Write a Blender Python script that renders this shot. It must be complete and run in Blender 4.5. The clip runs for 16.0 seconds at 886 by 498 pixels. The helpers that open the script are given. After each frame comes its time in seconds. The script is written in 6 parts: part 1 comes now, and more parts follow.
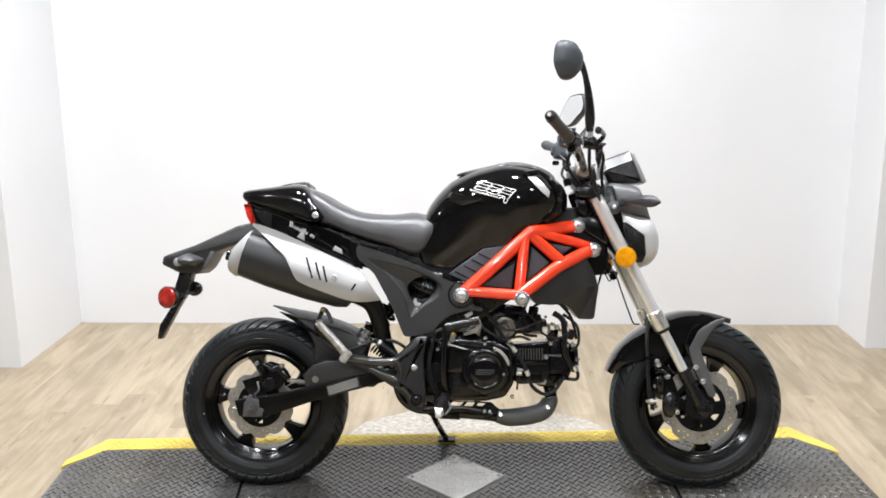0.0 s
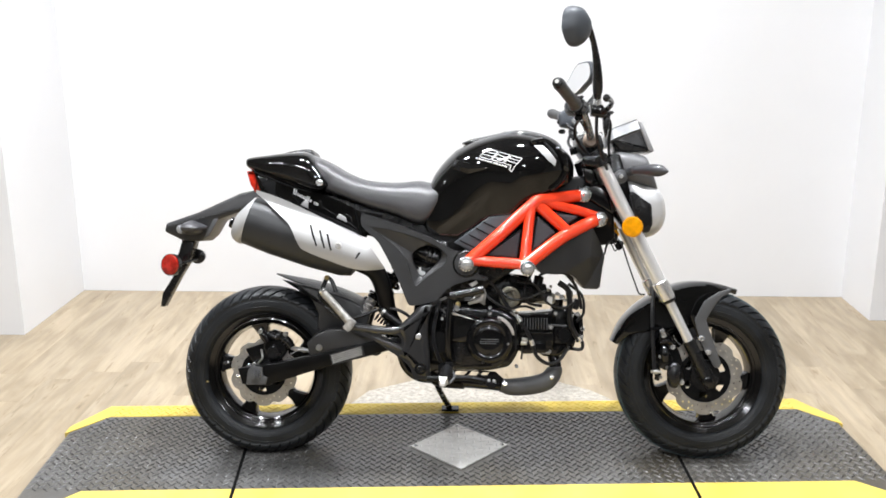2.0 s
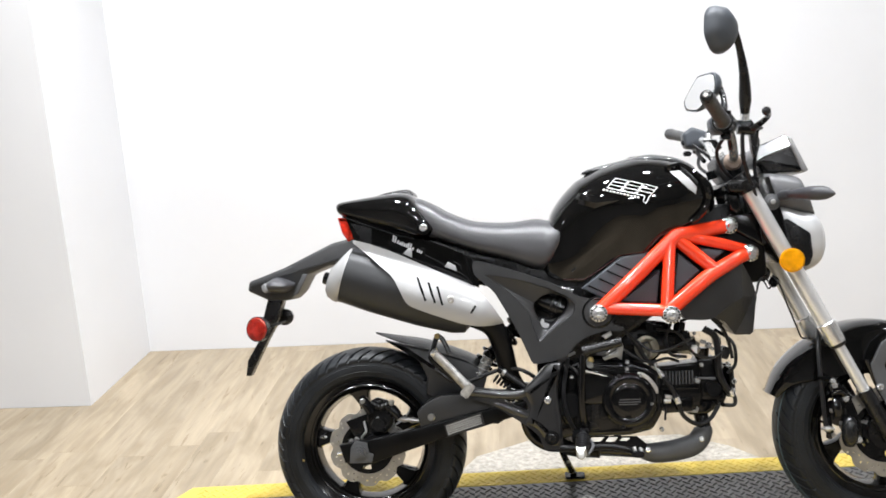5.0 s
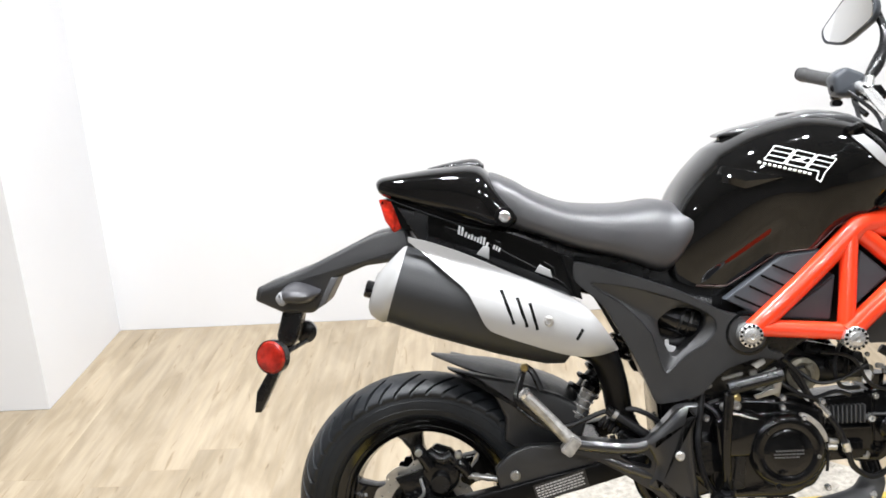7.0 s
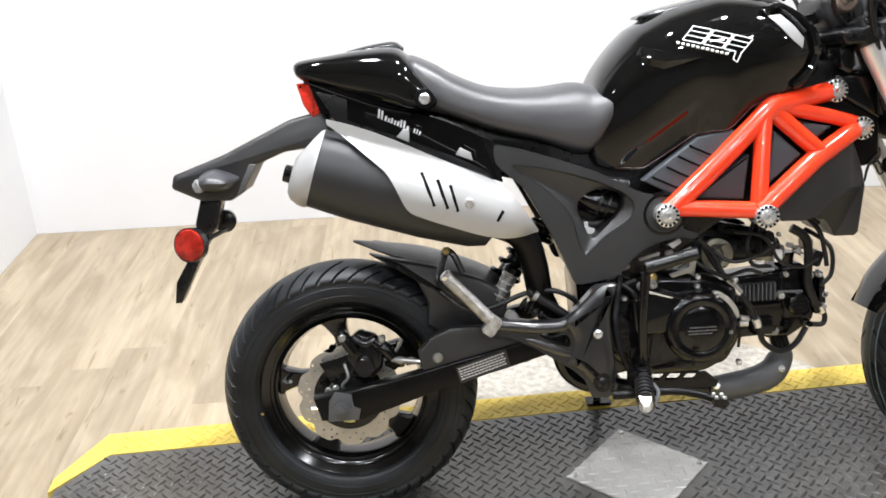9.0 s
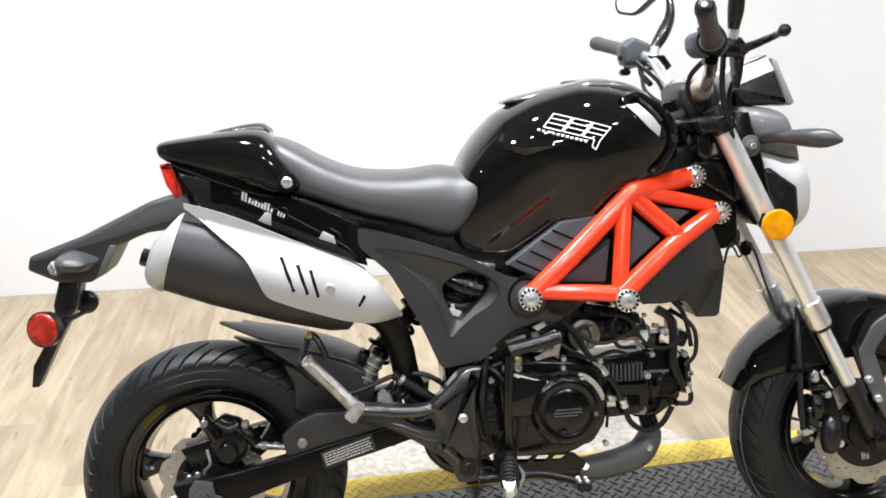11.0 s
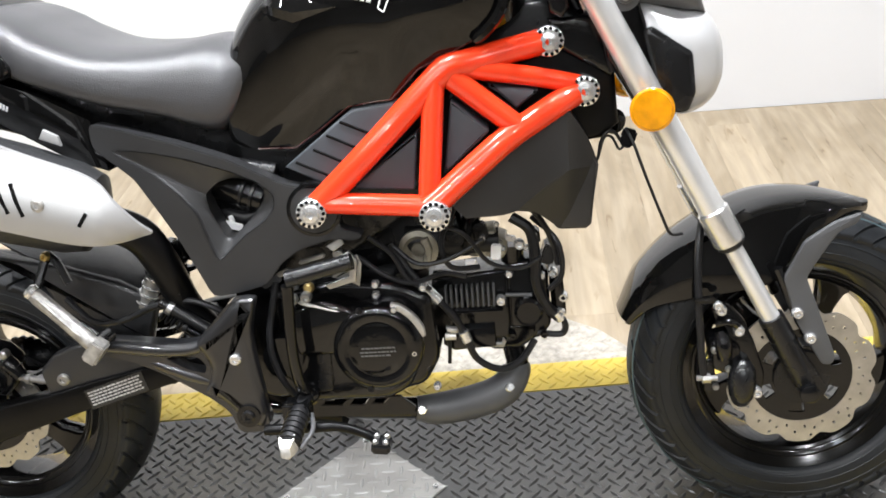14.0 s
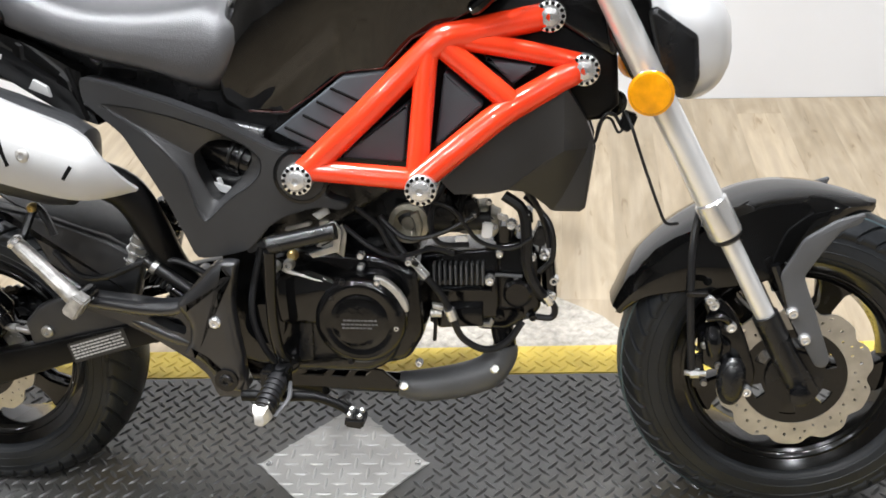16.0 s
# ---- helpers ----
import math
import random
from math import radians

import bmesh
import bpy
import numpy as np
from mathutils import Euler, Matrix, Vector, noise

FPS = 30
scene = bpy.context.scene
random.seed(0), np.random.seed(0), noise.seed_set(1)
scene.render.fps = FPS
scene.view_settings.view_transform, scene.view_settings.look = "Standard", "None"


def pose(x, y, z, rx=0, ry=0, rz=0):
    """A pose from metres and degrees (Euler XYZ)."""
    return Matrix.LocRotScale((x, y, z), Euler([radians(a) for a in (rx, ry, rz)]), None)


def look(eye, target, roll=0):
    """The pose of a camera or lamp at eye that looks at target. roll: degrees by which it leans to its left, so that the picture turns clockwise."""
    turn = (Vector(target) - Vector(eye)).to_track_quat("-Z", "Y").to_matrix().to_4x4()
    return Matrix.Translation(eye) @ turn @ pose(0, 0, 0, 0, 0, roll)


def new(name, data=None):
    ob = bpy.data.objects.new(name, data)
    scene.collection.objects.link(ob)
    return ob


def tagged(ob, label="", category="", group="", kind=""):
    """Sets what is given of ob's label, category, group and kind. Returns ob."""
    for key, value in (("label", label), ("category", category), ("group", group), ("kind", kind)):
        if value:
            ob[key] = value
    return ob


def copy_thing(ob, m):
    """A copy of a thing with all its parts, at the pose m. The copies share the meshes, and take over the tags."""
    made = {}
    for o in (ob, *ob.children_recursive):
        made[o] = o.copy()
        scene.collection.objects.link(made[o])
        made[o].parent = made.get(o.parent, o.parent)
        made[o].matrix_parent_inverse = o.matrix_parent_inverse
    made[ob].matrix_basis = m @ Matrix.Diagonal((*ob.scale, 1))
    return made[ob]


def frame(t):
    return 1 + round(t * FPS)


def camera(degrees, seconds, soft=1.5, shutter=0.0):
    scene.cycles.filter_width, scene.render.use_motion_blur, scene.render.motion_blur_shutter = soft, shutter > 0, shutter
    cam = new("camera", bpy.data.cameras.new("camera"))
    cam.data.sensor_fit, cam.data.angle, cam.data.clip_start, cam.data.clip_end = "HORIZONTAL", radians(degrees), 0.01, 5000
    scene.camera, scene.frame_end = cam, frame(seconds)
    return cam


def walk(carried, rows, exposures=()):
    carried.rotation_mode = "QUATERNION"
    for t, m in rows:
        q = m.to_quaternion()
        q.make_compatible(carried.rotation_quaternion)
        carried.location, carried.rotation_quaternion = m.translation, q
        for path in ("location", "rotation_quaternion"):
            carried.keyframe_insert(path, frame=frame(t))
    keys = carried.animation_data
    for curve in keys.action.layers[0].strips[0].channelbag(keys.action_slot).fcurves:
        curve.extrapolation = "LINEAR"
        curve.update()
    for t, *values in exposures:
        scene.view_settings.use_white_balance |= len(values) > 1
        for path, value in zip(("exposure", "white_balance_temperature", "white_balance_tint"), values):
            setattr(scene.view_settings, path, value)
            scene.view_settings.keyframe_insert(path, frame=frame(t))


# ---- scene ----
cam = camera(50.1, 16.0, soft=1.7)
PATH = [
    (0, (0.091, 0.259, 1.301), (0.025, 2.205, 0.843), -0.4),
    (0.5, (0.082, 0.259, 1.298), (0.016, 2.2, 0.819), -0.1),
    (1, (0.08, 0.262, 1.296), (0.012, 2.199, 0.805), -0.5),
    (1.5, (0.088, 0.267, 1.294), (0.022, 2.201, 0.789), -0.1),
    (2, (0.081, 0.276, 1.29), (0.012, 2.206, 0.773), -0.1),
    (2.5, (0.054, 0.278, 1.289), (-0.082, 2.208, 0.786), 0.2),
    (3, (0.06, 0.273, 1.294), (-0.113, 2.206, 0.812), -0.4),
    (3.5, (0.074, 0.291, 1.303), (0.007, 2.229, 0.815), -1.3),
    (4, (-0.048, 0.3, 1.299), (-0.275, 2.233, 0.839), -4.3),
    (4.5, (-0.123, 0.409, 1.255), (-0.263, 2.335, 0.737), -2.7),
    (5, (-0.128, 0.62, 1.254), (-0.286, 2.562, 0.8), -3.6),
    (5.2, (-0.154, 0.697, 1.238), (-0.334, 2.636, 0.787), -4.4),
    (7.3, (-0.387, 1.306, 1.251), (-0.479, 3.187, 0.577), -3.8),
    (7.5, (-0.365, 1.294, 1.239), (-0.47, 3.16, 0.527), -4.6),
    (8, (-0.361, 1.291, 1.225), (-0.433, 3.106, 0.388), -5.4),
    (8.2, (-0.387, 1.277, 1.207), (-0.438, 3.091, 0.365), -4.7),
    (10.3, (-0.289, 1.278, 1.194), (-0.2, 3.14, 0.47), -3.1),
    (10.5, (-0.279, 1.271, 1.181), (-0.215, 3.134, 0.456), -3.8),
    (11, (-0.25, 1.297, 1.247), (-0.06, 3.157, 0.536), -1.0),
    (11.5, (-0.192, 1.334, 1.243), (0.052, 3.193, 0.545), -1.5),
    (12, (-0.059, 1.413, 1.256), (0.052, 3.294, 0.586), -2.4),
    (12.5, (0.084, 1.481, 1.241), (0.204, 3.374, 0.604), -3.2),
    (13, (0.247, 1.573, 1.19), (0.202, 3.431, 0.453), -2.7),
    (13.5, (0.318, 1.679, 1.203), (0.233, 3.453, 0.282), -5.8),
    (14, (0.345, 1.683, 1.172), (0.163, 3.39, 0.145), -6.4),
    (14.5, (0.348, 1.702, 1.163), (0.05, 3.32, 0.025), -8.2),
    (14.6, (0.336, 1.699, 1.166), (0.054, 3.306, 0.01), -7.6),
    (15, (0.364, 1.709, 1.14), (0.05, 3.287, -0.049), -8.3),
    (15.5, (0.375, 1.71, 1.139), (0.084, 3.315, -0.018), -6.1),
    (16, (0.413, 1.715, 1.156), (0.149, 3.384, 0.086), -4.4),
]
walk(cam, [(t, look(eye, target, roll)) for t, eye, target, roll in PATH],
     [(0.0, -0.09), (1.0, -0.03), (2.5, 0.04), (3.5, 0.04), (4.5, -0.04), (5.2, -0.05), (7.5, 0.06), (8.2, 0.06), (10.3, 0.04), (11.0, 0.06), (11.5, 0.0), (12.0, 0.0), (12.5, 0.03), (13.5, 0.17), (14.2, 0.17), (15.0, 0.12), (16.0, 0.02)])

# ---- light ----
world = bpy.data.worlds.new("world")
scene.world = world
world.use_nodes = True
world.node_tree.nodes["Background"].inputs[0].default_value = (0.9, 0.95, 1.0, 1)
world.node_tree.nodes["Background"].inputs[1].default_value = 0.03
scene.view_settings.exposure = 0.0

CEIL = 2.9
LAMPS = [(x, -1.0, 32) for x in (-1.3, 0.0, 1.3)]
# The pair at x -3.4 and 3.4 is unseen, added to brighten side walls.
LAMPS += [(-3.4, 1.1, 15), (-1.9, 1.1, 15), (-0.9, 1.1, 14), (-0.2, 1.1, 14), (0.5, 1.1, 12), (1.5, 1.1, 9), (3.4, 1.1, 12)]
LAMPS += [(-1.35, 3.05, 35), (-0.45, 3.05, 37), (0.45, 3.05, 36), (1.35, 3.05, 22)]
for x, y, power in LAMPS:
    lamp = bpy.data.lights.new("downlight", "AREA")
    lamp.shape, lamp.size, lamp.energy, lamp.color = "DISK", 0.16, power, (0.965, 0.992, 1.04)
    lamp.spread = radians(145)
    new("downlight", lamp).location = (x, y, CEIL - 0.035)


# ---- materials ----
def mat(name, color, rough=0.5, metal=0.0, spec=0.5, coat=0.0, var=0.15, scale=20.0, bump=0.0, bump_scale=200.0, stretch=(1, 1, 1), rvar=0.1, per_piece=0.0, dirt=0.0, stain=0.0):
    m = bpy.data.materials.new(name)
    m.use_nodes = True
    nt = m.node_tree
    b = nt.nodes["Principled BSDF"]
    n = nt.nodes.new
    L = nt.links.new
    tc, mp = n("ShaderNodeTexCoord"), n("ShaderNodeMapping")
    mp.inputs["Scale"].default_value = stretch
    L(tc.outputs["Object"], mp.inputs["Vector"])
    big, fine = n("ShaderNodeTexNoise"), n("ShaderNodeTexNoise")
    big.inputs["Scale"].default_value, big.inputs["Detail"].default_value = scale, 5
    fine.inputs["Scale"].default_value, fine.inputs["Detail"].default_value = bump_scale, 3
    L(mp.outputs[0], big.inputs["Vector"])
    L(mp.outputs[0], fine.inputs["Vector"])
    ramp = n("ShaderNodeMapRange")
    ramp.inputs["From Min"].default_value, ramp.inputs["From Max"].default_value = 0.3, 0.7
    ramp.inputs["To Min"].default_value, ramp.inputs["To Max"].default_value = 1 - var, 1 + var
    L(big.outputs["Fac"], ramp.inputs["Value"])
    fac = ramp.outputs[0]
    if per_piece:
        info, pr = n("ShaderNodeObjectInfo"), n("ShaderNodeMapRange")
        pr.inputs["To Min"].default_value, pr.inputs["To Max"].default_value = 1 - per_piece, 1 + per_piece
        L(info.outputs["Random"], pr.inputs["Value"])
        mu = n("ShaderNodeMath")
        mu.operation = "MULTIPLY"
        L(fac, mu.inputs[0]), L(pr.outputs[0], mu.inputs[1])
        fac = mu.outputs[0]
    col = n("ShaderNodeVectorMath")
    col.operation = "SCALE"
    col.inputs[0].default_value = color
    L(fac, col.inputs["Scale"])
    L(col.outputs[0], b.inputs["Base Color"])
    rr = n("ShaderNodeMapRange")
    rr.inputs["To Min"].default_value, rr.inputs["To Max"].default_value = max(0.02, rough - rvar), min(1, rough + rvar)
    L(big.outputs["Fac"], rr.inputs["Value"])
    L(rr.outputs[0], b.inputs["Roughness"])
    b.inputs["Metallic"].default_value = metal
    b.inputs["Specular IOR Level"].default_value = spec
    b.inputs["Coat Weight"].default_value = coat
    b.inputs["Coat Roughness"].default_value = 0.03
    if dirt:
        dn, dr, dm = n("ShaderNodeTexNoise"), n("ShaderNodeMapRange"), n("ShaderNodeMix")
        dn.inputs["Scale"].default_value, dn.inputs["Detail"].default_value, dn.inputs["Roughness"].default_value = 4.0, 9, 0.7
        L(tc.outputs["Object"], dn.inputs["Vector"])
        dr.inputs["From Min"].default_value, dr.inputs["From Max"].default_value = 0.52, 0.78
        dr.inputs["To Min"].default_value, dr.inputs["To Max"].default_value = 0.0, dirt
        L(dn.outputs["Fac"], dr.inputs["Value"])
        dm.data_type = "RGBA"
        L(dr.outputs[0], dm.inputs["Factor"])
        L(col.outputs[0], dm.inputs["A"])
        dm.inputs["B"].default_value = (0.30, 0.275, 0.235, 1)
        sn, sr, sm = n("ShaderNodeTexNoise"), n("ShaderNodeMapRange"), n("ShaderNodeMix")
        sn.inputs["Scale"].default_value, sn.inputs["Detail"].default_value, sn.inputs["Distortion"].default_value = 2.6, 8, 0.6
        L(tc.outputs["Object"], sn.inputs["Vector"])
        sr.inputs["From Min"].default_value, sr.inputs["From Max"].default_value = 0.42, 0.62
        sr.inputs["To Min"].default_value, sr.inputs["To Max"].default_value = 0.0, stain
        L(sn.outputs["Fac"], sr.inputs["Value"])
        sm.data_type = "RGBA"
        L(sr.outputs[0], sm.inputs["Factor"])
        L(dm.outputs["Result"], sm.inputs["A"])
        sm.inputs["B"].default_value = (0.050, 0.041, 0.024, 1)
        L(sm.outputs["Result"], b.inputs["Base Color"])
    if bump:
        bp = n("ShaderNodeBump")
        bp.inputs["Strength"].default_value, bp.inputs["Distance"].default_value = bump, 0.002
        L(fine.outputs["Fac"], bp.inputs["Height"])
        L(bp.outputs[0], b.inputs["Normal"])
    return m


def wood_material(name="oak_laminate"):
    """Oak print: long grain streaks, weathered grey-brown patches and thin dark cracks, shifted from plank to plank."""
    m = mat(name, (0.350, 0.286, 0.201), 0.42, var=0.13, scale=5, bump=0.08, bump_scale=40, stretch=(9, 0.8, 1), per_piece=0.10, rvar=0.08)
    nt = m.node_tree
    b = nt.nodes["Principled BSDF"]
    n, link = nt.nodes.new, nt.links.new
    tc, info, off = n("ShaderNodeTexCoord"), n("ShaderNodeObjectInfo"), n("ShaderNodeVectorMath")
    off.operation = "SCALE"
    off.inputs[0].default_value = (37.0, 53.0, 11.0)
    link(info.outputs["Random"], off.inputs["Scale"])
    out = b.inputs["Base Color"].links[0].from_socket
    for stretch, size, detail, twist, lo, hi, dark, light in (
            ((3.4, 0.95, 1), 2.6, 8, 1.4, 0.38, 0.60, (0.84, 0.82, 0.78), (1.06, 1.06, 1.06)),
            ((34.0, 1.7, 1), 1.6, 6, 0.5, 0.35, 0.65, (0.94, 0.93, 0.91), (1.04, 1.04, 1.04)),
            ((22.0, 3.0, 1), 2.2, 3, 1.2, 0.27, 0.37, (0.68, 0.63, 0.55), (1.0, 1.0, 1.0))):
        mp, tex, cr, mx = n("ShaderNodeMapping"), n("ShaderNodeTexNoise"), n("ShaderNodeValToRGB"), n("ShaderNodeVectorMath")
        mp.inputs["Scale"].default_value = stretch
        link(off.outputs[0], mp.inputs["Location"])
        link(tc.outputs["Object"], mp.inputs["Vector"])
        tex.inputs["Scale"].default_value, tex.inputs["Detail"].default_value, tex.inputs["Distortion"].default_value = size, detail, twist
        link(mp.outputs[0], tex.inputs["Vector"])
        cr.color_ramp.elements[0].position, cr.color_ramp.elements[0].color = lo, (*dark, 1)
        cr.color_ramp.elements[1].position, cr.color_ramp.elements[1].color = hi, (*light, 1)
        link(tex.outputs["Fac"], cr.inputs[0])
        mx.operation = "MULTIPLY"
        link(out, mx.inputs[0])
        link(cr.outputs[0], mx.inputs[1])
        out = mx.outputs[0]
    link(out, b.inputs["Base Color"])
    return m


def glass_like(name, color, rough=0.1, var=0.45, bump=0.9):
    return mat(name, color, rough, coat=0.45, var=var, scale=70, bump=bump, bump_scale=170)


WALL = mat("white_wall_paint", (0.736, 0.74, 0.752), 0.6, var=0.025, scale=1.5, bump=0.05, bump_scale=120)
CEILING = mat("ceiling_paint", (0.15, 0.15, 0.15), 0.8, var=0.03, scale=2)
ROOMWALL = mat("grey_showroom_paint", (0.21, 0.21, 0.213), 0.6, var=0.05, scale=1.5, bump=0.05, bump_scale=120)
WOOD = wood_material()
PLATE = mat("black_tread_plate", (0.078, 0.077, 0.074), 0.31, spec=0.95, var=0.22, scale=6, bump=0.25, bump_scale=120, rvar=0.10, dirt=0.2, stain=0.85)
# Same steel as the plate, coloured darker for the shade on tread flanks.
TREAD = mat("shaded_tread_steel", (0.056, 0.055, 0.053), 0.30, spec=0.8, var=0.3, scale=7, per_piece=0.2)
YELLOW = mat("yellow_floor_paint", (0.66, 0.49, 0.088), 0.5, var=0.14, scale=9, bump=0.1, bump_scale=80)
YTREAD = mat("yellow_tread", (0.62, 0.45, 0.070), 0.45, var=0.15, scale=9)
ALU = mat("aluminium_tread_plate", (0.53, 0.52, 0.495), 0.52, metal=0.25, var=0.12, scale=14, bump=0.15, bump_scale=160)
DULLALU = mat("dull_aluminium", (0.42, 0.388, 0.335), 0.55, metal=0.2, var=0.30, scale=60, bump=0.8, bump_scale=150)
ALUTREAD = mat("aluminium_tread", (0.58, 0.575, 0.555), 0.46, metal=0.35, var=0.1, scale=12)
GLOSS = mat("gloss_black_paint", (0.0038, 0.0038, 0.0038), 0.04, spec=0.5, var=0.1, scale=4, rvar=0.02)
CASTBLACK = mat("semi_gloss_cast_black", (0.0105, 0.0108, 0.0120), 0.34, spec=0.5, coat=0.7, var=0.2, scale=18, bump=0.08, bump_scale=140, rvar=0.08)
RIMBLACK = mat("black_wheel_enamel", (0.0028, 0.0027, 0.0026), 0.13, spec=0.5, var=0.1, scale=4, rvar=0.03)
SATIN = mat("satin_black_metal", (0.0072, 0.0073, 0.0078), 0.27, spec=0.42, var=0.25, scale=25, bump=0.06, bump_scale=250)
FRAMEBLACK = mat("dull_black_frame_paint", (0.0030, 0.0030, 0.0032), 0.32, spec=0.18, var=0.3, scale=20, bump=0.1, bump_scale=220)
CASE = mat("engine_black", (0.0034, 0.0035, 0.0038), 0.13, spec=0.46, var=0.3, scale=30, bump=0.16, bump_scale=160, rvar=0.10)
PLASTIC = mat("grained_black_plastic", (0.0185, 0.0188, 0.0197), 0.36, spec=0.58, var=0.18, scale=12, bump=0.25, bump_scale=900)
GREYPLASTIC = mat("grey_plastic", (0.056, 0.062, 0.071), 0.42, spec=0.34, var=0.1, scale=12, bump=0.2, bump_scale=900)
MUFFLER = mat("muffler_black", (0.0235, 0.0242, 0.0255), 0.42, spec=0.35, var=0.1, scale=10, bump=0.12, bump_scale=700)
VINYL = mat("black_seat_vinyl", (0.043, 0.043, 0.046), 0.34, spec=0.75, var=0.14, scale=9, bump=0.35, bump_scale=600)
RUBBER = mat("tyre_rubber", (0.0085, 0.0098, 0.0115), 0.44, spec=0.35, var=0.55, scale=11, bump=0.25, bump_scale=240)
GRIPRUB = mat("grip_rubber", (0.060, 0.060, 0.060), 0.5, spec=0.35, var=0.2, scale=30, bump=0.5, bump_scale=350)
SILVER = mat("silver_paint", (0.372, 0.370, 0.366), 0.38, metal=0.2, coat=0.25, var=0.07, scale=8, bump=0.05, bump_scale=500)
CHROME = mat("bright_steel", (0.74, 0.74, 0.73), 0.24, metal=0.8, var=0.06, scale=20, rvar=0.06)
ALLOY = mat("cast_alloy", (0.42, 0.42, 0.41), 0.36, metal=0.9, var=0.2, scale=40, bump=0.2, bump_scale=120)
DISC = mat("brushed_disc_steel", (0.50, 0.49, 0.465), 0.34, metal=0.9, var=0.15, scale=40, rvar=0.1)
RED = mat("orange_red_enamel", (0.84, 0.050, 0.013), 0.2, coat=0.7, var=0.05, scale=10, rvar=0.05)
REDLENS = glass_like("red_lens", (0.72, 0.032, 0.014))
ORANGELENS = glass_like("red_orange_reflector", (0.30, 0.012, 0.006))
AMBER = glass_like("amber_reflector", (0.74, 0.30, 0.002), var=0.16, bump=0.3)
SMOKE = mat("smoked_signal", (0.042, 0.042, 0.046), 0.36, coat=0.1, var=0.15, scale=30)
WHITE = mat("white_decal", (0.82, 0.82, 0.82), 0.4, var=0.04)
LABEL = mat("black_label", (0.015, 0.015, 0.015), 0.4, var=0.1)
PRINT = mat("grey_white_print", (0.50, 0.50, 0.50), 0.5, var=0.1)
LAMPGREY = mat("headlight_cowl_grey", (0.090, 0.090, 0.093), 0.42, coat=0.12, var=0.06, scale=9)
HEADSHELL = mat("headlight_silver", (0.56, 0.562, 0.565), 0.34, metal=0.25, coat=0.3, var=0.04, scale=8)
DARKRED = mat("dark_red_line", (0.055, 0.005, 0.004), 0.3, var=0.3, scale=30)
PODBLACK = mat("pod_black_plastic", (0.020, 0.020, 0.021), 0.28, spec=0.5, var=0.15, scale=14, bump=0.06, bump_scale=500)
HOODRIM = mat("hood_rim_grey", (0.24, 0.24, 0.245), 0.35, coat=0.3, var=0.06, scale=12)
BEZEL = mat("bezel_grey", (0.115, 0.115, 0.118), 0.32, coat=0.2, var=0.06, scale=12)
HOODGREY = mat("hood_grey", (0.26, 0.26, 0.265), 0.35, coat=0.3, var=0.06, scale=12)
PIPEGREY = mat("pipe_guard_grey", (0.078, 0.079, 0.082), 0.42, spec=0.35, var=0.12, scale=14, bump=0.1, bump_scale=500)
FORKTUBE = mat("polished_fork_tube", (0.82, 0.82, 0.81), 0.24, metal=0.6, var=0.05, scale=20, rvar=0.04)
PEGALLOY = mat("rough_cast_alloy", (0.40, 0.39, 0.37), 0.45, metal=0.7, var=0.3, scale=90, bump=0.5, bump_scale=260)
CREAM = mat("oxidised_alloy", (0.33, 0.31, 0.25), 0.45, metal=0.5, var=0.3, scale=60, bump=0.3, bump_scale=200)
LENS = mat("headlight_lens", (0.75, 0.76, 0.77), 0.08, coat=1.0, var=0.03, scale=20)
MIRROR = mat("mirror_glass", (0.92, 0.93, 0.93), 0.03, metal=1.0, var=0.01, rvar=0.01)
HOSE = mat("black_hose", (0.011, 0.011, 0.012), 0.38, spec=0.3, var=0.2, scale=40)
PEGTIP = mat("worn_alloy_tip", (0.58, 0.565, 0.53), 0.4, metal=0.7, var=0.2, scale=80, bump=0.2, bump_scale=200)
GOLD = mat("zinc_fitting", (0.50, 0.38, 0.16), 0.35, metal=0.9, var=0.2, scale=80)
GROOVE = mat("pale_groove_line", (0.055, 0.085, 0.095), 0.5, var=0.3, scale=30)
COPPERY = mat("brownish_alloy", (0.40, 0.31, 0.25), 0.35, metal=0.6, var=0.25, scale=60)
# Grey instead of gloss black: the wall's reflection put into the colour.
CAPGREY = mat("tank_top_reflection_grey", (0.055, 0.055, 0.056), 0.22, coat=0.5, var=0.1, scale=12)
# Near-black painted for the shade in slots and grooves; also on seams and buttons.
HOLE = mat("dark_recess", (0.0015, 0.0015, 0.0015), 0.7, spec=0.1, var=0.1)
GLOW = bpy.data.materials.new("lamp_diffuser")
GLOW.use_nodes = True
GLOW.node_tree.nodes["Principled BSDF"].inputs["Emission Color"].default_value = (1, 0.97, 0.93, 1)
GLOW.node_tree.nodes["Principled BSDF"].inputs["Emission Strength"].default_value = 30


# ---- mesh tools ----
def part(name, bm, material, parent=None, label="", smooth=True, angle=38):
    bmesh.ops.recalc_face_normals(bm, faces=bm.faces)
    me = bpy.data.meshes.new(name)
    bm.to_mesh(me)
    bm.free()
    me.materials.append(material)
    if smooth:
        me.shade_smooth()
        me.set_sharp_from_angle(angle=radians(angle))
    ob = new(name, me)
    if parent is not None:
        ob.parent = parent
    if label:
        ob["label"] = label
    return ob


def V(u, v, w):
    """Bike axes: u ahead, v to its right-hand side, w up."""
    return Vector((u, -v, w))


def spline(pts, n):
    pts = [Vector(p) for p in pts]
    if len(pts) < 3 or n < 2:
        return pts
    ext = [2 * pts[0] - pts[1]] + pts + [2 * pts[-1] - pts[-2]]
    out = []
    for i in range(1, len(ext) - 2):
        p0, p1, p2, p3 = ext[i - 1:i + 3]
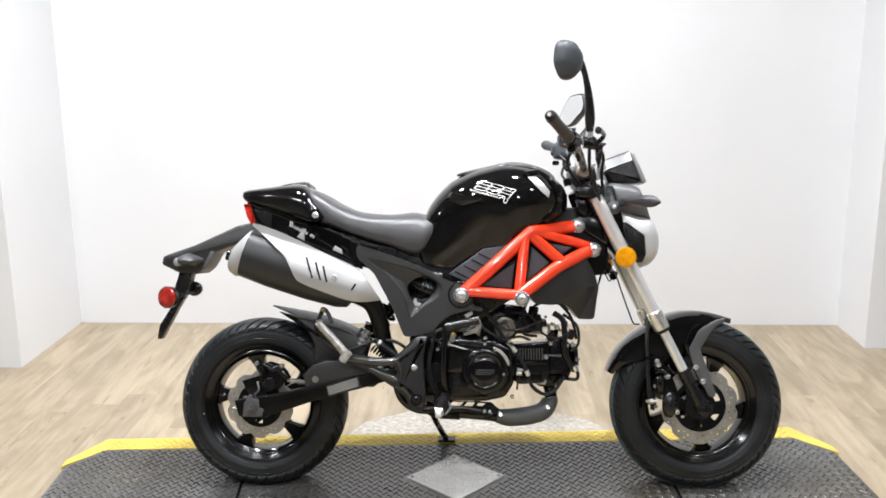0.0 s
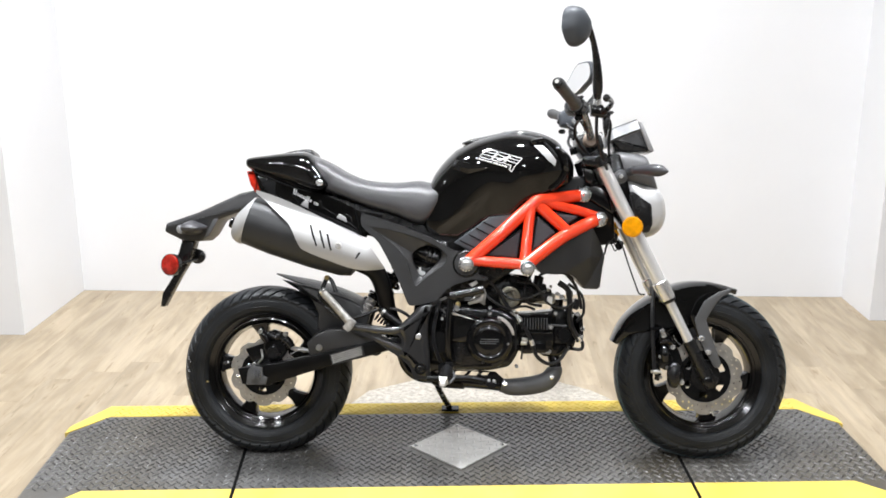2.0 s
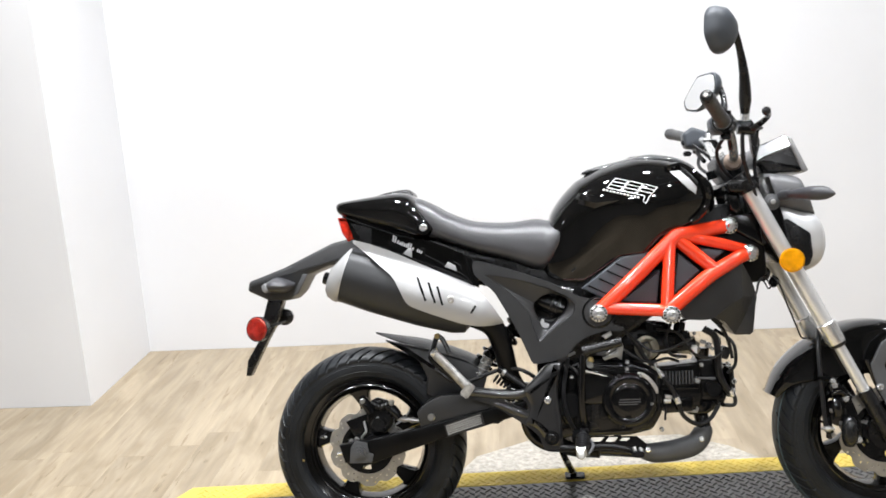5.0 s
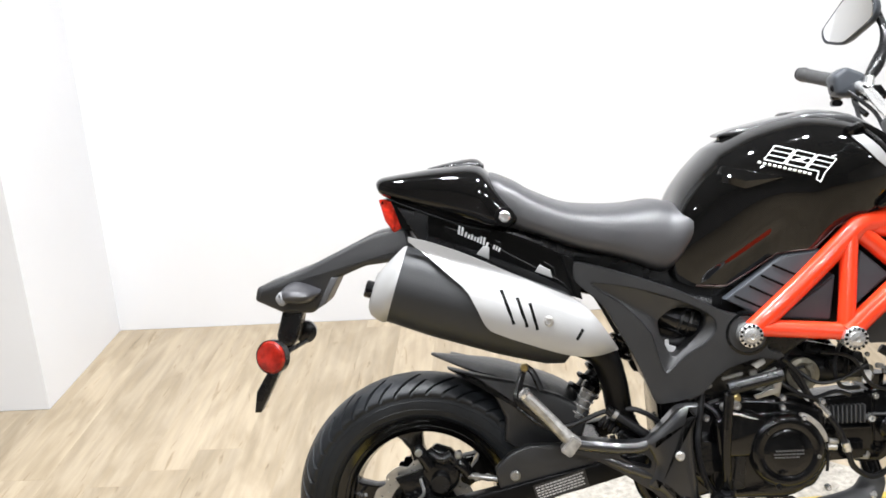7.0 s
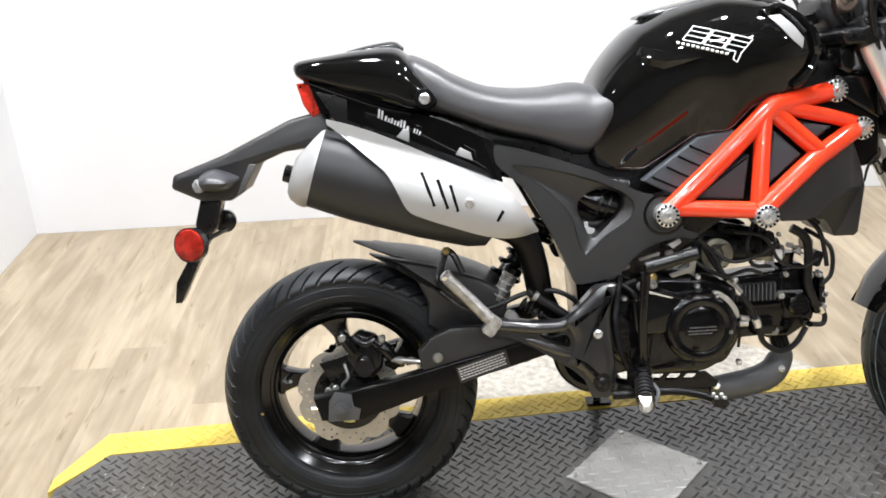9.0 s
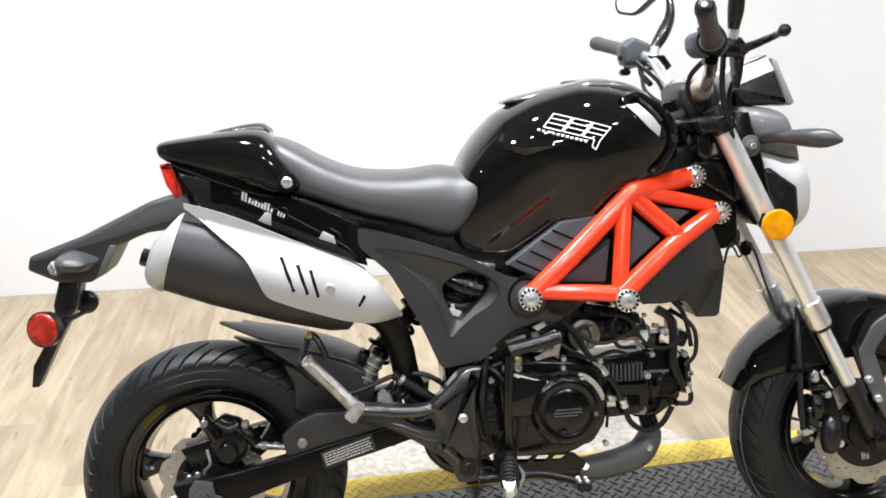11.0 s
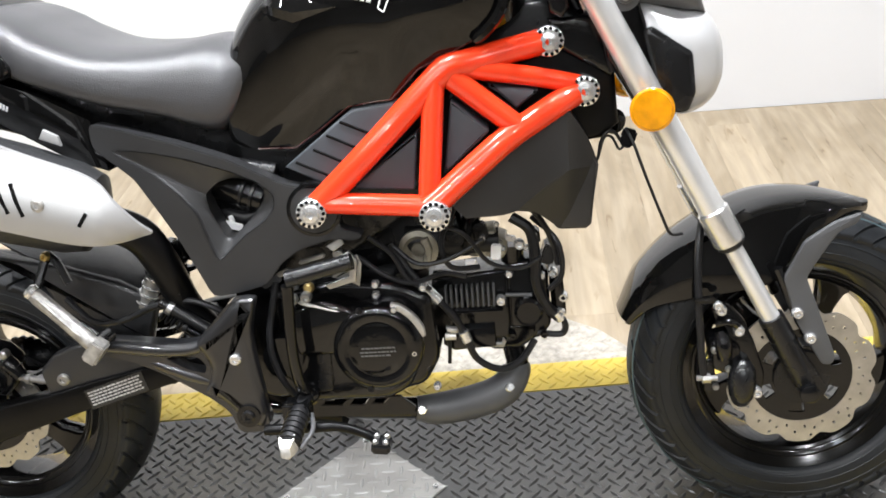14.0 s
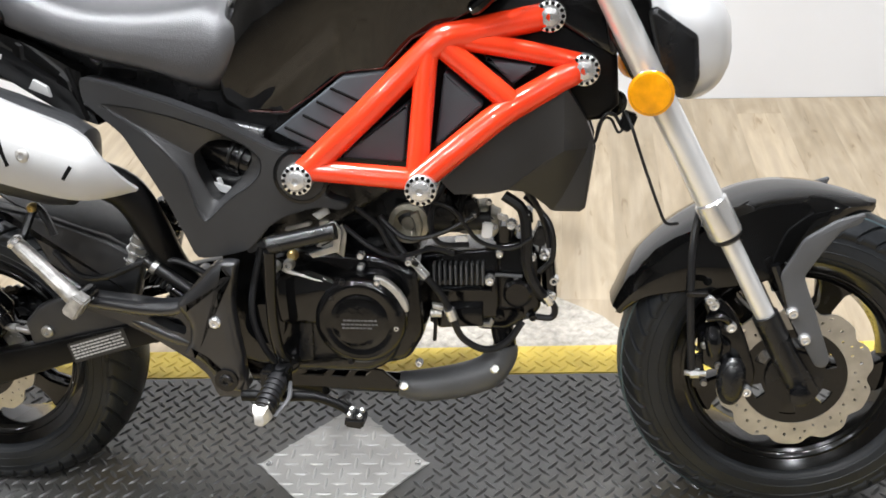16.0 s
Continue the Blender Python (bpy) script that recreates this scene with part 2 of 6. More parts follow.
        for k in range(n):
            s = k / n
            out.append(0.5 * (2 * p1 + (p2 - p0) * s + (2 * p0 - 5 * p1 + 4 * p2 - p3) * s * s + (3 * p1 - p0 - 3 * p2 + p3) * s ** 3))
    return out + [pts[-1]]


def skin(bm, rings, closed=True, caps=True):
    vr = [[bm.verts.new(p) for p in r] for r in rings]
    m = len(vr[0])
    for a, b in zip(vr, vr[1:]):
        for i in range(m if closed else m - 1):
            j = (i + 1) % m
            bm.faces.new((a[i], a[j], b[j], b[i]))
    if caps and closed:
        bm.faces.new(vr[0])
        bm.faces.new(list(reversed(vr[-1])))
    return bm


def tube(pts, r, seg=12, smooth=5, bm=None):
    """A round bar along points; r is a number or one per point."""
    bm = bm or bmesh.new()
    rad = list(r) if isinstance(r, (list, tuple)) else [r] * len(pts)
    path = spline([(*p, q) for p, q in [(tuple(p), q) for p, q in zip(pts, rad)]], smooth) if len(pts) > 2 else [Vector((*p, q)) for p, q in zip(pts, rad)]
    P, R = [Vector(p[:3]) for p in path], [p[3] for p in path]
    t0 = (P[1] - P[0]).normalized()
    side = t0.orthogonal().normalized()
    rings = []
    for i, p in enumerate(P):
        t = (P[min(i + 1, len(P) - 1)] - P[max(i - 1, 0)]).normalized()
        side = (side - t * side.dot(t)).normalized()
        up = t.cross(side)
        rings.append([p + R[i] * (side * math.cos(a) + up * math.sin(a)) for a in [2 * math.pi * k / seg for k in range(seg)]])
    return skin(bm, rings)


def lathe(profile, centre, axis, seg=32, bm=None, closed=False):
    """Profile of (distance along the axis, radius), turned round the axis."""
    bm = bm or bmesh.new()
    axis = Vector(axis).normalized()
    s = axis.orthogonal().normalized()
    q = axis.cross(s)
    c = Vector(centre)
    rings = [[c + axis * h + r * (s * math.cos(a) + q * math.sin(a)) for a in [2 * math.pi * k / seg for k in range(seg)]] for h, r in profile]
    if closed:
        rings.append(rings[0])
        skin(bm, rings, caps=False)
        bmesh.ops.remove_doubles(bm, verts=bm.verts, dist=1e-6)
        return bm
    return skin(bm, rings)


def area(p):
    return 0.5 * sum(p[i - 1][0] * p[i][1] - p[i][0] * p[i - 1][1] for i in range(len(p)))


def inset(p, d):
    """A closed outline moved inwards by d."""
    s = 1 if area(p) > 0 else -1
    out = []
    n = len(p)
    for i in range(n):
        a, b, c = Vector(p[i - 1]), Vector(p[i]), Vector(p[(i + 1) % n])
        e1, e2 = (b - a).normalized(), (c - b).normalized()
        n1, n2 = Vector((-e1.y, e1.x)) * s, Vector((-e2.y, e2.x)) * s
        m = n1 + n2
        k = max(0.35, (1 + n1.dot(n2)) / 2)
        out.append(b + m * (0.5 * d / k))
    return out


def rounded(p, r, n=3):
    """Outline with its corners cut round."""
    out = []
    m = len(p)
    for i in range(m):
        a, b, c = Vector(p[i - 1]), Vector(p[i]), Vector(p[(i + 1) % m])
        d = min(r, (a - b).length * 0.45, (c - b).length * 0.45)
        s, e = b + (a - b).normalized() * d, b + (c - b).normalized() * d
        for k in range(n + 1):
            t = k / n
            out.append(s * (1 - t) ** 2 + b * 2 * t * (1 - t) + e * t * t)
    return out


def resample(p, n):
    """A closed outline as n evenly spaced points."""
    p = [Vector(q) for q in p]
    seg = [(p[(i + 1) % len(p)] - p[i]).length for i in range(len(p))]
    step, out, i, acc = sum(seg) / n, [], 0, 0.0
    for k in range(n):
        while acc + seg[i] < k * step:
            acc += seg[i]
            i += 1
        out.append(p[i].lerp(p[(i + 1) % len(p)], (k * step - acc) / seg[i]))
    return out


def towards(c, q, loop):
    """Where the line from c towards q leaves a loop round c."""
    c, d = Vector(c), Vector(q) - Vector(c)
    best = c
    for i in range(len(loop)):
        a, b = Vector(loop[i - 1]), Vector(loop[i])
        e = b - a
        k = d.x * e.y - d.y * e.x
        if abs(k) < 1e-12:
            continue
        s = ((a.x - c.x) * e.y - (a.y - c.y) * e.x) / k
        t = ((a.x - c.x) * d.y - (a.y - c.y) * d.x) / k
        if s > 0 and -1e-6 <= t <= 1 + 1e-6:
            best = c + d * s
    return best


def pod(outline, v0, v1, edge=0.006, steps=3, corner=0.0, bm=None, dome=0.0):
    """A side outline (u, w) given thickness from v0 to v1, with rounded rims; dome moves the rim further in."""
    bm = bm or bmesh.new()
    p = rounded(outline, corner) if corner else [Vector(q) for q in outline]
    rings = []
    lo, hi = min(v0, v1), max(v0, v1)
    for k in range(steps + 1):
        a = math.pi / 2 * k / steps
        q = inset(p, (edge + dome) * (1 - math.sin(a)))
        rings.append([V(x, lo + edge * (1 - math.cos(a)), w) for x, w in q])
    for k in range(steps + 1):
        a = math.pi / 2 * (1 - k / steps)
        q = inset(p, (edge + dome) * (1 - math.sin(a)))
        rings.append([V(x, hi - edge * (1 - math.cos(a)), w) for x, w in q])
    return skin(bm, rings)


def holed(outline, holes, v0, v1, bevel=0.004, bm=None):
    """A plate with openings through it."""
    bm = bm or bmesh.new()
    loops, edges = [outline] + list(holes), []
    for lp in loops:
        vs = [bm.verts.new(V(x, v0, w)) for x, w in lp]
        edges += [bm.edges.new((vs[i - 1], vs[i])) for i in range(len(vs))]
    r = bmesh.ops.triangle_fill(bm, use_beauty=True, use_dissolve=False, edges=edges)
    faces = [f for f in r["geom"] if isinstance(f, bmesh.types.BMFace)]
    ext = bmesh.ops.extrude_face_region(bm, geom=faces)
    moved = [g for g in ext["geom"] if isinstance(g, bmesh.types.BMVert)]
    bmesh.ops.translate(bm, verts=moved, vec=(0, -(v1 - v0), 0))
    bmesh.ops.recalc_face_normals(bm, faces=bm.faces)
    if bevel:
        sharp = [e for e in bm.edges if len(e.link_faces) == 2 and e.calc_face_angle() > 1.2]
        bmesh.ops.bevel(bm, geom=sharp, offset=bevel, segments=2, affect="EDGES", clamp_overlap=True)
    return bm


def loft(stations, seg=36, n=5, bm=None):
    """A body along u from stations (u, top, bottom, half width, squareness top, squareness below, height of the widest line 0..1)."""
    bm = bm or bmesh.new()
    st = spline([Vector(s) for s in stations], n) if n > 1 else stations
    rings = []
    for u, top, bot, hw, et, eb, mid in st:
        wm = bot + (top - bot) * mid
        ring = []
        for k in range(seg):
            a = 2 * math.pi * k / seg
            c, s = math.cos(a), math.sin(a)
            e, h = (et, top - wm) if s >= 0 else (eb, wm - bot)
            ring.append(V(u, hw * math.copysign(abs(c) ** (2 / e), c), wm + h * math.copysign(abs(s) ** (2 / e), s)))
        rings.append(ring)
    return skin(bm, rings)


def ruled(upper, lower, vfun, thick=0.003, nu=24, nv=8, bm=None, curve=8):
    """A shell between two edge lines, set out sideways by vfun(u, w)."""
    bm = bm or bmesh.new()
    up, lo = spline([Vector((*p, 0)) for p in upper], curve), spline([Vector((*p, 0)) for p in lower], curve)

    def at(line, s):
        x = s * (len(line) - 1)
        i = min(int(x), len(line) - 2)
        return line[i].lerp(line[i + 1], x - i)
    grid = []
    for i in range(nu + 1):
        a, b = at(up, i / nu), at(lo, i / nu)
        row = [a.lerp(b, j / nv) for j in range(nv + 1)]
        grid.append([(q.x, q.y) for q in row])
    o = [[bm.verts.new(V(x, vfun(x, w), w)) for x, w in r] for r in grid]
    b = [[bm.verts.new(V(x, vfun(x, w) - thick, w)) for x, w in r] for r in grid]
    for i in range(nu):
        for j in range(nv):
            bm.faces.new((o[i][j], o[i + 1][j], o[i + 1][j + 1], o[i][j + 1]))
            bm.faces.new((b[i][j], b[i][j + 1], b[i + 1][j + 1], b[i + 1][j]))
    for i in range(nu):
        for j in (0, nv):
            bm.faces.new((o[i][j], o[i + 1][j], b[i + 1][j], b[i][j]))
    for j in range(nv):
        for i in (0, nu):
            bm.faces.new((o[i][j], o[i][j + 1], b[i][j + 1], b[i][j]))
    return bm


def box(centre, size, rot=(0, 0, 0), bevel=0.002, bm=None):
    bm = bm or bmesh.new()
    r = bmesh.ops.create_cube(bm, size=1, matrix=Matrix.Translation(centre) @ Euler([radians(a) for a in rot]).to_matrix().to_4x4() @ Matrix.Diagonal((*size, 1)))
    if bevel:
        vs = set(r["verts"])
        bmesh.ops.bevel(bm, geom=[e for e in bm.edges if e.verts[0] in vs], offset=bevel, segments=2, affect="EDGES", clamp_overlap=True)
    return bm


def bolt(centre, axis=(0, -1, 0), r=0.006, h=0.005, bm=None):
    bm = bm or bmesh.new()
    return lathe([(-0.002, r), (h * 0.6, r), (h, r * 0.75), (h, r * 0.45), (h * 0.5, r * 0.4)], centre, axis, 12, bm)


# ---- the room ----
FLOOR = -0.02


def structure(name, bm, material, label, category="", smooth=False):
    return tagged(part(name, bm, material, smooth=smooth), label, category or name.split("_")[0], kind="structure")


def slab(x0, y0, z0, x1, y1, z1):
    return box(((x0 + x1) / 2, (y0 + y1) / 2, (z0 + z1) / 2), (x1 - x0, y1 - y0, z1 - z0), bevel=0)


BX, BY, LY, RY = 1.72, 4.385, 3.79, 4.07
floor = structure("floor", slab(-5, -3.5, FLOOR - 0.2, 5, BY + 0.1, FLOOR - 0.008), WOOD, "light oak laminate floor of the showroom", "floor")
structure("wall_north", slab(-BX - 0.1, BY, FLOOR, BX + 0.1, BY + 0.1, CEIL), WALL, "plain white painted back wall of the photo bay", "wall")
structure("wall_bay_west", slab(-BX - 0.1, LY + 0.1, FLOOR, -BX, BY, CEIL), WALL, "white painted side wall of the photo bay", "wall")
structure("wall_bay_east", slab(BX, RY + 0.1, FLOOR, BX + 0.1, BY, CEIL), WALL, "white painted side wall of the photo bay", "wall")
structure("wall_return_west", slab(-5, LY, FLOOR, -BX, LY + 0.1, CEIL), WALL, "white painted return wall beside the bay", "wall")
structure("wall_return_east", slab(BX, RY, FLOOR, 5, RY + 0.1, CEIL), WALL, "white painted return wall beside the bay", "wall")
structure("wall_west", slab(-5.1, -3.5, FLOOR, -5, LY, CEIL), WALL, "plain white painted showroom wall", "wall")
structure("wall_east", slab(5, -3.5, FLOOR, 5.1, RY, CEIL), WALL, "plain white painted showroom wall", "wall")
structure("wall_south", slab(-5.1, -3.6, FLOOR, 5.1, -3.5, CEIL), ROOMWALL, "plain grey painted showroom wall", "wall")
structure("ceiling", slab(-5.1, -3.6, CEIL, 5.1, BY + 0.1, CEIL + 0.1), CEILING, "plain dark grey ceiling with round downlights", "ceiling")

first = None
for x, y, _ in LAMPS:
    if first is None:
        first = new("ceiling_light")
        tagged(first, "round white recessed ceiling downlight", "ceiling light", "ceiling downlights")
        part("trim_ring", lathe([(0, 0.115), (0.018, 0.112), (0.022, 0.1), (0.018, 0.088), (0, 0.086)], (0, 0, 0), (0, 0, -1), 28, closed=True), WHITE, first)
        part("diffuser", lathe([(0.002, 0.086), (0.006, 0.08)], (0, 0, 0), (0, 0, -1), 28), GLOW, first)
        first.location = (x, y, CEIL)
    else:
        copy_thing(first, pose(x, y, CEIL))

# ---- the motorcycle ----
bike = new("motorcycle")
tagged(bike, "small black naked motorcycle with orange-red trellis frame, on its side stand", "motorcycle")
bike.matrix_world = pose(0, 2.82, 0, -13.5, 0, 0)
RW, FW = (-0.5255, 0.231), (0.7325, 0.2335)
OUT = V(0, 1, 0)


def annulus(c, v, r_in, r_out, thick, wave=0.0, waves=10, n=80, rows=5, skip=None):
    """A flat brake ring with wavy rim and drilled openings."""
    bm = bmesh.new()
    lay = []
    for side in (0, 1):
        g = []
        for i in range(n):
            a = 2 * math.pi * i / n
            ro = r_out - wave * (0.5 + 0.5 * math.cos(waves * a)) ** 3
            g.append([bm.verts.new(V(c[0] + (r_in + (ro - r_in) * j / rows) * math.cos(a), v + thick * side, c[1] + (r_in + (ro - r_in) * j / rows) * math.sin(a))) for j in range(rows + 1)])
        lay.append(g)
    solid = lambda i, j: not (skip and skip(i % n, j))
    for i in range(n):
        k = (i + 1) % n
        for j in range(rows):
            if not solid(i, j):
                continue
            a, b = lay
            bm.faces.new((a[i][j], a[i][j + 1], a[k][j + 1], a[k][j]))
            bm.faces.new((b[i][j], b[k][j], b[k][j + 1], b[i][j + 1]))
            for (p, q, other) in (((i, j), (k, j), (i, j - 1)), ((i, j + 1), (k, j + 1), (i, j + 1)), ((i, j), (i, j + 1), (i - 1, j)), ((k, j), (k, j + 1), (i + 1, j))):
                if other[1] < 0 or other[1] >= rows or not solid(*other):
                    bm.faces.new((a[p[0]][p[1]], a[q[0]][q[1]], b[q[0]][q[1]], b[p[0]][p[1]]))
    return bm


def tyre_profile(R, half, bead):
    side = [(0.72, bead), (0.90, bead + 0.008), (0.985, bead + 0.022), (0.985, bead + 0.036), (0.965, R - 0.034), (0.985, R - 0.030), (0.955, R - 0.023), (0.70, R - 0.010), (0.38, R - 0.003)]
    prof = [(-half * h, r) for h, r in side] + [(0, R)] + [(half * h, r) for h, r in reversed(side)]
    return [(p.x, p.y) for p in spline([Vector((h, r, 0)) for h, r in prof], 4)]


def tyre_mesh(c, R, half, bead, count=46):
    """Road tyre whose curved sipes are cut into crown and shoulders, long and short in turn."""
    prof = tyre_profile(R, half, bead) + [(half * 0.5, bead + 0.004), (-half * 0.5, bead + 0.004)]
    rings = []
    for i in range(count):
        for k, f in enumerate((0.0, 0.16, 0.19, 0.38, 0.41, 0.72)):
            ring = []
            for h, r in prof:
                t = abs(h) / half
                a = 2 * math.pi * (i + f + (0.5 if h < 0 else 0.0) * min(1, t * 4)) / count + 0.24 * t ** 1.4
                cut = k in (2, 3) and r > R - 0.036 and t > (0.28 if i % 2 else 0.60)
                rr = r - (0.0045 if cut else 0.0)
                ring.append(V(c[0] + rr * math.cos(a), h * (0.975 if cut else 1.0), c[1] + rr * math.sin(a)))
            rings.append(ring)
    rings.append(rings[0])
    bm = skin(bmesh.new(), rings, caps=False)
    bmesh.ops.remove_doubles(bm, verts=bm.verts, dist=1e-6)
    return bm


def wheel(name, c, R, half, spokes, turn, disc_v, disc_r, hub_v):
    bead = 0.165
    rim = lathe([(-half * 0.74, bead + 0.008), (-half * 0.80, bead + 0.004), (-half * 0.74, bead - 0.004), (-half * 0.55, bead - 0.026), (0, bead - 0.034), (half * 0.55, bead - 0.026),
                 (half * 0.74, bead - 0.004), (half * 0.80, bead + 0.004), (half * 0.74, bead + 0.008), (half * 0.4, bead + 0.001), (-half * 0.4, bead + 0.001)], V(c[0], 0, c[1]), OUT, 72, closed=True)
    w = part(name, rim, RIMBLACK, bike, "gloss black cast alloy wheel")
    part("tyre", tyre_mesh(c, R, half, bead), RUBBER, w, "black road tyre", angle=30)
    for r, v in ((0.1885, half * 0.985), (0.178, half * 0.945), (0.204, half * 0.978)):
        for s in (-1, 1):
            part("sidewall_ring", lathe([(s * (v - 0.0006), r - 0.0016), (s * (v + 0.0009), r), (s * (v - 0.0006), r + 0.0016)], V(c[0], 0, c[1]), OUT, 72, closed=True), RUBBER, w)
    for s in (-1, 1):
        part("rim_lip", lathe([(s * half * 0.60, bead - 0.022), (s * half * 0.66, bead - 0.0185), (s * half * 0.69, bead - 0.0135), (s * half * 0.665, bead - 0.010), (s * half * 0.62, bead - 0.014)], V(c[0], 0, c[1]), OUT, 72, closed=True), RIMBLACK, w)
    for i in range(spokes):
        a = turn + 2 * math.pi * i / spokes
        bm = bmesh.new()
        rings = []
        for r, wd, th, sw in ((0.036, 0.030, 0.030, 0.0), (0.065, 0.017, 0.024, 0.03), (0.10, 0.014, 0.022, 0.10), (0.125, 0.022, 0.024, 0.15), (0.148, 0.042, 0.030, 0.17)):
            d = Vector((math.cos(a + sw), math.sin(a + sw)))
            t = Vector((-d.y, d.x))
            o = Vector(c) + d * r
            q = [(wd, -th * 0.6), (wd * 0.8, -th), (-wd * 0.8, -th), (-wd, -th * 0.6), (-wd, th * 0.6), (-wd * 0.8, th), (wd * 0.8, th), (wd, th * 0.6)]
            rings.append([V(o.x + t.x * x, v * 0.8, o.y + t.y * x) for x, v in q])
        part("spoke", skin(bm, rings), RIMBLACK, w)
    part("hub", lathe([(-hub_v, 0.02), (-hub_v, 0.034), (-0.03, 0.045), (0.03, 0.045), (hub_v, 0.04), (hub_v, 0.02)], V(c[0], 0, c[1]), OUT, 32), SATIN, w)
    holes = lambda i, j: (j == 2 and i % 8 == 2) or (j == 4 and i % 8 == 6) or (j == 6 and i % 16 == 12)
    part("brake_disc", annulus(c, disc_v, disc_r * 0.68, disc_r, 0.004, 0.009, 10, 160, 8, holes), DISC, w, "drilled wavy steel brake disc")
    part("disc_carrier", annulus(c, disc_v - 0.001, 0.03, disc_r * 0.70, 0.004, 0, 6, 48, 3, lambda i, j: j == 1 and i % 8 in (2, 3, 4)), CASE, w)
    part("valve", tube([V(c[0] - 0.138, 0.01, c[1] + 0.02), V(c[0] - 0.122, 0.03, c[1] + 0.018), V(c[0] - 0.112, 0.045, c[1] + 0.024)], 0.0035, 8), CHROME, w)
    return w


rear_wheel = wheel("rear_wheel", RW, 0.2455, 0.064, 5, 0.35, 0.072, 0.097, 0.095)
front_wheel = wheel("front_wheel", FW, 0.2455, 0.060, 5, 0.95, 0.066, 0.109, 0.075)

for h, r in ((-0.004, 0.2449), (0.014, 0.2440), (0.031, 0.2412)):
    part("groove_line", lathe([(h - 0.0008, r - 0.0012), (h, r + 0.0012), (h + 0.0008, r - 0.0012)], V(FW[0], 0, FW[1]), OUT, 96, closed=True), GROOVE, front_wheel, "pale line moulded in the new tread")
part("tyre_mark", lathe([(0, 0.0028), (0.0008, 0.0028), (0.0012, 0.0)], V(-0.693, 0.0625, 0.200), OUT, 14), GOLD, rear_wheel, "small yellow paint dot")

# swingarm, chain and rear axle
ARM = [(-0.585, 0.250), (-0.572, 0.207), (-0.50, 0.205), (-0.40, 0.238), (-0.325, 0.262), (-0.228, 0.287), (-0.13, 0.315), (-0.12, 0.345), (-0.196, 0.334), (-0.309, 0.308), (-0.381, 0.290), (-0.48, 0.268)]
arm = part("swingarm", pod(ARM, 0.112, 0.142, 0.004), FRAMEBLACK, bike, "black box-section steel swingarm")
part("arm_side", pod(ARM, -0.142, -0.112, 0.004), FRAMEBLACK, arm)
part("cross_tube", tube([V(-0.2, -0.12, 0.31), V(-0.2, 0.12, 0.31)], 0.022), SATIN, arm)
part("axle_plate", pod([(-0.560, 0.207), (-0.505, 0.208), (-0.50, 0.228), (-0.512, 0.233), (-0.515, 0.256), (-0.545, 0.262), (-0.556, 0.245)], 0.142, 0.147, 0.0015), PIPEGREY, arm, "worn dark steel axle adjuster plate")
part("axle_nut", lathe([(0, 0.017), (0.006, 0.017), (0.006, 0.012), (0.014, 0.012), (0.014, 0.006), (0.02, 0.006)], V(-0.534, 0.146, 0.233), OUT, 16), PIPEGREY, arm)
part("adjuster_bolt", tube([V(-0.592, 0.127, 0.228), V(-0.57, 0.127, 0.228)], 0.004, 8), CHROME, arm)
sticker = part("warning_label", pod([(-0.326, 0.294), (-0.318, 0.263), (-0.226, 0.291), (-0.234, 0.322)], 0.1421, 0.1427, 0.0002, 1), LABEL, arm, "black label with lines of white print")
rng = random.Random(4)
for k in range(5):
    bm = bmesh.new()
    x = 0.04
    while x < 0.93:
        d = rng.uniform(0.03, 0.075)
        e = min(x + d, 0.95)
        f0, f1 = 0.13 + 0.155 * k, 0.13 + 0.155 * k + 0.075
        a, b, c2, d2 = Vector((-0.326, 0.294)), Vector((-0.234, 0.322)), Vector((-0.318, 0.263)), Vector((-0.226, 0.291))
        q = [a.lerp(b, s).lerp(c2.lerp(d2, s), f) for s, f in ((x, f0), (e, f0), (e, f1), (x, f1))]
        pod([tuple(p) for p in q], 0.1426, 0.1431, 0.0001, 1, bm=bm)
        x = e + 0.016
    part("print_line", bm, PRINT, sticker, smooth=False)
chain = bmesh.new()
for top in (0, 1):
    for i in range(34):
        s = i / 33
        p = V(-0.50, -0.062, 0.232 + 0.045 * top).lerp(V(-0.03, -0.062, 0.310 + 0.02 * top), s)
        box(p, (0.011, 0.012 if i % 2 else 0.008, 0.009), (0, -9, 0), 0.0, chain)
part("chain", chain, CASE, bike, "dark oily drive chain", smooth=False)
part("sprocket", annulus(RW, -0.066, 0.03, 0.075, 0.005, 0.004, 30, 90, 3), CASE, bike)
cal = part("rear_caliper", pod([(-0.520, 0.338), (-0.500, 0.356), (-0.470, 0.346), (-0.452, 0.325), (-0.458, 0.288), (-0.476, 0.268), (-0.512, 0.274), (-0.524, 0.305)], 0.055, 0.098, 0.007, corner=0.006), CASE, bike, "black brake caliper")
part("piston_cap", lathe([(0, 0.0185), (0.012, 0.0185), (0.015, 0.016), (0.015, 0.0)], V(-0.491, 0.098, 0.293), OUT, 24), SATIN, cal)
part("slide_pin", tube([V(-0.530, 0.098, 0.360), V(-0.524, 0.106, 0.350), V(-0.508, 0.108, 0.322)], [0.008, 0.0115, 0.0105], 14), CASE, cal)
part("pin_head", lathe([(0, 0.0075), (0.010, 0.0075), (0.013, 0.005)], V(-0.527, 0.105, 0.352), OUT, 12), ALLOY, cal)
part("slide_pin", tube([V(-0.470, 0.100, 0.340), V(-0.452, 0.106, 0.326), V(-0.438, 0.108, 0.308)], [0.010, 0.0125, 0.0105], 14), CASE, cal)
for k in range(3):
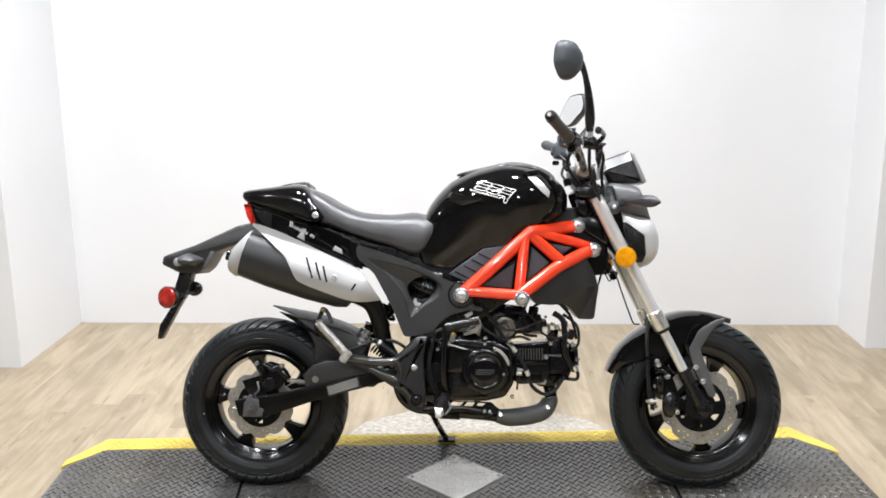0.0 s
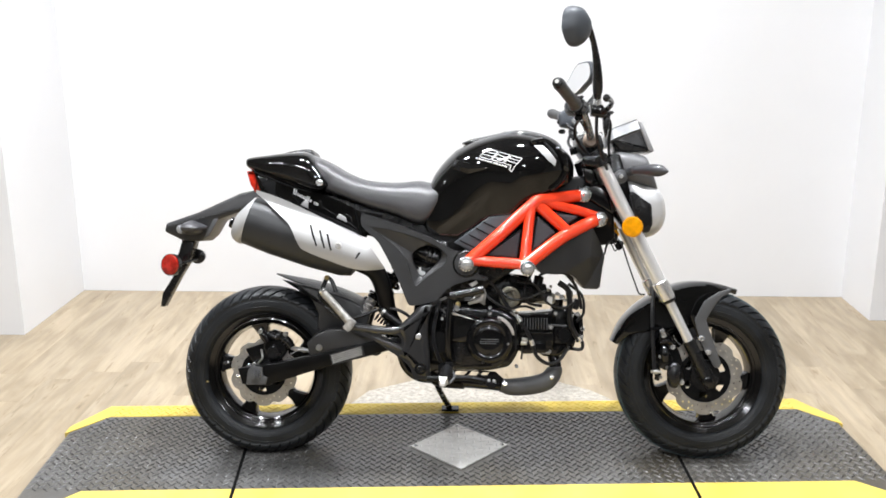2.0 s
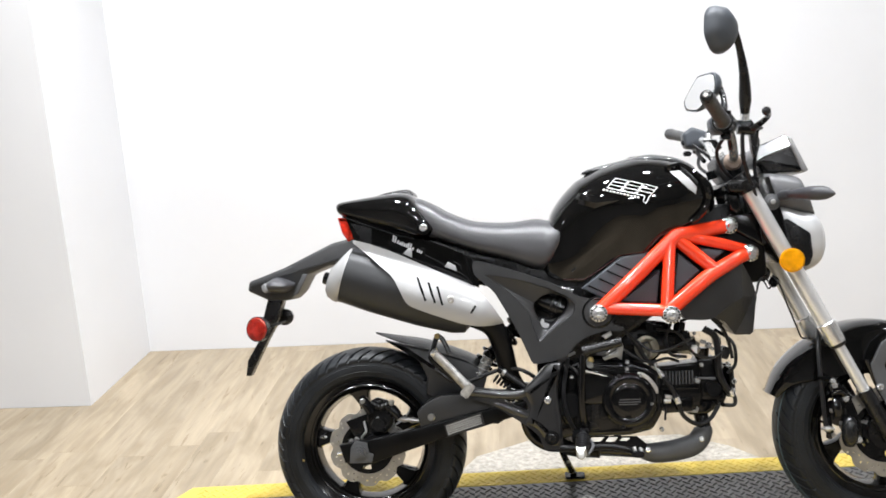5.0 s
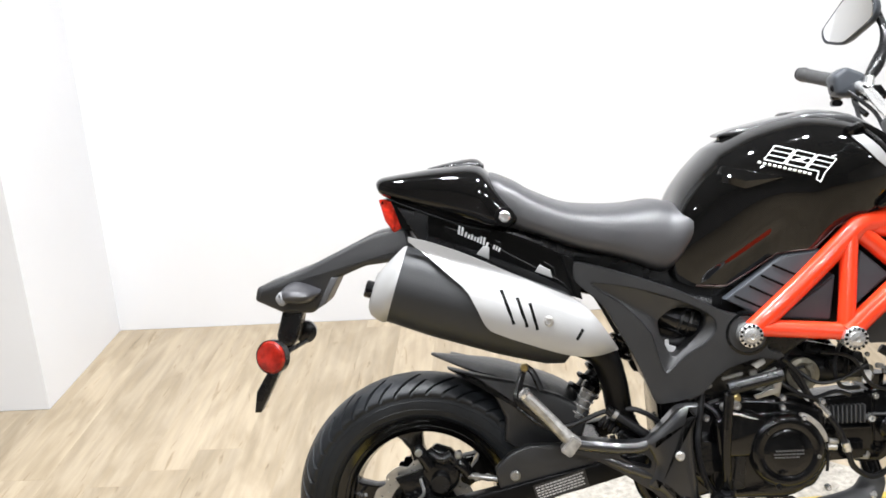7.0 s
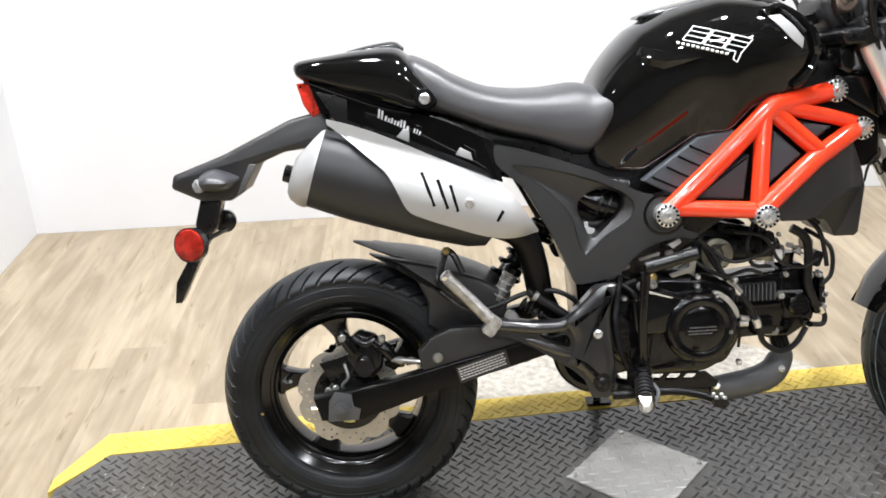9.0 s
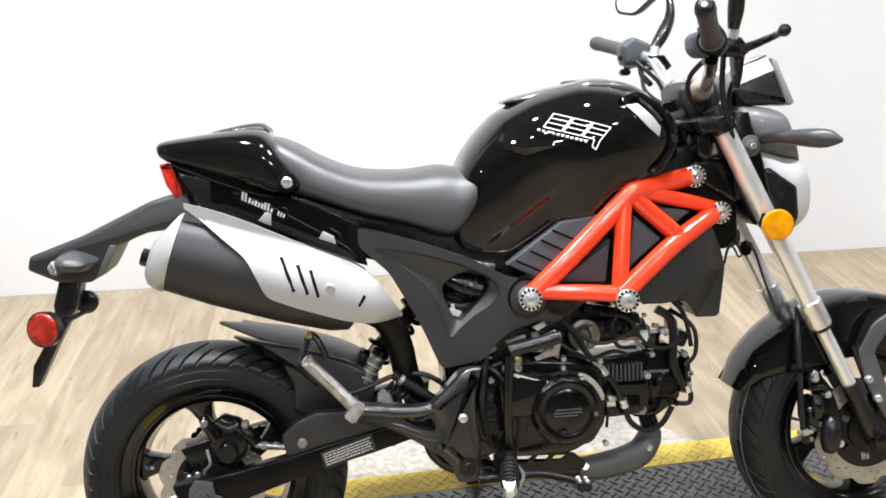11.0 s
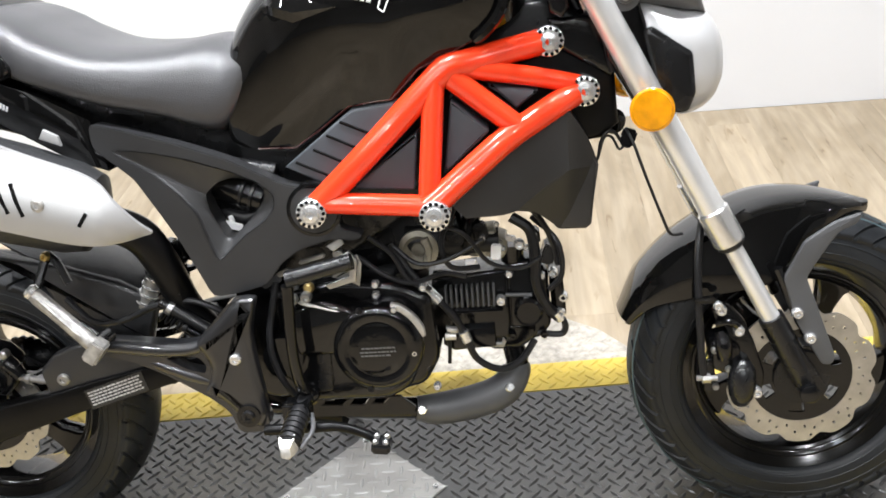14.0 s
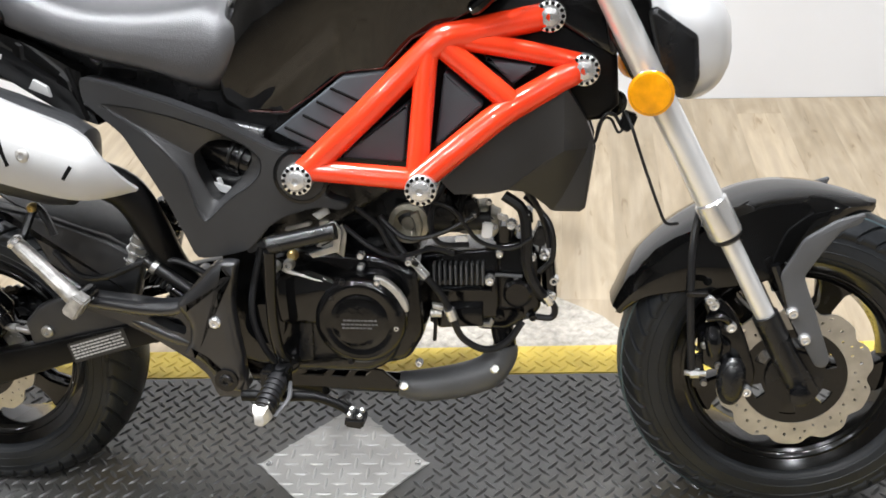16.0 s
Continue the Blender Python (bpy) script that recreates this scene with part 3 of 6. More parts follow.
    part("boot_ring", lathe([(-0.002, 0.011), (0, 0.0140), (0.002, 0.011)], V(-0.460 + 0.007 * k, 0.105, 0.332 - 0.007 * k), V(0.7, 0, -0.7), 14), HOSE, cal)
part("bridge", tube([V(-0.508, 0.095, 0.346), V(-0.488, 0.102, 0.336), V(-0.470, 0.098, 0.342)], 0.009, 12), SATIN, cal)
part("banjo_bolt", lathe([(0, 0.007), (0.012, 0.007), (0.015, 0.004)], V(-0.456, 0.104, 0.346), OUT, 12), ALLOY, cal)
part("torque_rod", tube([V(-0.440, 0.108, 0.306), V(-0.381, 0.118, 0.300)], 0.0055, 10), ALLOY, cal)
for x in (-0.425, -0.405):
    part("rod_nut", lathe([(-0.004, 0.0078), (0.004, 0.0078)], V(x, 0.111, 0.3045 - (x + 0.43) * 0.1), V(1, 0.15, -0.1), 6), ALLOY, cal)
part("brake_line", tube([V(-0.528, 0.10, 0.300), V(-0.522, 0.112, 0.278), V(-0.534, 0.110, 0.262), V(-0.527, 0.105, 0.248)], 0.003, 8), ALLOY, cal)
for p in ((-0.560, 0.254), (-0.546, 0.258)):
    part("bolt", bolt(V(p[0], 0.11, p[1]), r=0.0065), ALLOY, cal)
part("bracket", pod([(-0.575, 0.30), (-0.555, 0.262), (-0.48, 0.262), (-0.47, 0.30), (-0.52, 0.318)], 0.085, 0.093, 0.002), CASE, cal)

# rear hugger
HUG = [(-0.47, 0.498), (-0.42, 0.486), (-0.35, 0.470), (-0.271, 0.442), (-0.215, 0.41), (-0.235, 0.345), (-0.30, 0.335), (-0.35, 0.345), (-0.372, 0.36), (-0.368, 0.402), (-0.385, 0.440), (-0.42, 0.472)]
hug = part("rear_hugger", pod(HUG, 0.058, 0.086, 0.008), PLASTIC, bike, "matt black plastic tyre hugger")
bm = bmesh.new()
top = spline([V(-0.503, 0, 0.512), V(-0.44, 0, 0.497), V(-0.36, 0, 0.478), V(-0.271, 0, 0.446), V(-0.215, 0, 0.412)], 4)
skin(bm, [[p + Vector((0, y * min(1, 0.12 + i * 0.13), dz * min(1, 0.2 + i * 0.13))) for y, dz in ((-0.075, -0.006), (-0.05, 0.004), (0, 0.008), (0.05, 0.004), (0.075, -0.006), (0.075, -0.011), (0, 0.002), (-0.075, -0.011))] for i, p in enumerate(top)])
part("top_shell", bm, PLASTIC, hug)
part("arm_side", pod(HUG, -0.086, -0.058, 0.008), PLASTIC, hug)
part("bracket", pod([(-0.392, 0.325), (-0.365, 0.352), (-0.33, 0.366), (-0.225, 0.366), (-0.19, 0.335), (-0.20, 0.322), (-0.315, 0.287), (-0.384, 0.284)], 0.118, 0.136, 0.006, corner=0.006), PLASTIC, hug)
part("bolt", bolt(V(-0.356, 0.136, 0.312), r=0.0095, h=0.006), ALLOY, hug)

# rear shock absorber
shock = part("shock_absorber", tube([V(-0.245, 0.01, 0.40), V(-0.20, 0.01, 0.455), V(-0.10, 0.01, 0.56)], 0.017), SATIN, bike, "black coil-over rear shock")
coil = []
for i in range(90):
    s = i / 89
    c = V(-0.228, 0.01, 0.42).lerp(V(-0.115, 0.01, 0.545), s)
    ax = (V(-0.115, 0.01, 0.545) - V(-0.228, 0.01, 0.42)).normalized()
    p1 = ax.orthogonal().normalized()
    a = s * 2 * math.pi * 7
    coil.append(c + 0.027 * (p1 * math.cos(a) + ax.cross(p1) * math.sin(a)))
part("spring", tube(coil, 0.005, 8, 1), GLOSS, shock)
res_can = part("reservoir", tube([V(-0.240, 0.075, 0.398), V(-0.212, 0.075, 0.447)], [0.012, 0.015], 14), ALLOY, shock, "ribbed alloy damper can")
for k in range(4):
    part("rib", lathe([(0, 0.0162), (0.003, 0.0162)], V(-0.236 + 0.007 * k, 0.075, 0.405 + 0.0122 * k), V(0.5, 0, 0.87), 14), CHROME, res_can)
part("cap", lathe([(0, 0.018), (0.010, 0.018), (0.014, 0.012)], V(-0.212, 0.075, 0.447), V(0.5, 0, 0.87), 14), CASE, res_can)
mount = part("master_cylinder", tube([V(-0.165, 0.112, 0.375), V(-0.145, 0.112, 0.36), V(-0.12, 0.112, 0.345)], [0.008, 0.011, 0.011]), CASE, bike)
part("reservoir_hose", tube([V(-0.345, 0.10, 0.425), V(-0.300, 0.12, 0.395), V(-0.255, 0.125, 0.396), V(-0.195, 0.125, 0.418), V(-0.150, 0.125, 0.422), V(-0.12, 0.125, 0.412), V(-0.098, 0.12, 0.395)], 0.0048, 8), HOSE, mount)
for k in range(5):
    part("boot_ring", lathe([(-0.003, 0.008), (0, 0.0135 - 0.0012 * k), (0.003, 0.008)], V(-0.196 + 0.0075 * k, 0.112, 0.398 - 0.0055 * k), V(0.8, 0, -0.6), 16), HOSE, mount)
part("push_rod", tube([V(-0.190, 0.13, 0.424), V(-0.118, 0.13, 0.372)], 0.0085, 10), SATIN, mount)
part("clamp", lathe([(0, 0.011), (0.008, 0.011)], V(-0.180, 0.13, 0.416), V(0.8, 0, -0.6), 12), ALLOY, mount)

# footrest bracket
PEG = [(-0.262, 0.386), (-0.218, 0.381), (-0.160, 0.374), (-0.128, 0.376), (-0.115, 0.391), (-0.074, 0.434), (-0.044, 0.436), (-0.048, 0.400), (-0.055, 0.362), (-0.056, 0.320), (-0.050, 0.280), (-0.040, 0.246), (-0.052, 0.232), (-0.086, 0.232), (-0.098, 0.266), (-0.120, 0.287), (-0.153, 0.309), (-0.182, 0.328), (-0.220, 0.348), (-0.270, 0.364)]
PEGEYE = [(-0.178, 0.354), (-0.160, 0.357), (-0.130, 0.353), (-0.121, 0.340), (-0.124, 0.328), (-0.150, 0.336)]
peg = part("footrest_bracket", holed(rounded(PEG, 0.008, 3), [rounded(PEGEYE, 0.004, 2)], 0.150, 0.175, 0.008), CASTBLACK, bike, "gloss black cast footrest bracket")
part("rail", tube([V(-0.272, 0.170, 0.377), V(-0.225, 0.171, 0.372), V(-0.179, 0.171, 0.366), V(-0.140, 0.170, 0.366), V(-0.115, 0.166, 0.376)], [0.0095, 0.0105, 0.0105, 0.0105, 0.008], 18), CASTBLACK, peg)
part("rail", tube([V(-0.215, 0.166, 0.352), V(-0.180, 0.169, 0.339), V(-0.150, 0.170, 0.326), V(-0.122, 0.168, 0.314)], [0.007, 0.009, 0.0095, 0.008], 18), CASTBLACK, peg)
CAST = [(-0.134, 0.374), (-0.118, 0.390), (-0.102, 0.403), (-0.088, 0.416), (-0.076, 0.429), (-0.060, 0.438), (-0.036, 0.438), (-0.043, 0.414), (-0.049, 0.389), (-0.0495, 0.359), (-0.047, 0.329), (-0.043, 0.293), (-0.042, 0.256), (-0.050, 0.239), (-0.078, 0.243), (-0.090, 0.264), (-0.103, 0.283), (-0.132, 0.298), (-0.119, 0.318), (-0.116, 0.338), (-0.122, 0.355)]
part("casting", pod(CAST, 0.150, 0.182, 0.012, 7, corner=0.006, dome=0.007), CASTBLACK, peg, angle=80)
part("bolt", bolt(V(-0.0745, 0.183, 0.3515), r=0.0085, h=0.006), CHROME, peg)
part("bolt", bolt(V(-0.068, 0.184, 0.263), r=0.010, h=0.006), SATIN, peg)
part("boss", lathe([(0, 0.017), (0.006, 0.017), (0.006, 0.012)], V(-0.068, 0.180, 0.263), OUT, 20), CASE, peg)
foot = part("passenger_footrest", tube([V(-0.337, 0.205, 0.478), V(-0.330, 0.205, 0.468), V(-0.300, 0.206, 0.436), V(-0.268, 0.207, 0.400), V(-0.262, 0.207, 0.394)], [0.008, 0.0108, 0.0108, 0.0115, 0.0115], 14, 3), PEGALLOY, peg, "rough bare alloy folding footrest")
part("groove", tube([V(-0.325, 0.2155, 0.468), V(-0.275, 0.2175, 0.412)], 0.0022, 6), PEGALLOY, foot)
part("end_block", box(V(-0.261, 0.208, 0.385), (0.022, 0.026, 0.034), (0, 38, 0), 0.003), PEGALLOY, foot)
part("tip", lathe([(0, 0.011), (0.006, 0.012), (0.010, 0.008), (0.011, 0)], V(-0.333, 0.206, 0.473), V(-0.68, 0, 0.73), 14), CHROME, foot)
part("footrest_pivot", lathe([(-0.02, 0.013), (0.012, 0.013), (0.016, 0.008)], V(-0.262, 0.185, 0.388), OUT, 16), CASE, peg)
part("muffler_stay", tube([V(-0.332, 0.150, 0.512), V(-0.343, 0.165, 0.480), V(-0.345, 0.175, 0.455), V(-0.30, 0.170, 0.415), V(-0.262, 0.170, 0.385)], 0.0065, 8), SATIN, peg)
part("muffler_stay", tube([V(-0.332, 0.150, 0.512), V(-0.318, 0.155, 0.500), V(-0.305, 0.160, 0.47)], 0.006, 8), SATIN, peg)
part("stay_bolt", bolt(V(-0.332, 0.155, 0.510), r=0.007, h=0.008), GOLD, peg)
rider = part("rider_footrest", tube([V(0.010, 0.150, 0.272), V(0.004, 0.182, 0.260), V(-0.003, 0.228, 0.240)], [0.011, 0.0148, 0.0135], 14, 3), HOSE, bike, "black ribbed rubber footrest")
part("tip", skin(bmesh.new(), [[V(-0.003 + x * k - 0.002 * d, 0.226 + 0.016 * d, 0.241 - 0.008 * d + z * k) for x, z in ((-0.011, 0.010), (0.010, 0.012), (0.012, -0.008), (0.003, -0.015), (-0.010, -0.012))] for d, k in ((0, 1.05), (0.25, 1.1), (0.8, 0.85), (1.0, 0.6))]), PEGTIP, rider, "bare pale alloy end cap")
for k in range(6):
    part("rib", lathe([(-0.0022, 0.0138), (-0.0012, 0.0168), (0.0012, 0.0168), (0.0022, 0.0138)], V(0.004 - 0.0013 * k, 0.184 + 0.0080 * k, 0.2592 - 0.0035 * k), V(-0.15, 0.90, -0.40), 12), HOSE, rider)
part("clevis", box(V(0.0, 0.168, 0.262), (0.04, 0.03, 0.03), bevel=0.004), CASE, rider)
part("return_spring", tube([V(0.02, 0.17, 0.255), V(0.026, 0.20, 0.245), V(0.012, 0.226, 0.230)], 0.0034, 8), PIPEGREY, rider)
pedal = part("brake_pedal", tube([V(-0.05, 0.175, 0.235), V(0.01, 0.176, 0.236), V(0.06, 0.18, 0.238), V(0.105, 0.20, 0.234), V(0.125, 0.222, 0.229)], [0.008, 0.008, 0.007, 0.007, 0.007]), FRAMEBLACK, bike, "black steel brake pedal")
pad = part("pad", box(V(0.126, 0.222, 0.230), (0.026, 0.034, 0.014), (0, 6, 0), 0.003), SATIN, pedal, "studded black steel pedal pad")
for du, dv in ((-0.007, -0.009), (0.007, -0.009), (-0.007, 0.008), (0.007, 0.008)):
    part("stud", lathe([(0, 0.0045), (0.004, 0.0040), (0.005, 0.0025), (0.003, 0.0)], V(0.126 + du, 0.222 + dv, 0.2365 - du * 0.1), (0, 0, 1), 10), ALLOY, pad)
stand = part("side_stand", tube([V(-0.045, -0.085, 0.21), V(-0.034, -0.13, 0.165), V(-0.018, -0.19, 0.118), V(0.0, -0.262, 0.072)], 0.009), SATIN, bike, "black side stand, folded out")
part("foot", box(V(0.003, -0.264, 0.0675), (0.055, 0.034, 0.007), (13.5, 0, 0), 0.002), SATIN, stand)
part("spring", tube([V(-0.056, -0.09, 0.20), V(-0.018, -0.17, 0.125)], 0.004, 8), ALLOY, stand)
hoop = part("lower_frame", tube([V(-0.125, 0.06, 0.36), V(-0.130, 0.07, 0.30), V(-0.115, 0.07, 0.250), V(-0.075, 0.07, 0.222), V(-0.02, 0.06, 0.218)], 0.014), GLOSS, bike, "black steel frame hoop")
part("frame_hoop", tube([V(-0.125, -0.06, 0.36), V(-0.130, -0.07, 0.30), V(-0.115, -0.07, 0.250), V(-0.075, -0.07, 0.222), V(-0.02, -0.06, 0.218)], 0.014), GLOSS, hoop)
part("stand_plate", pod([(-0.10, 0.224), (-0.03, 0.232), (-0.01, 0.226), (-0.01, 0.212), (-0.05, 0.206), (-0.09, 0.210)], -0.09, 0.06, 0.004), SATIN, hoop)
part("spine", pod([(-0.25, 0.70), (-0.06, 0.68), (0.08, 0.69), (0.20, 0.72), (0.24, 0.70), (0.22, 0.55), (0.05, 0.44), (-0.04, 0.40), (-0.10, 0.44), (-0.16, 0.60)], -0.085, 0.085, 0.01), SATIN, hoop)

# exhaust
AX0, AX1, MV = Vector((-0.546, 0.668)), Vector((-0.248, 0.568)), 0.166
adir = (AX1 - AX0).normalized()
A3 = V(adir.x, -0.04, adir.y).normalized()
MC = V(AX0.x, MV, AX0.y)
silencer = part("silencer", lathe([(0, 0.067), (0.08, 0.071), (0.20, 0.070), (0.285, 0.064), (0.315, 0.055), (0.325, 0.035), (0.33, 0.02)], MC, A3, 48), MUFFLER, bike, "matt black silencer with silver end cap and heat shield")


def droop(bm):
    """The outlet sits below the silencer's axis: the cap's outer rings sink towards it."""
    for q in bm.verts:
        d = (q.co - MC).dot(A3)
        q.co += V(0, 0, -0.023 * min(1, max(0, -d) / 0.036))
    return bm


part("end_cap", droop(lathe([(0.002, 0.0685), (-0.005, 0.0675), (-0.018, 0.058), (-0.034, 0.043), (-0.042, 0.031), (-0.042, 0.025), (-0.02, 0.019)], MC, A3, 48)), SILVER, silencer, "satin silver domed end cap")
# No hollow here: a black disc takes the place of the outlet's shade.
part("outlet_shade_disc", droop(lathe([(-0.0405, 0.0245), (-0.0428, 0.0240), (-0.0428, 0.0)], MC, A3, 28)), HOLE, silencer, "black disc standing for the shade inside the outlet")
part("tail_pipe", lathe([(-0.030, 0.0150), (-0.054, 0.0150), (-0.056, 0.0135), (-0.054, 0.0118), (-0.03, 0.0110)], MC + V(0, 0, -0.023), A3, 24, closed=True), CASE, silencer, "black tail pipe")


def over_silencer(u, w, lift=0.008):
    p = Vector((u, w)) - AX0
    s = p.dot(adir)
    d = abs(p.x * -adir.y + p.y * adir.x)
    R = 0.073 - max(0, s - 0.22) * 0.16 - 8 * max(0, s - 0.33) ** 2
    return MV - 0.045 * s + (math.sqrt(max(R * R - d * d, (R * 0.45) ** 2)) if R > 0.01 else 0.01) + lift


UP = [(-0.518, 0.750), (-0.478, 0.738), (-0.425, 0.717), (-0.362, 0.687), (-0.299, 0.657), (-0.246, 0.632), (-0.220, 0.611), (-0.197, 0.582), (-0.178, 0.552), (-0.170, 0.539)]
LO = [(-0.518, 0.742), (-0.489, 0.718), (-0.446, 0.680), (-0.423, 0.657), (-0.408, 0.628), (-0.392, 0.595), (-0.368, 0.581), (-0.324, 0.563), (-0.269, 0.542), (-0.232, 0.534), (-0.200, 0.533), (-0.171, 0.536)]
shield = part("heat_shield", ruled(UP, LO, over_silencer, 0.007, 40, 12), SILVER, silencer, "silver-painted slotted heat shield")
for a, b in (((-0.367, 0.655), (-0.348, 0.600)), ((-0.341, 0.641), (-0.327, 0.594)), ((-0.321, 0.631), (-0.310, 0.588)), ((-0.234, 0.582), (-0.245, 0.566))):
    v = over_silencer(*a) - 0.003
    v2 = over_silencer(*b) - 0.003
    part("slot", tube([V(a[0], v, a[1]), V((a[0] + b[0]) / 2, over_silencer((a[0] + b[0]) / 2, (a[1] + b[1]) / 2) - 0.003, (a[1] + b[1]) / 2), V(b[0], v2, b[1])], 0.0042, 8, 3), HOLE, shield)
part("bolt", bolt(V(-0.291, over_silencer(-0.291, 0.60) - 0.002, 0.60), r=0.0095, h=0.004), PEGALLOY, shield)
part("shield_tab", pod([(-0.405, 0.712), (-0.392, 0.726), (-0.383, 0.722), (-0.384, 0.702)], 0.155, 0.162, 0.001), SILVER, shield)
part("shield_tab", pod([(-0.306, 0.676), (-0.298, 0.688), (-0.280, 0.678), (-0.277, 0.664)], 0.150, 0.157, 0.001), SILVER, shield)
part("link_pipe", tube([V(-0.26, 0.15, 0.56), V(-0.20, 0.14, 0.530), V(-0.176, 0.125, 0.475), V(-0.160, 0.10, 0.40), V(-0.12, 0.08, 0.33), V(-0.09, 0.06, 0.27), V(-0.03, 0.06, 0.215), V(0.05, 0.08, 0.208)], [0.026, 0.026, 0.024, 0.023, 0.020, 0.018, 0.018, 0.018], 16), FRAMEBLACK, silencer, "matt black exhaust pipe")
header = part("header_pipe", tube([V(0.305, 0.0, 0.30), V(0.312, 0.004, 0.27), V(0.314, 0.012, 0.243), V(0.290, 0.022, 0.208), V(0.25, 0.032, 0.198), V(0.19, 0.045, 0.195), V(0.12, 0.06, 0.203), V(0.03, 0.07, 0.212)], [0.017, 0.018, 0.018, 0.018, 0.018, 0.018, 0.017, 0.017], 14), CASE, bike, "black exhaust header under the engine")
part("heat_shield", tube([V(0.314, 0.010, 0.246), V(0.313, 0.013, 0.236), V(0.292, 0.022, 0.209), V(0.25, 0.034, 0.197), V(0.19, 0.048, 0.193), V(0.155, 0.055, 0.199)], [0.018, 0.0235, 0.0265, 0.0265, 0.025, 0.019], 18), PIPEGREY, header, "dark grey pipe guard")
part("bolt", bolt(V(0.302, 0.044, 0.222), V(0.2, 0.9, 0.4), r=0.0075), CHROME, header)
part("bolt", bolt(V(0.167, 0.076, 0.206), V(0, 0.9, 0.4), r=0.0075), CHROME, header)
part("bracket", holed([(0.0, 0.250), (0.140, 0.245), (0.162, 0.226), (0.158, 0.214), (0.10, 0.214), (0.0, 0.216)], [[(0.030, 0.246), (0.062, 0.245), (0.050, 0.234), (0.020, 0.235)], [(0.072, 0.245), (0.094, 0.244), (0.084, 0.233), (0.062, 0.234)], [(0.104, 0.243), (0.124, 0.242), (0.114, 0.234), (0.096, 0.235)]], 0.098, 0.104, 0.001), CASE, header)

# engine
engine = part("engine", pod([(-0.035, 0.42), (0.06, 0.432), (0.15, 0.425), (0.20, 0.40), (0.205, 0.30), (0.18, 0.258), (0.12, 0.245), (0.0, 0.248), (-0.04, 0.285)], -0.12, 0.100, 0.014, corner=0.012), CASE, bike, "black air-cooled single-cylinder engine")
# Added black block that closes the dark gap between bracket and engine.
part("rear_gap_filler", pod([(-0.095, 0.43), (-0.03, 0.445), (0.012, 0.43), (0.012, 0.25), (-0.05, 0.238), (-0.082, 0.25), (-0.09, 0.33)], -0.07, 0.088, 0.010, corner=0.01), CASE, engine)
part("clutch_case", pod([(-0.005, 0.385), (0.03, 0.408), (0.075, 0.398), (0.10, 0.398), (0.150, 0.404), (0.177, 0.376), (0.183, 0.322), (0.164, 0.270), (0.13, 0.252), (0.01, 0.252), (-0.015, 0.28)], 0.09, 0.130, 0.012, corner=0.02), CASE, engine, "black engine side case")
part("sprocket_case", pod([(-0.005, 0.40), (0.045, 0.415), (0.09, 0.40), (0.10, 0.36), (0.06, 0.33), (0.0, 0.33)], 0.125, 0.138, 0.008, corner=0.012), GLOSS, engine)
CU, CW = 0.1205, 0.338
cover = part("round_cover", lathe([(0, 0.0665), (0.009, 0.0660), (0.0125, 0.0640), (0.0165, 0.0575), (0.0172, 0.054), (0.0170, 0.0465), (0.0150, 0.0435), (0.0150, 0.0415), (0.0165, 0.039), (0.0178, 0.025), (0.0182, 0.0)], V(CU, 0.126, CW), OUT, 64), CASE, engine, "round black engine cover with a cast mark")
for u, w, m in ((0.173, 0.329, CHROME), (0.078, 0.302, SATIN), (0.083, 0.373, SATIN), (0.149, 0.397, CHROME), (0.099, 0.397, SATIN), (0.104, 0.276, SATIN)):
    part("cover_screw", bolt(V(u, 0.1385, w), r=0.0045, h=0.005), m, cover)
# Highlight on the cover's bevel, modelled as a pale solid crescent.
arc = [math.radians(12 + 58 * k / 14) for k in range(15)]
half = lambda k: 0.0048 * min(1, 0.45 + k / 4, 0.45 + (14 - k) / 4)
part("cover_highlight", pod([(CU + (0.0690 + half(k)) * math.cos(a), CW + (0.0690 + half(k)) * math.sin(a)) for k, a in enumerate(arc)] + [(CU + (0.0690 - half(k)) * math.cos(a), CW + (0.0690 - half(k)) * math.sin(a)) for k, a in reversed(list(enumerate(arc)))], 0.127, 0.1375, 0.0015), PEGTIP, cover, "pale crescent standing for the highlight on the cover's bevel")
rng = random.Random(8)
for k, (w, x0, x1) in enumerate(((0.3425, 0.098, 0.147), (0.3365, 0.095, 0.146), (0.3310, 0.096, 0.132))):
    bm = bmesh.new()
    x = x0
    while x < x1:
        e = x + rng.uniform(0.003, 0.007)
        pod([(x, w), (e, w - 0.0003), (e, w - 0.0028), (x, w - 0.0025)], 0.1435, 0.1446, 0.0003, 1, bm=bm)
        x = e + 0.0014
    # Grey carries the highlights of the black cast characters.
    part("cast_mark", bm, LAMPGREY, cover)
# Bright line laid along the case's top edge in place of its highlight.
part("case_glint", tube([V(0.014, 0.134, 0.414), V(0.024, 0.136, 0.4105), V(0.041, 0.137, 0.406), V(0.060, 0.137, 0.400), V(0.080, 0.136, 0.3955)], [0.0030, 0.0032, 0.0022, 0.0018, 0.0014], 8), PEGTIP, engine)
# Added plate, lighter than the case, for the reflection on its flat.
part("lit_case_flat", pod([(0.040, 0.391), (0.0575, 0.393), (0.0505, 0.345), (0.047, 0.273), (0.024, 0.271)], 0.128, 0.1335, 0.002, corner=0.004), SATIN, engine, "thin greyer plate standing for the lit flat of the side case")
part("case_lug", pod([(0.214, 0.339), (0.232, 0.336), (0.232, 0.328), (0.215, 0.330)], 0.062, 0.074, 0.003), PEGTIP, engine, "bare alloy hose lug")
part("starter_cover", tube([V(-0.02, 0.10, 0.33), V(-0.02, 0.135, 0.33)], 0.03, 20), CASE, engine)
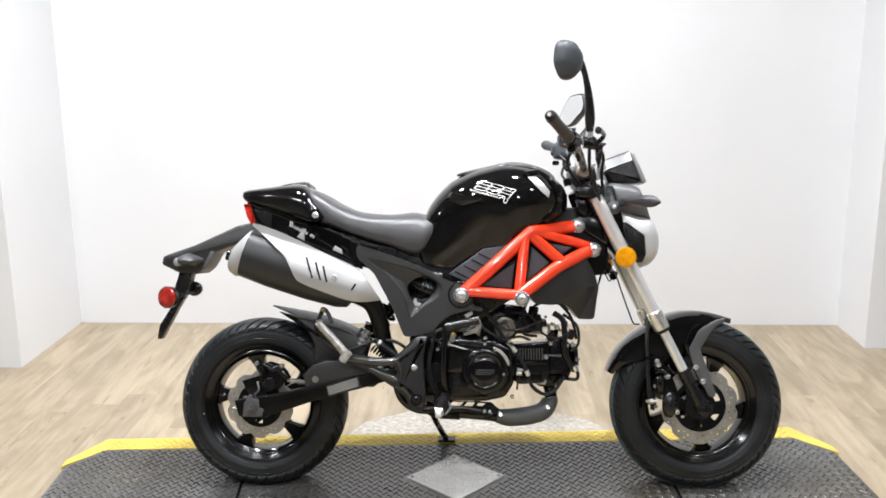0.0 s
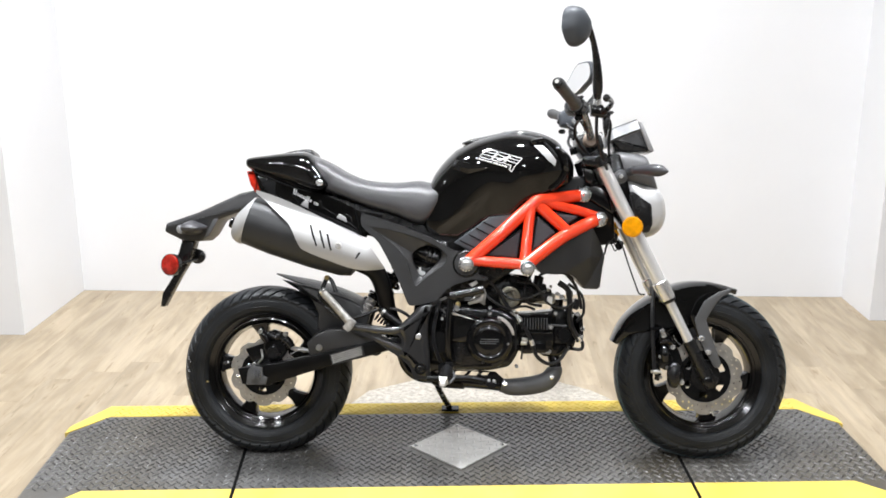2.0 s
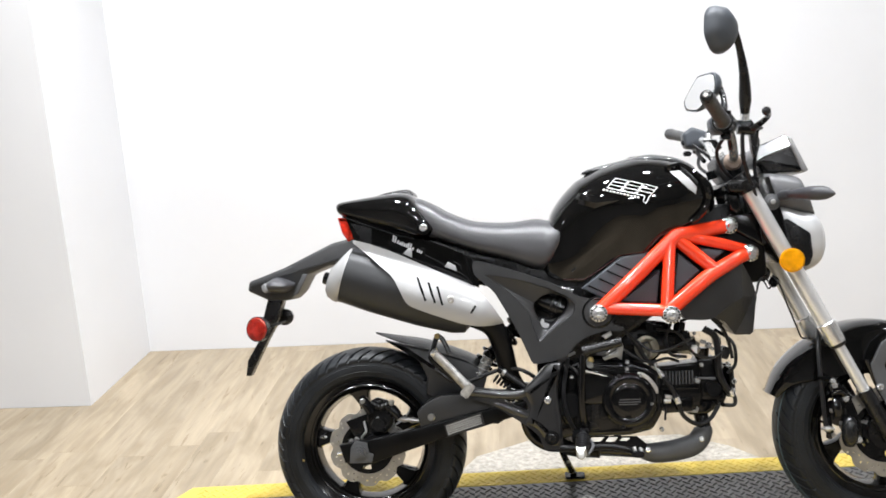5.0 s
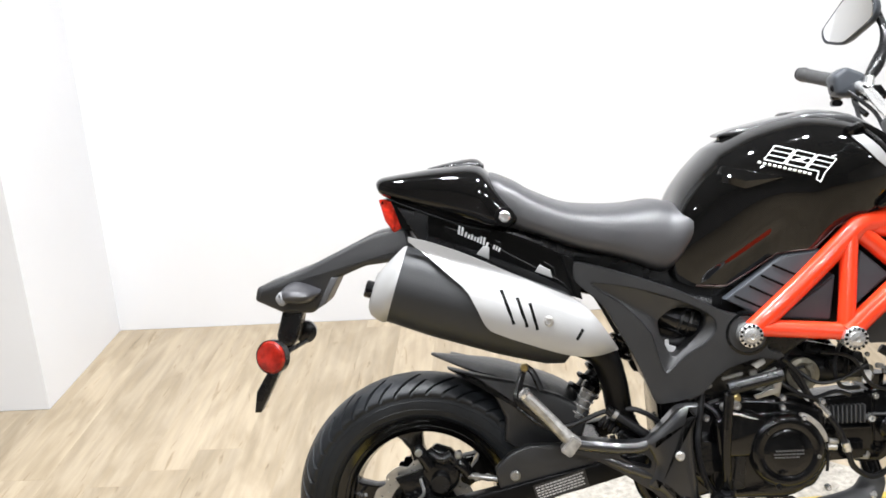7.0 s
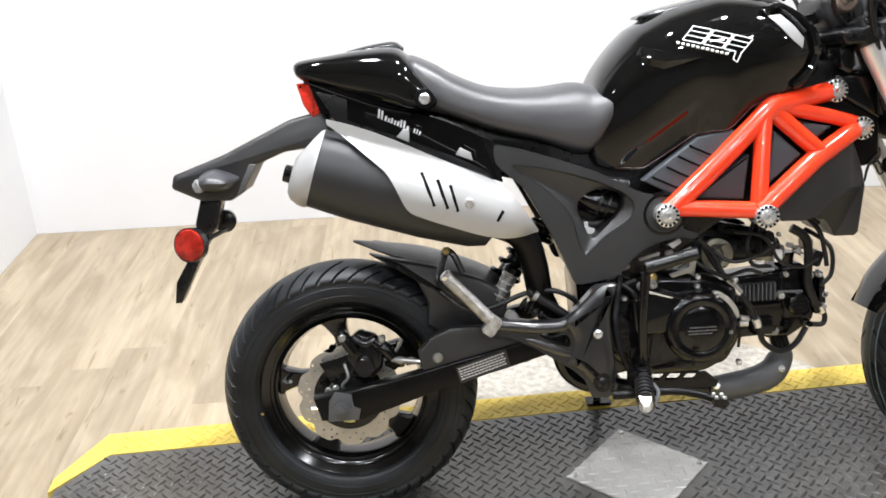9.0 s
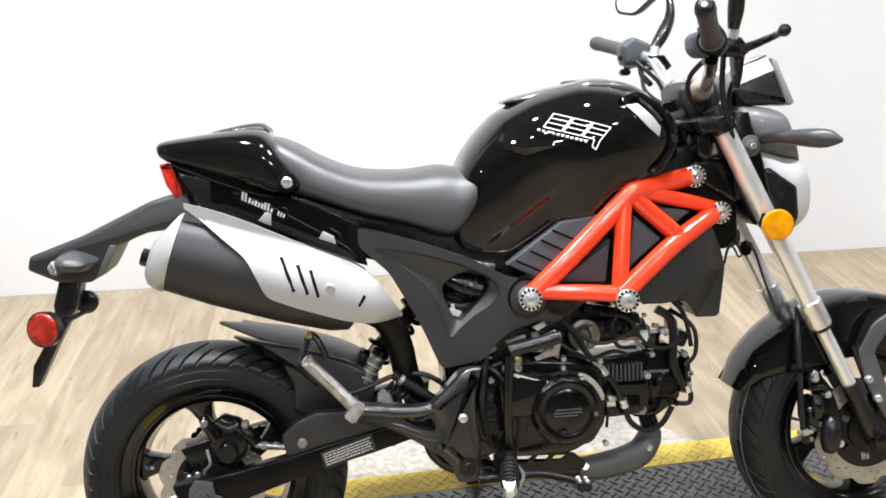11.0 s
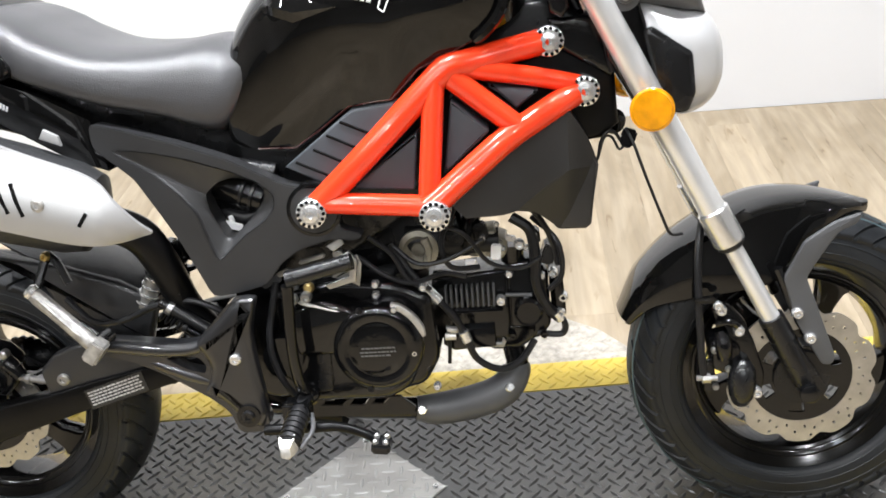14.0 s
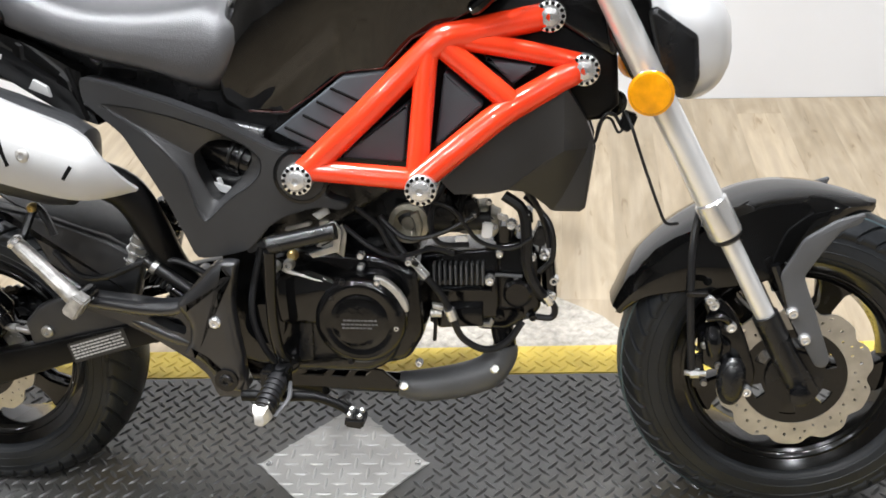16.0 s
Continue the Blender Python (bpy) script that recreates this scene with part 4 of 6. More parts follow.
part("cylinder", pod([(0.195, 0.402), (0.31, 0.412), (0.31, 0.300), (0.205, 0.298)], -0.05, 0.034, 0.006), CASE, engine)
for i in range(10):
    u = 0.214 + i * 0.0080
    # Black fins given a lighter grey that stands for the glints along them.
    part("cooling_fin", pod([(u, 0.392), (u + 0.0030, 0.3925), (u + 0.0030, 0.360), (u, 0.3595)], -0.050, 0.050, 0.0014, 2), PIPEGREY, engine)
part("cylinder_rib", pod([(0.208, 0.352), (0.300, 0.352), (0.300, 0.346), (0.208, 0.346)], -0.05, 0.044, 0.002, 2), CASE, engine)
part("cylinder_foot", pod([(0.206, 0.322), (0.286, 0.324), (0.286, 0.292), (0.222, 0.288), (0.206, 0.298)], -0.05, 0.046, 0.004, 2), CASE, engine)
head = part("cylinder_head", pod([(0.303, 0.418), (0.345, 0.424), (0.37, 0.405), (0.372, 0.315), (0.355, 0.295), (0.303, 0.29)], -0.060, 0.030, 0.010, corner=0.008), CASE, engine, "black cylinder head")
part("rocker_cover", pod([(0.243, 0.322), (0.258, 0.296), (0.280, 0.279), (0.322, 0.279), (0.350, 0.297), (0.352, 0.322)], -0.045, 0.032, 0.010, corner=0.006), CASE, head)
part("cover_clip", pod([(0.268, 0.298), (0.273, 0.288), (0.297, 0.286), (0.302, 0.296), (0.297, 0.302), (0.294, 0.293), (0.276, 0.294), (0.273, 0.302)], 0.030, 0.036, 0.001), ALLOY, head)
part("head_bolt_long", tube([V(0.305, 0.036, 0.372), V(0.345, 0.036, 0.370)], 0.003, 8), PIPEGREY, head)
part("head_cap", pod([(0.37, 0.405), (0.392, 0.395), (0.396, 0.33), (0.375, 0.318)], -0.05, 0.03, 0.008, corner=0.006), CASE, head)
for u, w in ((0.312, 0.405), (0.36, 0.40), (0.312, 0.305), (0.36, 0.305), (0.336, 0.362)):
    part("bolt", bolt(V(u, 0.036, w), r=0.006, h=0.006), CASE if w < 0.36 else CHROME, head)
part("inspection_cap", lathe([(0, 0.022), (0.01, 0.022), (0.014, 0.017), (0.014, 0.0)], V(0.338, 0.034, 0.345), OUT, 24), CASE, head)
part("oil_union", tube([V(0.212, 0.07, 0.323), V(0.228, 0.07, 0.323)], 0.006, 10), PEGTIP, engine)
for u, w in ((0.122, 0.427), (0.19, 0.418), (0.121, 0.410), (0.027, 0.432), (-0.026, 0.423), (-0.012, 0.395), (0.198, 0.262), (0.04, 0.262)):
    part("case_bolt", bolt(V(u, 0.108, w), r=0.0058, h=0.009), CHROME, engine)
part("drain_plug", lathe([(0, 0.012), (0.008, 0.012), (0.012, 0.009)], V(0.10, 0.02, 0.244), (0, 0, -1), 12), CASE, engine)
kick = part("kick_starter", tube([V(0.012, 0.14, 0.276), V(0.008, 0.165, 0.30), V(0.006, 0.175, 0.36), V(0.012, 0.178, 0.455)], [0.011, 0.009, 0.008, 0.009]), CASE, bike, "black kick-start lever folded in")
part("pedal", tube([V(0.012, 0.176, 0.463), V(0.055, 0.174, 0.472), V(0.104, 0.172, 0.483)], [0.0125, 0.0115, 0.0115], 14), SATIN, kick, "dark grey kick-start pedal")
part("spring_clip", pod([(0.075, 0.482), (0.098, 0.492), (0.108, 0.478), (0.103, 0.448), (0.065, 0.438), (0.06, 0.444), (0.094, 0.456), (0.095, 0.474)], 0.150, 0.156, 0.001), ALLOY, kick)
for k, (p, sz, a) in enumerate((((-0.010, 0.105, 0.450), (0.022, 0.012, 0.007), 24), ((-0.030, 0.105, 0.438), (0.03, 0.012, 0.012), 20), ((0.035, 0.11, 0.470), (0.040, 0.010, 0.006), 14), ((0.068, 0.115, 0.450), (0.036, 0.006, 0.012), -6), ((0.072, 0.105, 0.474), (0.014, 0.012, 0.010), 8), ((0.0, 0.11, 0.425), (0.022, 0.008, 0.005), 18))):
    part("bracket", box(V(*p), sz, (0, -a, 0), 0.002), PIPEGREY if k % 2 else ALLOY, kick)
part("hub", lathe([(0, 0.016), (0.02, 0.016), (0.024, 0.01)], V(0.012, 0.128, 0.272), OUT, 20), CASE, kick)
part("guide_plate", pod([(0.068, 0.452), (0.106, 0.484), (0.112, 0.470), (0.106, 0.436), (0.090, 0.446)], 0.142, 0.146, 0.001, 1), ALLOY, kick, "bare alloy guide plate")
for a, b in (((0.076, 0.453), (0.104, 0.466)), ((0.080, 0.449), (0.104, 0.456))):
    part("slot", tube([V(a[0], 0.146, a[1]), V(b[0], 0.146, b[1])], 0.0012, 6), HOLE, kick)
part("alloy_tab", pod([(0.062, 0.494), (0.084, 0.506), (0.088, 0.496), (0.072, 0.486)], 0.130, 0.134, 0.001, 1), PEGTIP, kick)
part("banjo", lathe([(0, 0.008), (0.006, 0.008), (0.010, 0.005)], V(0.033, 0.140, 0.438), OUT, 12), GOLD, kick, "zinc-yellow banjo bolt")
# Added black block that supplies the darkness above the engine.
part("dark_gap_filler", pod([(0.00, 0.43), (0.04, 0.50), (0.14, 0.52), (0.24, 0.51), (0.255, 0.47), (0.20, 0.415), (0.05, 0.42)], -0.06, 0.022, 0.010, corner=0.01), SATIN, engine)
carb = part("carburettor", pod([(0.276, 0.474), (0.296, 0.476), (0.300, 0.464), (0.312, 0.460), (0.312, 0.440), (0.304, 0.428), (0.284, 0.430), (0.278, 0.45)], -0.02, 0.035, 0.006, corner=0.004), CREAM, bike, "yellowed cast alloy carburettor")
part("body", pod([(0.250, 0.476), (0.280, 0.474), (0.288, 0.450), (0.284, 0.432), (0.254, 0.434), (0.248, 0.452)], -0.01, 0.036, 0.006, corner=0.004), CREAM, carb)
part("white_block", box(V(0.295, 0.040, 0.443), (0.015, 0.010, 0.024), (0, 6, 0), 0.002), WHITE, carb, "white plastic connector")
part("white_block", box(V(0.257, 0.040, 0.428), (0.018, 0.010, 0.012), (0, -8, 0), 0.002), WHITE, carb)
part("flange", pod([(0.183, 0.468), (0.196, 0.474), (0.202, 0.452), (0.196, 0.426), (0.182, 0.428), (0.190, 0.450)], 0.02, 0.05, 0.003, corner=0.003), CREAM, carb)
part("float_bowl", tube([V(0.318, 0.01, 0.445), V(0.318, 0.01, 0.418)], [0.020, 0.017], 20), CASE, carb)
part("throttle_top", tube([V(0.265, 0.03, 0.512), V(0.258, 0.035, 0.475), V(0.255, 0.035, 0.450)], 0.014, 14), CASE, carb)
part("choke_lever", box(V(0.318, 0.04, 0.462), (0.016, 0.006, 0.010), (0, 15, 0), 0.002), CHROME, carb)
part("air_pipe", lathe([(0, 0.030), (0.012, 0.030), (0.014, 0.022), (0.008, 0.018), (0.006, 0.012), (0.011, 0.010), (0.011, 0.003)], V(0.180, 0.03, 0.452), OUT, 28), CREAM, carb)
part("intake", tube([V(0.30, 0.02, 0.455), V(0.24, 0.02, 0.455), V(0.16, 0.01, 0.46)], [0.02, 0.022, 0.028], 16), HOSE, carb)
HOSES = {
    "breather_hose": ([(0.145, 0.075, 0.475), (0.165, 0.08, 0.440), (0.185, 0.082, 0.412), (0.208, 0.082, 0.386), (0.232, 0.080, 0.352), (0.245, 0.077, 0.318), (0.258, 0.072, 0.285), (0.290, 0.065, 0.264), (0.322, 0.060, 0.274), (0.345, 0.055, 0.305)], 0.0055),
    "vacuum_hose": ([(0.320, 0.04, 0.495), (0.346, 0.045, 0.475), (0.352, 0.045, 0.435), (0.352, 0.042, 0.391), (0.366, 0.038, 0.352), (0.382, 0.030, 0.330)], 0.0085),
    "oil_hose": ([(0.380, 0.030, 0.338), (0.392, 0.028, 0.318), (0.388, 0.028, 0.302), (0.368, 0.028, 0.302), (0.350, 0.028, 0.306)], 0.0052),
    "throttle_cable": ([(0.265, 0.04, 0.515), (0.30, 0.07, 0.53), (0.34, 0.07, 0.52), (0.36, 0.07, 0.505)], 0.004),
    "fuel_hose": ([(0.15, 0.09, 0.475), (0.185, 0.10, 0.45), (0.23, 0.10, 0.455), (0.28, 0.08, 0.475)], 0.0036),
    "spark_lead": ([(0.35, 0.03, 0.49), (0.385, 0.06, 0.46), (0.39, 0.06, 0.41), (0.37, 0.06, 0.385)], 0.0042),
    "wiring": ([(0.12, 0.12, 0.5), (0.15, 0.11, 0.47), (0.17, 0.11, 0.43), (0.20, 0.10, 0.41)], 0.004),
    "clutch_cable": ([(-0.02, 0.12, 0.44), (-0.035, 0.14, 0.36), (-0.025, 0.14, 0.30), (0.0, 0.13, 0.25)], 0.005),
    "drain_tube": ([(0.217, 0.06, 0.315), (0.216, 0.06, 0.295), (0.214, 0.06, 0.275)], 0.003),
}
for k, (pts, r) in HOSES.items():
    part(k, tube([V(*p) for p in pts], r, 8), HOSE, engine)
for p, q in (((0.184, 0.083, 0.413), (0.209, 0.083, 0.385)), ((0.240, 0.080, 0.334), (0.245, 0.078, 0.318)), ((0.378, 0.034, 0.340), (0.386, 0.030, 0.326))):
    part("hose_clip", tube([V(*p), V(*q)], 0.0082, 12), CHROME, engine)
for p in ((0.377, 0.028, 0.402), (0.391, 0.020, 0.360), (0.386, 0.026, 0.337), (0.298, 0.044, 0.368), (0.330, 0.040, 0.453), (0.01, 0.15, 0.425), (0.03, 0.15, 0.428)):
    part("nut", bolt(V(*p), r=0.008, h=0.012), ALLOY if p[0] < 0.05 else CHROME, engine)

for k, (u, v, w, x, y, z) in enumerate(((0.275, 0.045, 0.478, 0.020, 0.02, 0.026), (0.352, 0.03, 0.462, 0.018, 0.03, 0.022), (0.235, 0.04, 0.470, 0.03, 0.03, 0.02), (0.208, 0.03, 0.50, 0.06, 0.05, 0.02), (0.372, 0.02, 0.432, 0.02, 0.04, 0.03))):
    part("bracket", box(V(u, v, w), (x, y, z), (0, 8 * k - 12, 0), 0.003), CASE if k % 2 else SATIN, carb)
for p in ((0.298, 0.036, 0.483), (0.34, 0.036, 0.444), (0.305, 0.036, 0.446), (0.277, 0.057, 0.470), (0.352, 0.046, 0.468)):
    part("screw", bolt(V(*p), r=0.0045, h=0.004), CHROME, carb)
for pts, r in (([(0.20, 0.08, 0.50), (0.25, 0.09, 0.49), (0.285, 0.08, 0.44), (0.33, 0.07, 0.425), (0.36, 0.07, 0.44)], 0.0034), ([(0.10, 0.11, 0.47), (0.14, 0.115, 0.44), (0.175, 0.11, 0.425), (0.22, 0.09, 0.43), (0.25, 0.08, 0.42)], 0.0038),
               ([(0.24, 0.07, 0.52), (0.22, 0.09, 0.48), (0.23, 0.09, 0.44), (0.27, 0.07, 0.43)], 0.004), ([(0.34, 0.05, 0.52), (0.365, 0.06, 0.49), (0.38, 0.05, 0.45), (0.385, 0.05, 0.42)], 0.0045), ([(-0.03, 0.11, 0.43), (0.0, 0.13, 0.41), (0.01, 0.13, 0.37), (-0.01, 0.13, 0.31)], 0.0045)):
    part("hose", tube([V(*p) for p in pts], r, 8), HOSE, carb)

# trellis frame and its covers
NA, NB, NC, ND = (0.055, 0.150, 0.551), (0.223, 0.168, 0.542), (0.386, 0.060, 0.746), (0.431, 0.068, 0.677)
NE, NF = (0.254, 0.128, 0.728), (0.326, 0.127, 0.630)
for s in (1, -1):
    T = lambda p: V(p[0], s * p[1], p[2])
    tr = part("trellis_frame", tube([T(NA), T((0.15, 0.146, 0.636)), T((0.235, 0.134, 0.715)), T(NE), T((0.275, 0.118, 0.7305)), T((0.32, 0.093, 0.737)), T(NC)], 0.0182, 16, 5), RED, bike, "orange-red painted tubular trellis frame")
    part("lower_tube", tube([T((0.062, 0.151, 0.5622)), T((0.225, 0.164, 0.5505))], 0.0150, 16), RED, tr)
    part("lower_tube", tube([T((0.214, 0.168, 0.548)), T((0.2415, 0.158, 0.5685)), T((0.285, 0.143, 0.601)), T(NF), T((0.362, 0.109, 0.648)), T((0.400, 0.090, 0.667)), T(ND)], [0.0182, 0.0182, 0.0182, 0.0182, 0.0178, 0.0175, 0.0165], 16, 5), RED, tr)
    part("strut", tube([T((0.2145, 0.162, 0.548)), T((0.2320, 0.138, 0.710))], 0.0150, 14), RED, tr)
    part("strut", tube([T((0.246, 0.130, 0.722)), T((0.342, 0.120, 0.638))], 0.0160, 14), RED, tr)
    part("strut", tube([T((0.272, 0.120, 0.724)), T((0.337, 0.100, 0.709)), T((0.378, 0.088, 0.699)), T((0.428, 0.070, 0.684))], 0.0135, 14), RED, tr)
    for p in (NA, NB, NC, ND):
        b = part("frame_bolt", lathe([(-0.03, 0.02), (0.012, 0.021), (0.017, 0.0205), (0.019, 0.017), (0.0185, 0.0125), (0.024, 0.0115), (0.025, 0.005), (0.02, 0.004)], T(p), V(0, s, 0), 24), CHROME, tr, "polished knurled frame bolt")
        if s > 0:
            for i in range(14):
                a = 2 * math.pi * i / 14
                part("notch", lathe([(0.0, 0.0027), (0.0036, 0.0027), (0.0039, 0.001)], T((p[0] + 0.0172 * math.cos(a), p[1] + 0.0155, p[2] + 0.0172 * math.sin(a))), V(0, s, 0), 6), HOLE, b)
    # Added black plate that gives the gaps round the panels their shadow.
    part("backing", pod([(0.085, 0.565), (0.225, 0.552), (0.335, 0.64), (0.345, 0.665), (0.26, 0.71), (0.225, 0.69)], s * 0.06, s * 0.090, 0.006), FRAMEBLACK, tr)
    ins = pod([(0.106, 0.5755), (0.196, 0.5685), (0.2055, 0.648)], s * 0.085, s * 0.143, 0.004, corner=0.005)
    part("infill_panel", ins, GREYPLASTIC, tr, "dark grey plastic infill panel")
    part("infill_panel", pod([(0.236, 0.585), (0.252, 0.686), (0.302, 0.6405)], s * 0.080, s * 0.132, 0.004, corner=0.005), GREYPLASTIC, tr, "dark grey plastic infill panel")
    part("infill_panel", pod([(0.300, 0.699), (0.370, 0.6845), (0.338, 0.662)], s * 0.06, s * 0.098, 0.004, corner=0.004), GREYPLASTIC, tr, "dark grey plastic infill panel")
    SC = [(-0.240, 0.690), (-0.194, 0.678), (-0.128, 0.656), (-0.057, 0.629), (-0.014, 0.606), (0.020, 0.588), (0.080, 0.577), (0.095, 0.555), (0.085, 0.522), (0.12, 0.512), (0.108, 0.503), (0.074, 0.508), (0.026, 0.494), (0.0, 0.477), (-0.025, 0.446), (-0.068, 0.436), (-0.105, 0.432), (-0.119, 0.467), (-0.137, 0.511), (-0.162, 0.559), (-0.190, 0.610), (-0.240, 0.656)]
    BAND = rounded([(-0.214, 0.652), (-0.165, 0.645), (-0.111, 0.632), (-0.058, 0.613), (-0.018, 0.594), (0.002, 0.575), (0.0, 0.555), (-0.017, 0.538), (-0.046, 0.521), (-0.074, 0.496), (-0.087, 0.485), (-0.095, 0.503), (-0.101, 0.527), (-0.109, 0.556), (-0.130, 0.585), (-0.160, 0.614), (-0.193, 0.635)], 0.008, 2)
    HO = rounded([(-0.097, 0.580), (-0.077, 0.596), (-0.055, 0.601), (-0.030, 0.595), (-0.014, 0.585), (-0.015, 0.568), (-0.030, 0.549), (-0.049, 0.531), (-0.068, 0.514), (-0.076, 0.515), (-0.087, 0.540), (-0.095, 0.559)], 0.006, 2)
    sc = part("side_cover", holed(rounded(SC, 0.010, 2), [BAND], s * 0.118, s * 0.146, 0.0055), PLASTIC, bike, "matt black grained plastic frame side cover")
    rim = resample(BAND, 96)
    mouth = [towards((-0.058, 0.556), q, HO) for q in rim]
    bm = bmesh.new()
    skin(bm, [[V(q.x, s * 0.1455, q.y) for q in rim], [V(q.lerp(m, 0.10).x, s * 0.1425, q.lerp(m, 0.10).y) for q, m in zip(rim, mouth)], [V(q.lerp(m, 0.85).x, s * 0.137, q.lerp(m, 0.85).y) for q, m in zip(rim, mouth)],
              [V(m.x, s * 0.134, m.y) for m in mouth], [V(m.x, s * 0.100, m.y) for m in mouth]], caps=False)
    part("recess", bm, PLASTIC, sc, angle=30)
    # Shadow in the bolt's round well, coloured in as a black ring.
    for p in (NA,):
        part("bolt_shadow_ring", lathe([(-0.012, 0.039), (0.0012, 0.038), (0.0018, 0.034), (-0.004, 0.028), (-0.004, 0.015)], V(p[0], s * 0.1455, p[2]), V(0, s, 0), 32), CASE, sc, "black ring for the shadow in the round well of the frame bolt")
    if s > 0:
        knob = part("starter_relay", tube([V(-0.100, 0.086, 0.592), V(-0.064, 0.092, 0.576), V(-0.022, 0.098, 0.560)], [0.025, 0.025, 0.024], 24, 3), CASE, sc, "glossy black cylinder behind the opening")
        for x in (-0.050, -0.036):
            part("band", lathe([(-0.003, 0.0245), (-0.002, 0.0265), (0.002, 0.0265), (0.003, 0.0245)], V(x, 0.0945 + (x + 0.05) * 0.14, 0.5715 - (x + 0.05) * 0.4), V(0.92, 0.13, -0.36), 24), SATIN, knob)
        part("bundle", tube([V(-0.105, 0.07, 0.545), V(-0.080, 0.082, 0.535), V(-0.055, 0.085, 0.530), V(-0.03, 0.08, 0.545)], 0.010, 10), HOSE, knob)
        tag = part("tag", box(V(-0.076, 0.102, 0.524), (0.030, 0.004, 0.012), (14, 18, 4), 0.001), WHITE, sc, "crumpled white paper tag")
        for p, d, a in (((-0.091, 0.100, 0.530), (0.014, 0.004, 0.009), -20), ((-0.083, 0.100, 0.514), (0.008, 0.004, 0.013), 24), ((-0.076, 0.101, 0.533), (0.007, 0.004, 0.012), -8)):
            part("fold", box(V(*p), d, (20, a, 8), 0.001), WHITE, tag)
    gp = part("vent_panel", pod([(0.020, 0.610), (0.118, 0.682), (0.185, 0.690), (0.20, 0.66), (0.11, 0.575), (0.085, 0.575)], s * 0.105, s * 0.135, 0.005), GREYPLASTIC, bike, "dark grey plastic panel with slanted grooves")
    if s > 0:
        for a, b in (((0.062, 0.632), (0.125, 0.600)), ((0.082, 0.650), (0.15, 0.616)), ((0.102, 0.667), (0.172, 0.634)), ((0.036, 0.616), (0.10, 0.585))):
            part("groove", tube([V(a[0], 0.1345, a[1]), V(b[0], 0.1345, b[1])], 0.0022, 6), HOLE, gp)
SH = [(0.245, 0.545), (0.335, 0.615), (0.402, 0.657), (0.430, 0.612), (0.446, 0.570), (0.440, 0.522), (0.435, 0.484), (0.427, 0.478), (0.391, 0.479), (0.376, 0.496), (0.358, 0.518), (0.262, 0.526)]


def shroud_side(u, w):
    """Three flats: a slanting main face, a face falling towards the front edge and an undercut below the ridge."""
    main = 0.150 - max(0, u - 0.25) * 0.33
    front = main - max(0, u - 0.405) * 0.55
    ridge = 0.526 + max(0, min(u, 0.405) - 0.33) * 0.627 - max(0, u - 0.405) * 0.10
    return front - max(0, ridge - w) * 0.42


shroud = part("front_shroud", pod(SH, -0.070, 0.070, 0.006), PLASTIC, bike, "faceted matt black plastic lower shroud")
for s in (1, -1):
    face = lambda u, w: s * shroud_side(u, w)
    part("main_face", ruled([(0.245, 0.545), (0.335, 0.617), (0.405, 0.661)], [(0.262, 0.526), (0.33, 0.526), (0.405, 0.573)], face, s * 0.05, 16, 6), PLASTIC, shroud)
    part("front_face", ruled([(0.405, 0.661), (0.434, 0.610), (0.448, 0.570)], [(0.405, 0.573), (0.426, 0.571), (0.448, 0.569)], face, s * 0.03, 8, 4), PLASTIC, shroud)
    part("under_face", ruled([(0.33, 0.526), (0.405, 0.573), (0.448, 0.569)], [(0.358, 0.517), (0.380, 0.492), (0.392, 0.480), (0.427, 0.479), (0.437, 0.486)], face, s * 0.03, 14, 6), PLASTIC, shroud)

part("backbone", pod([(0.15, 0.72), (0.34, 0.80), (0.40, 0.80), (0.450, 0.760), (0.475, 0.69), (0.478, 0.625), (0.455, 0.605), (0.40, 0.60), (0.36, 0.60), (0.20, 0.56)], -0.058, 0.058, 0.01), FRAMEBLACK, hoop)
sub = part("subframe", pod([(-0.545, 0.795), (-0.35, 0.752), (-0.20, 0.705), (-0.05, 0.665), (-0.04, 0.60), (-0.18, 0.615), (-0.28, 0.640), (-0.40, 0.680), (-0.50, 0.715)], -0.085, 0.085, 0.008), SATIN, bike, "black steel seat subframe")
part("rail", tube([V(-0.24, 0.10, 0.655), V(-0.12, 0.105, 0.625), V(0.0, 0.11, 0.60)], 0.012), SATIN, sub)

# tank, seat and tail
TANK = [
    # along the bike: top, height of the widest line, lower edge, half width there, half width at the lower edge, roundness above
    (-0.066, 0.690, 0.668, 0.654, 0.092, 0.088, 3.0), (-0.058, 0.735, 0.676, 0.645, 0.105, 0.098, 3.0), (-0.046, 0.790, 0.700, 0.638, 0.111, 0.101, 2.8), (-0.020, 0.832, 0.740, 0.630, 0.121, 0.104, 2.5),
    (0.015, 0.869, 0.775, 0.6265, 0.131, 0.107, 2.4), (0.034, 0.882, 0.785, 0.6285, 0.137, 0.110, 2.4), (0.075, 0.903, 0.797, 0.655, 0.147, 0.117, 2.4), (0.117, 0.9165, 0.800, 0.684, 0.153, 0.124, 2.4),
    (0.150, 0.9245, 0.800, 0.6865, 0.156, 0.128, 2.4), (0.177, 0.928, 0.800, 0.690, 0.157, 0.130, 2.45), (0.213, 0.926, 0.802, 0.727, 0.155, 0.132, 2.5), (0.250, 0.918, 0.806, 0.742, 0.149, 0.128, 2.6),
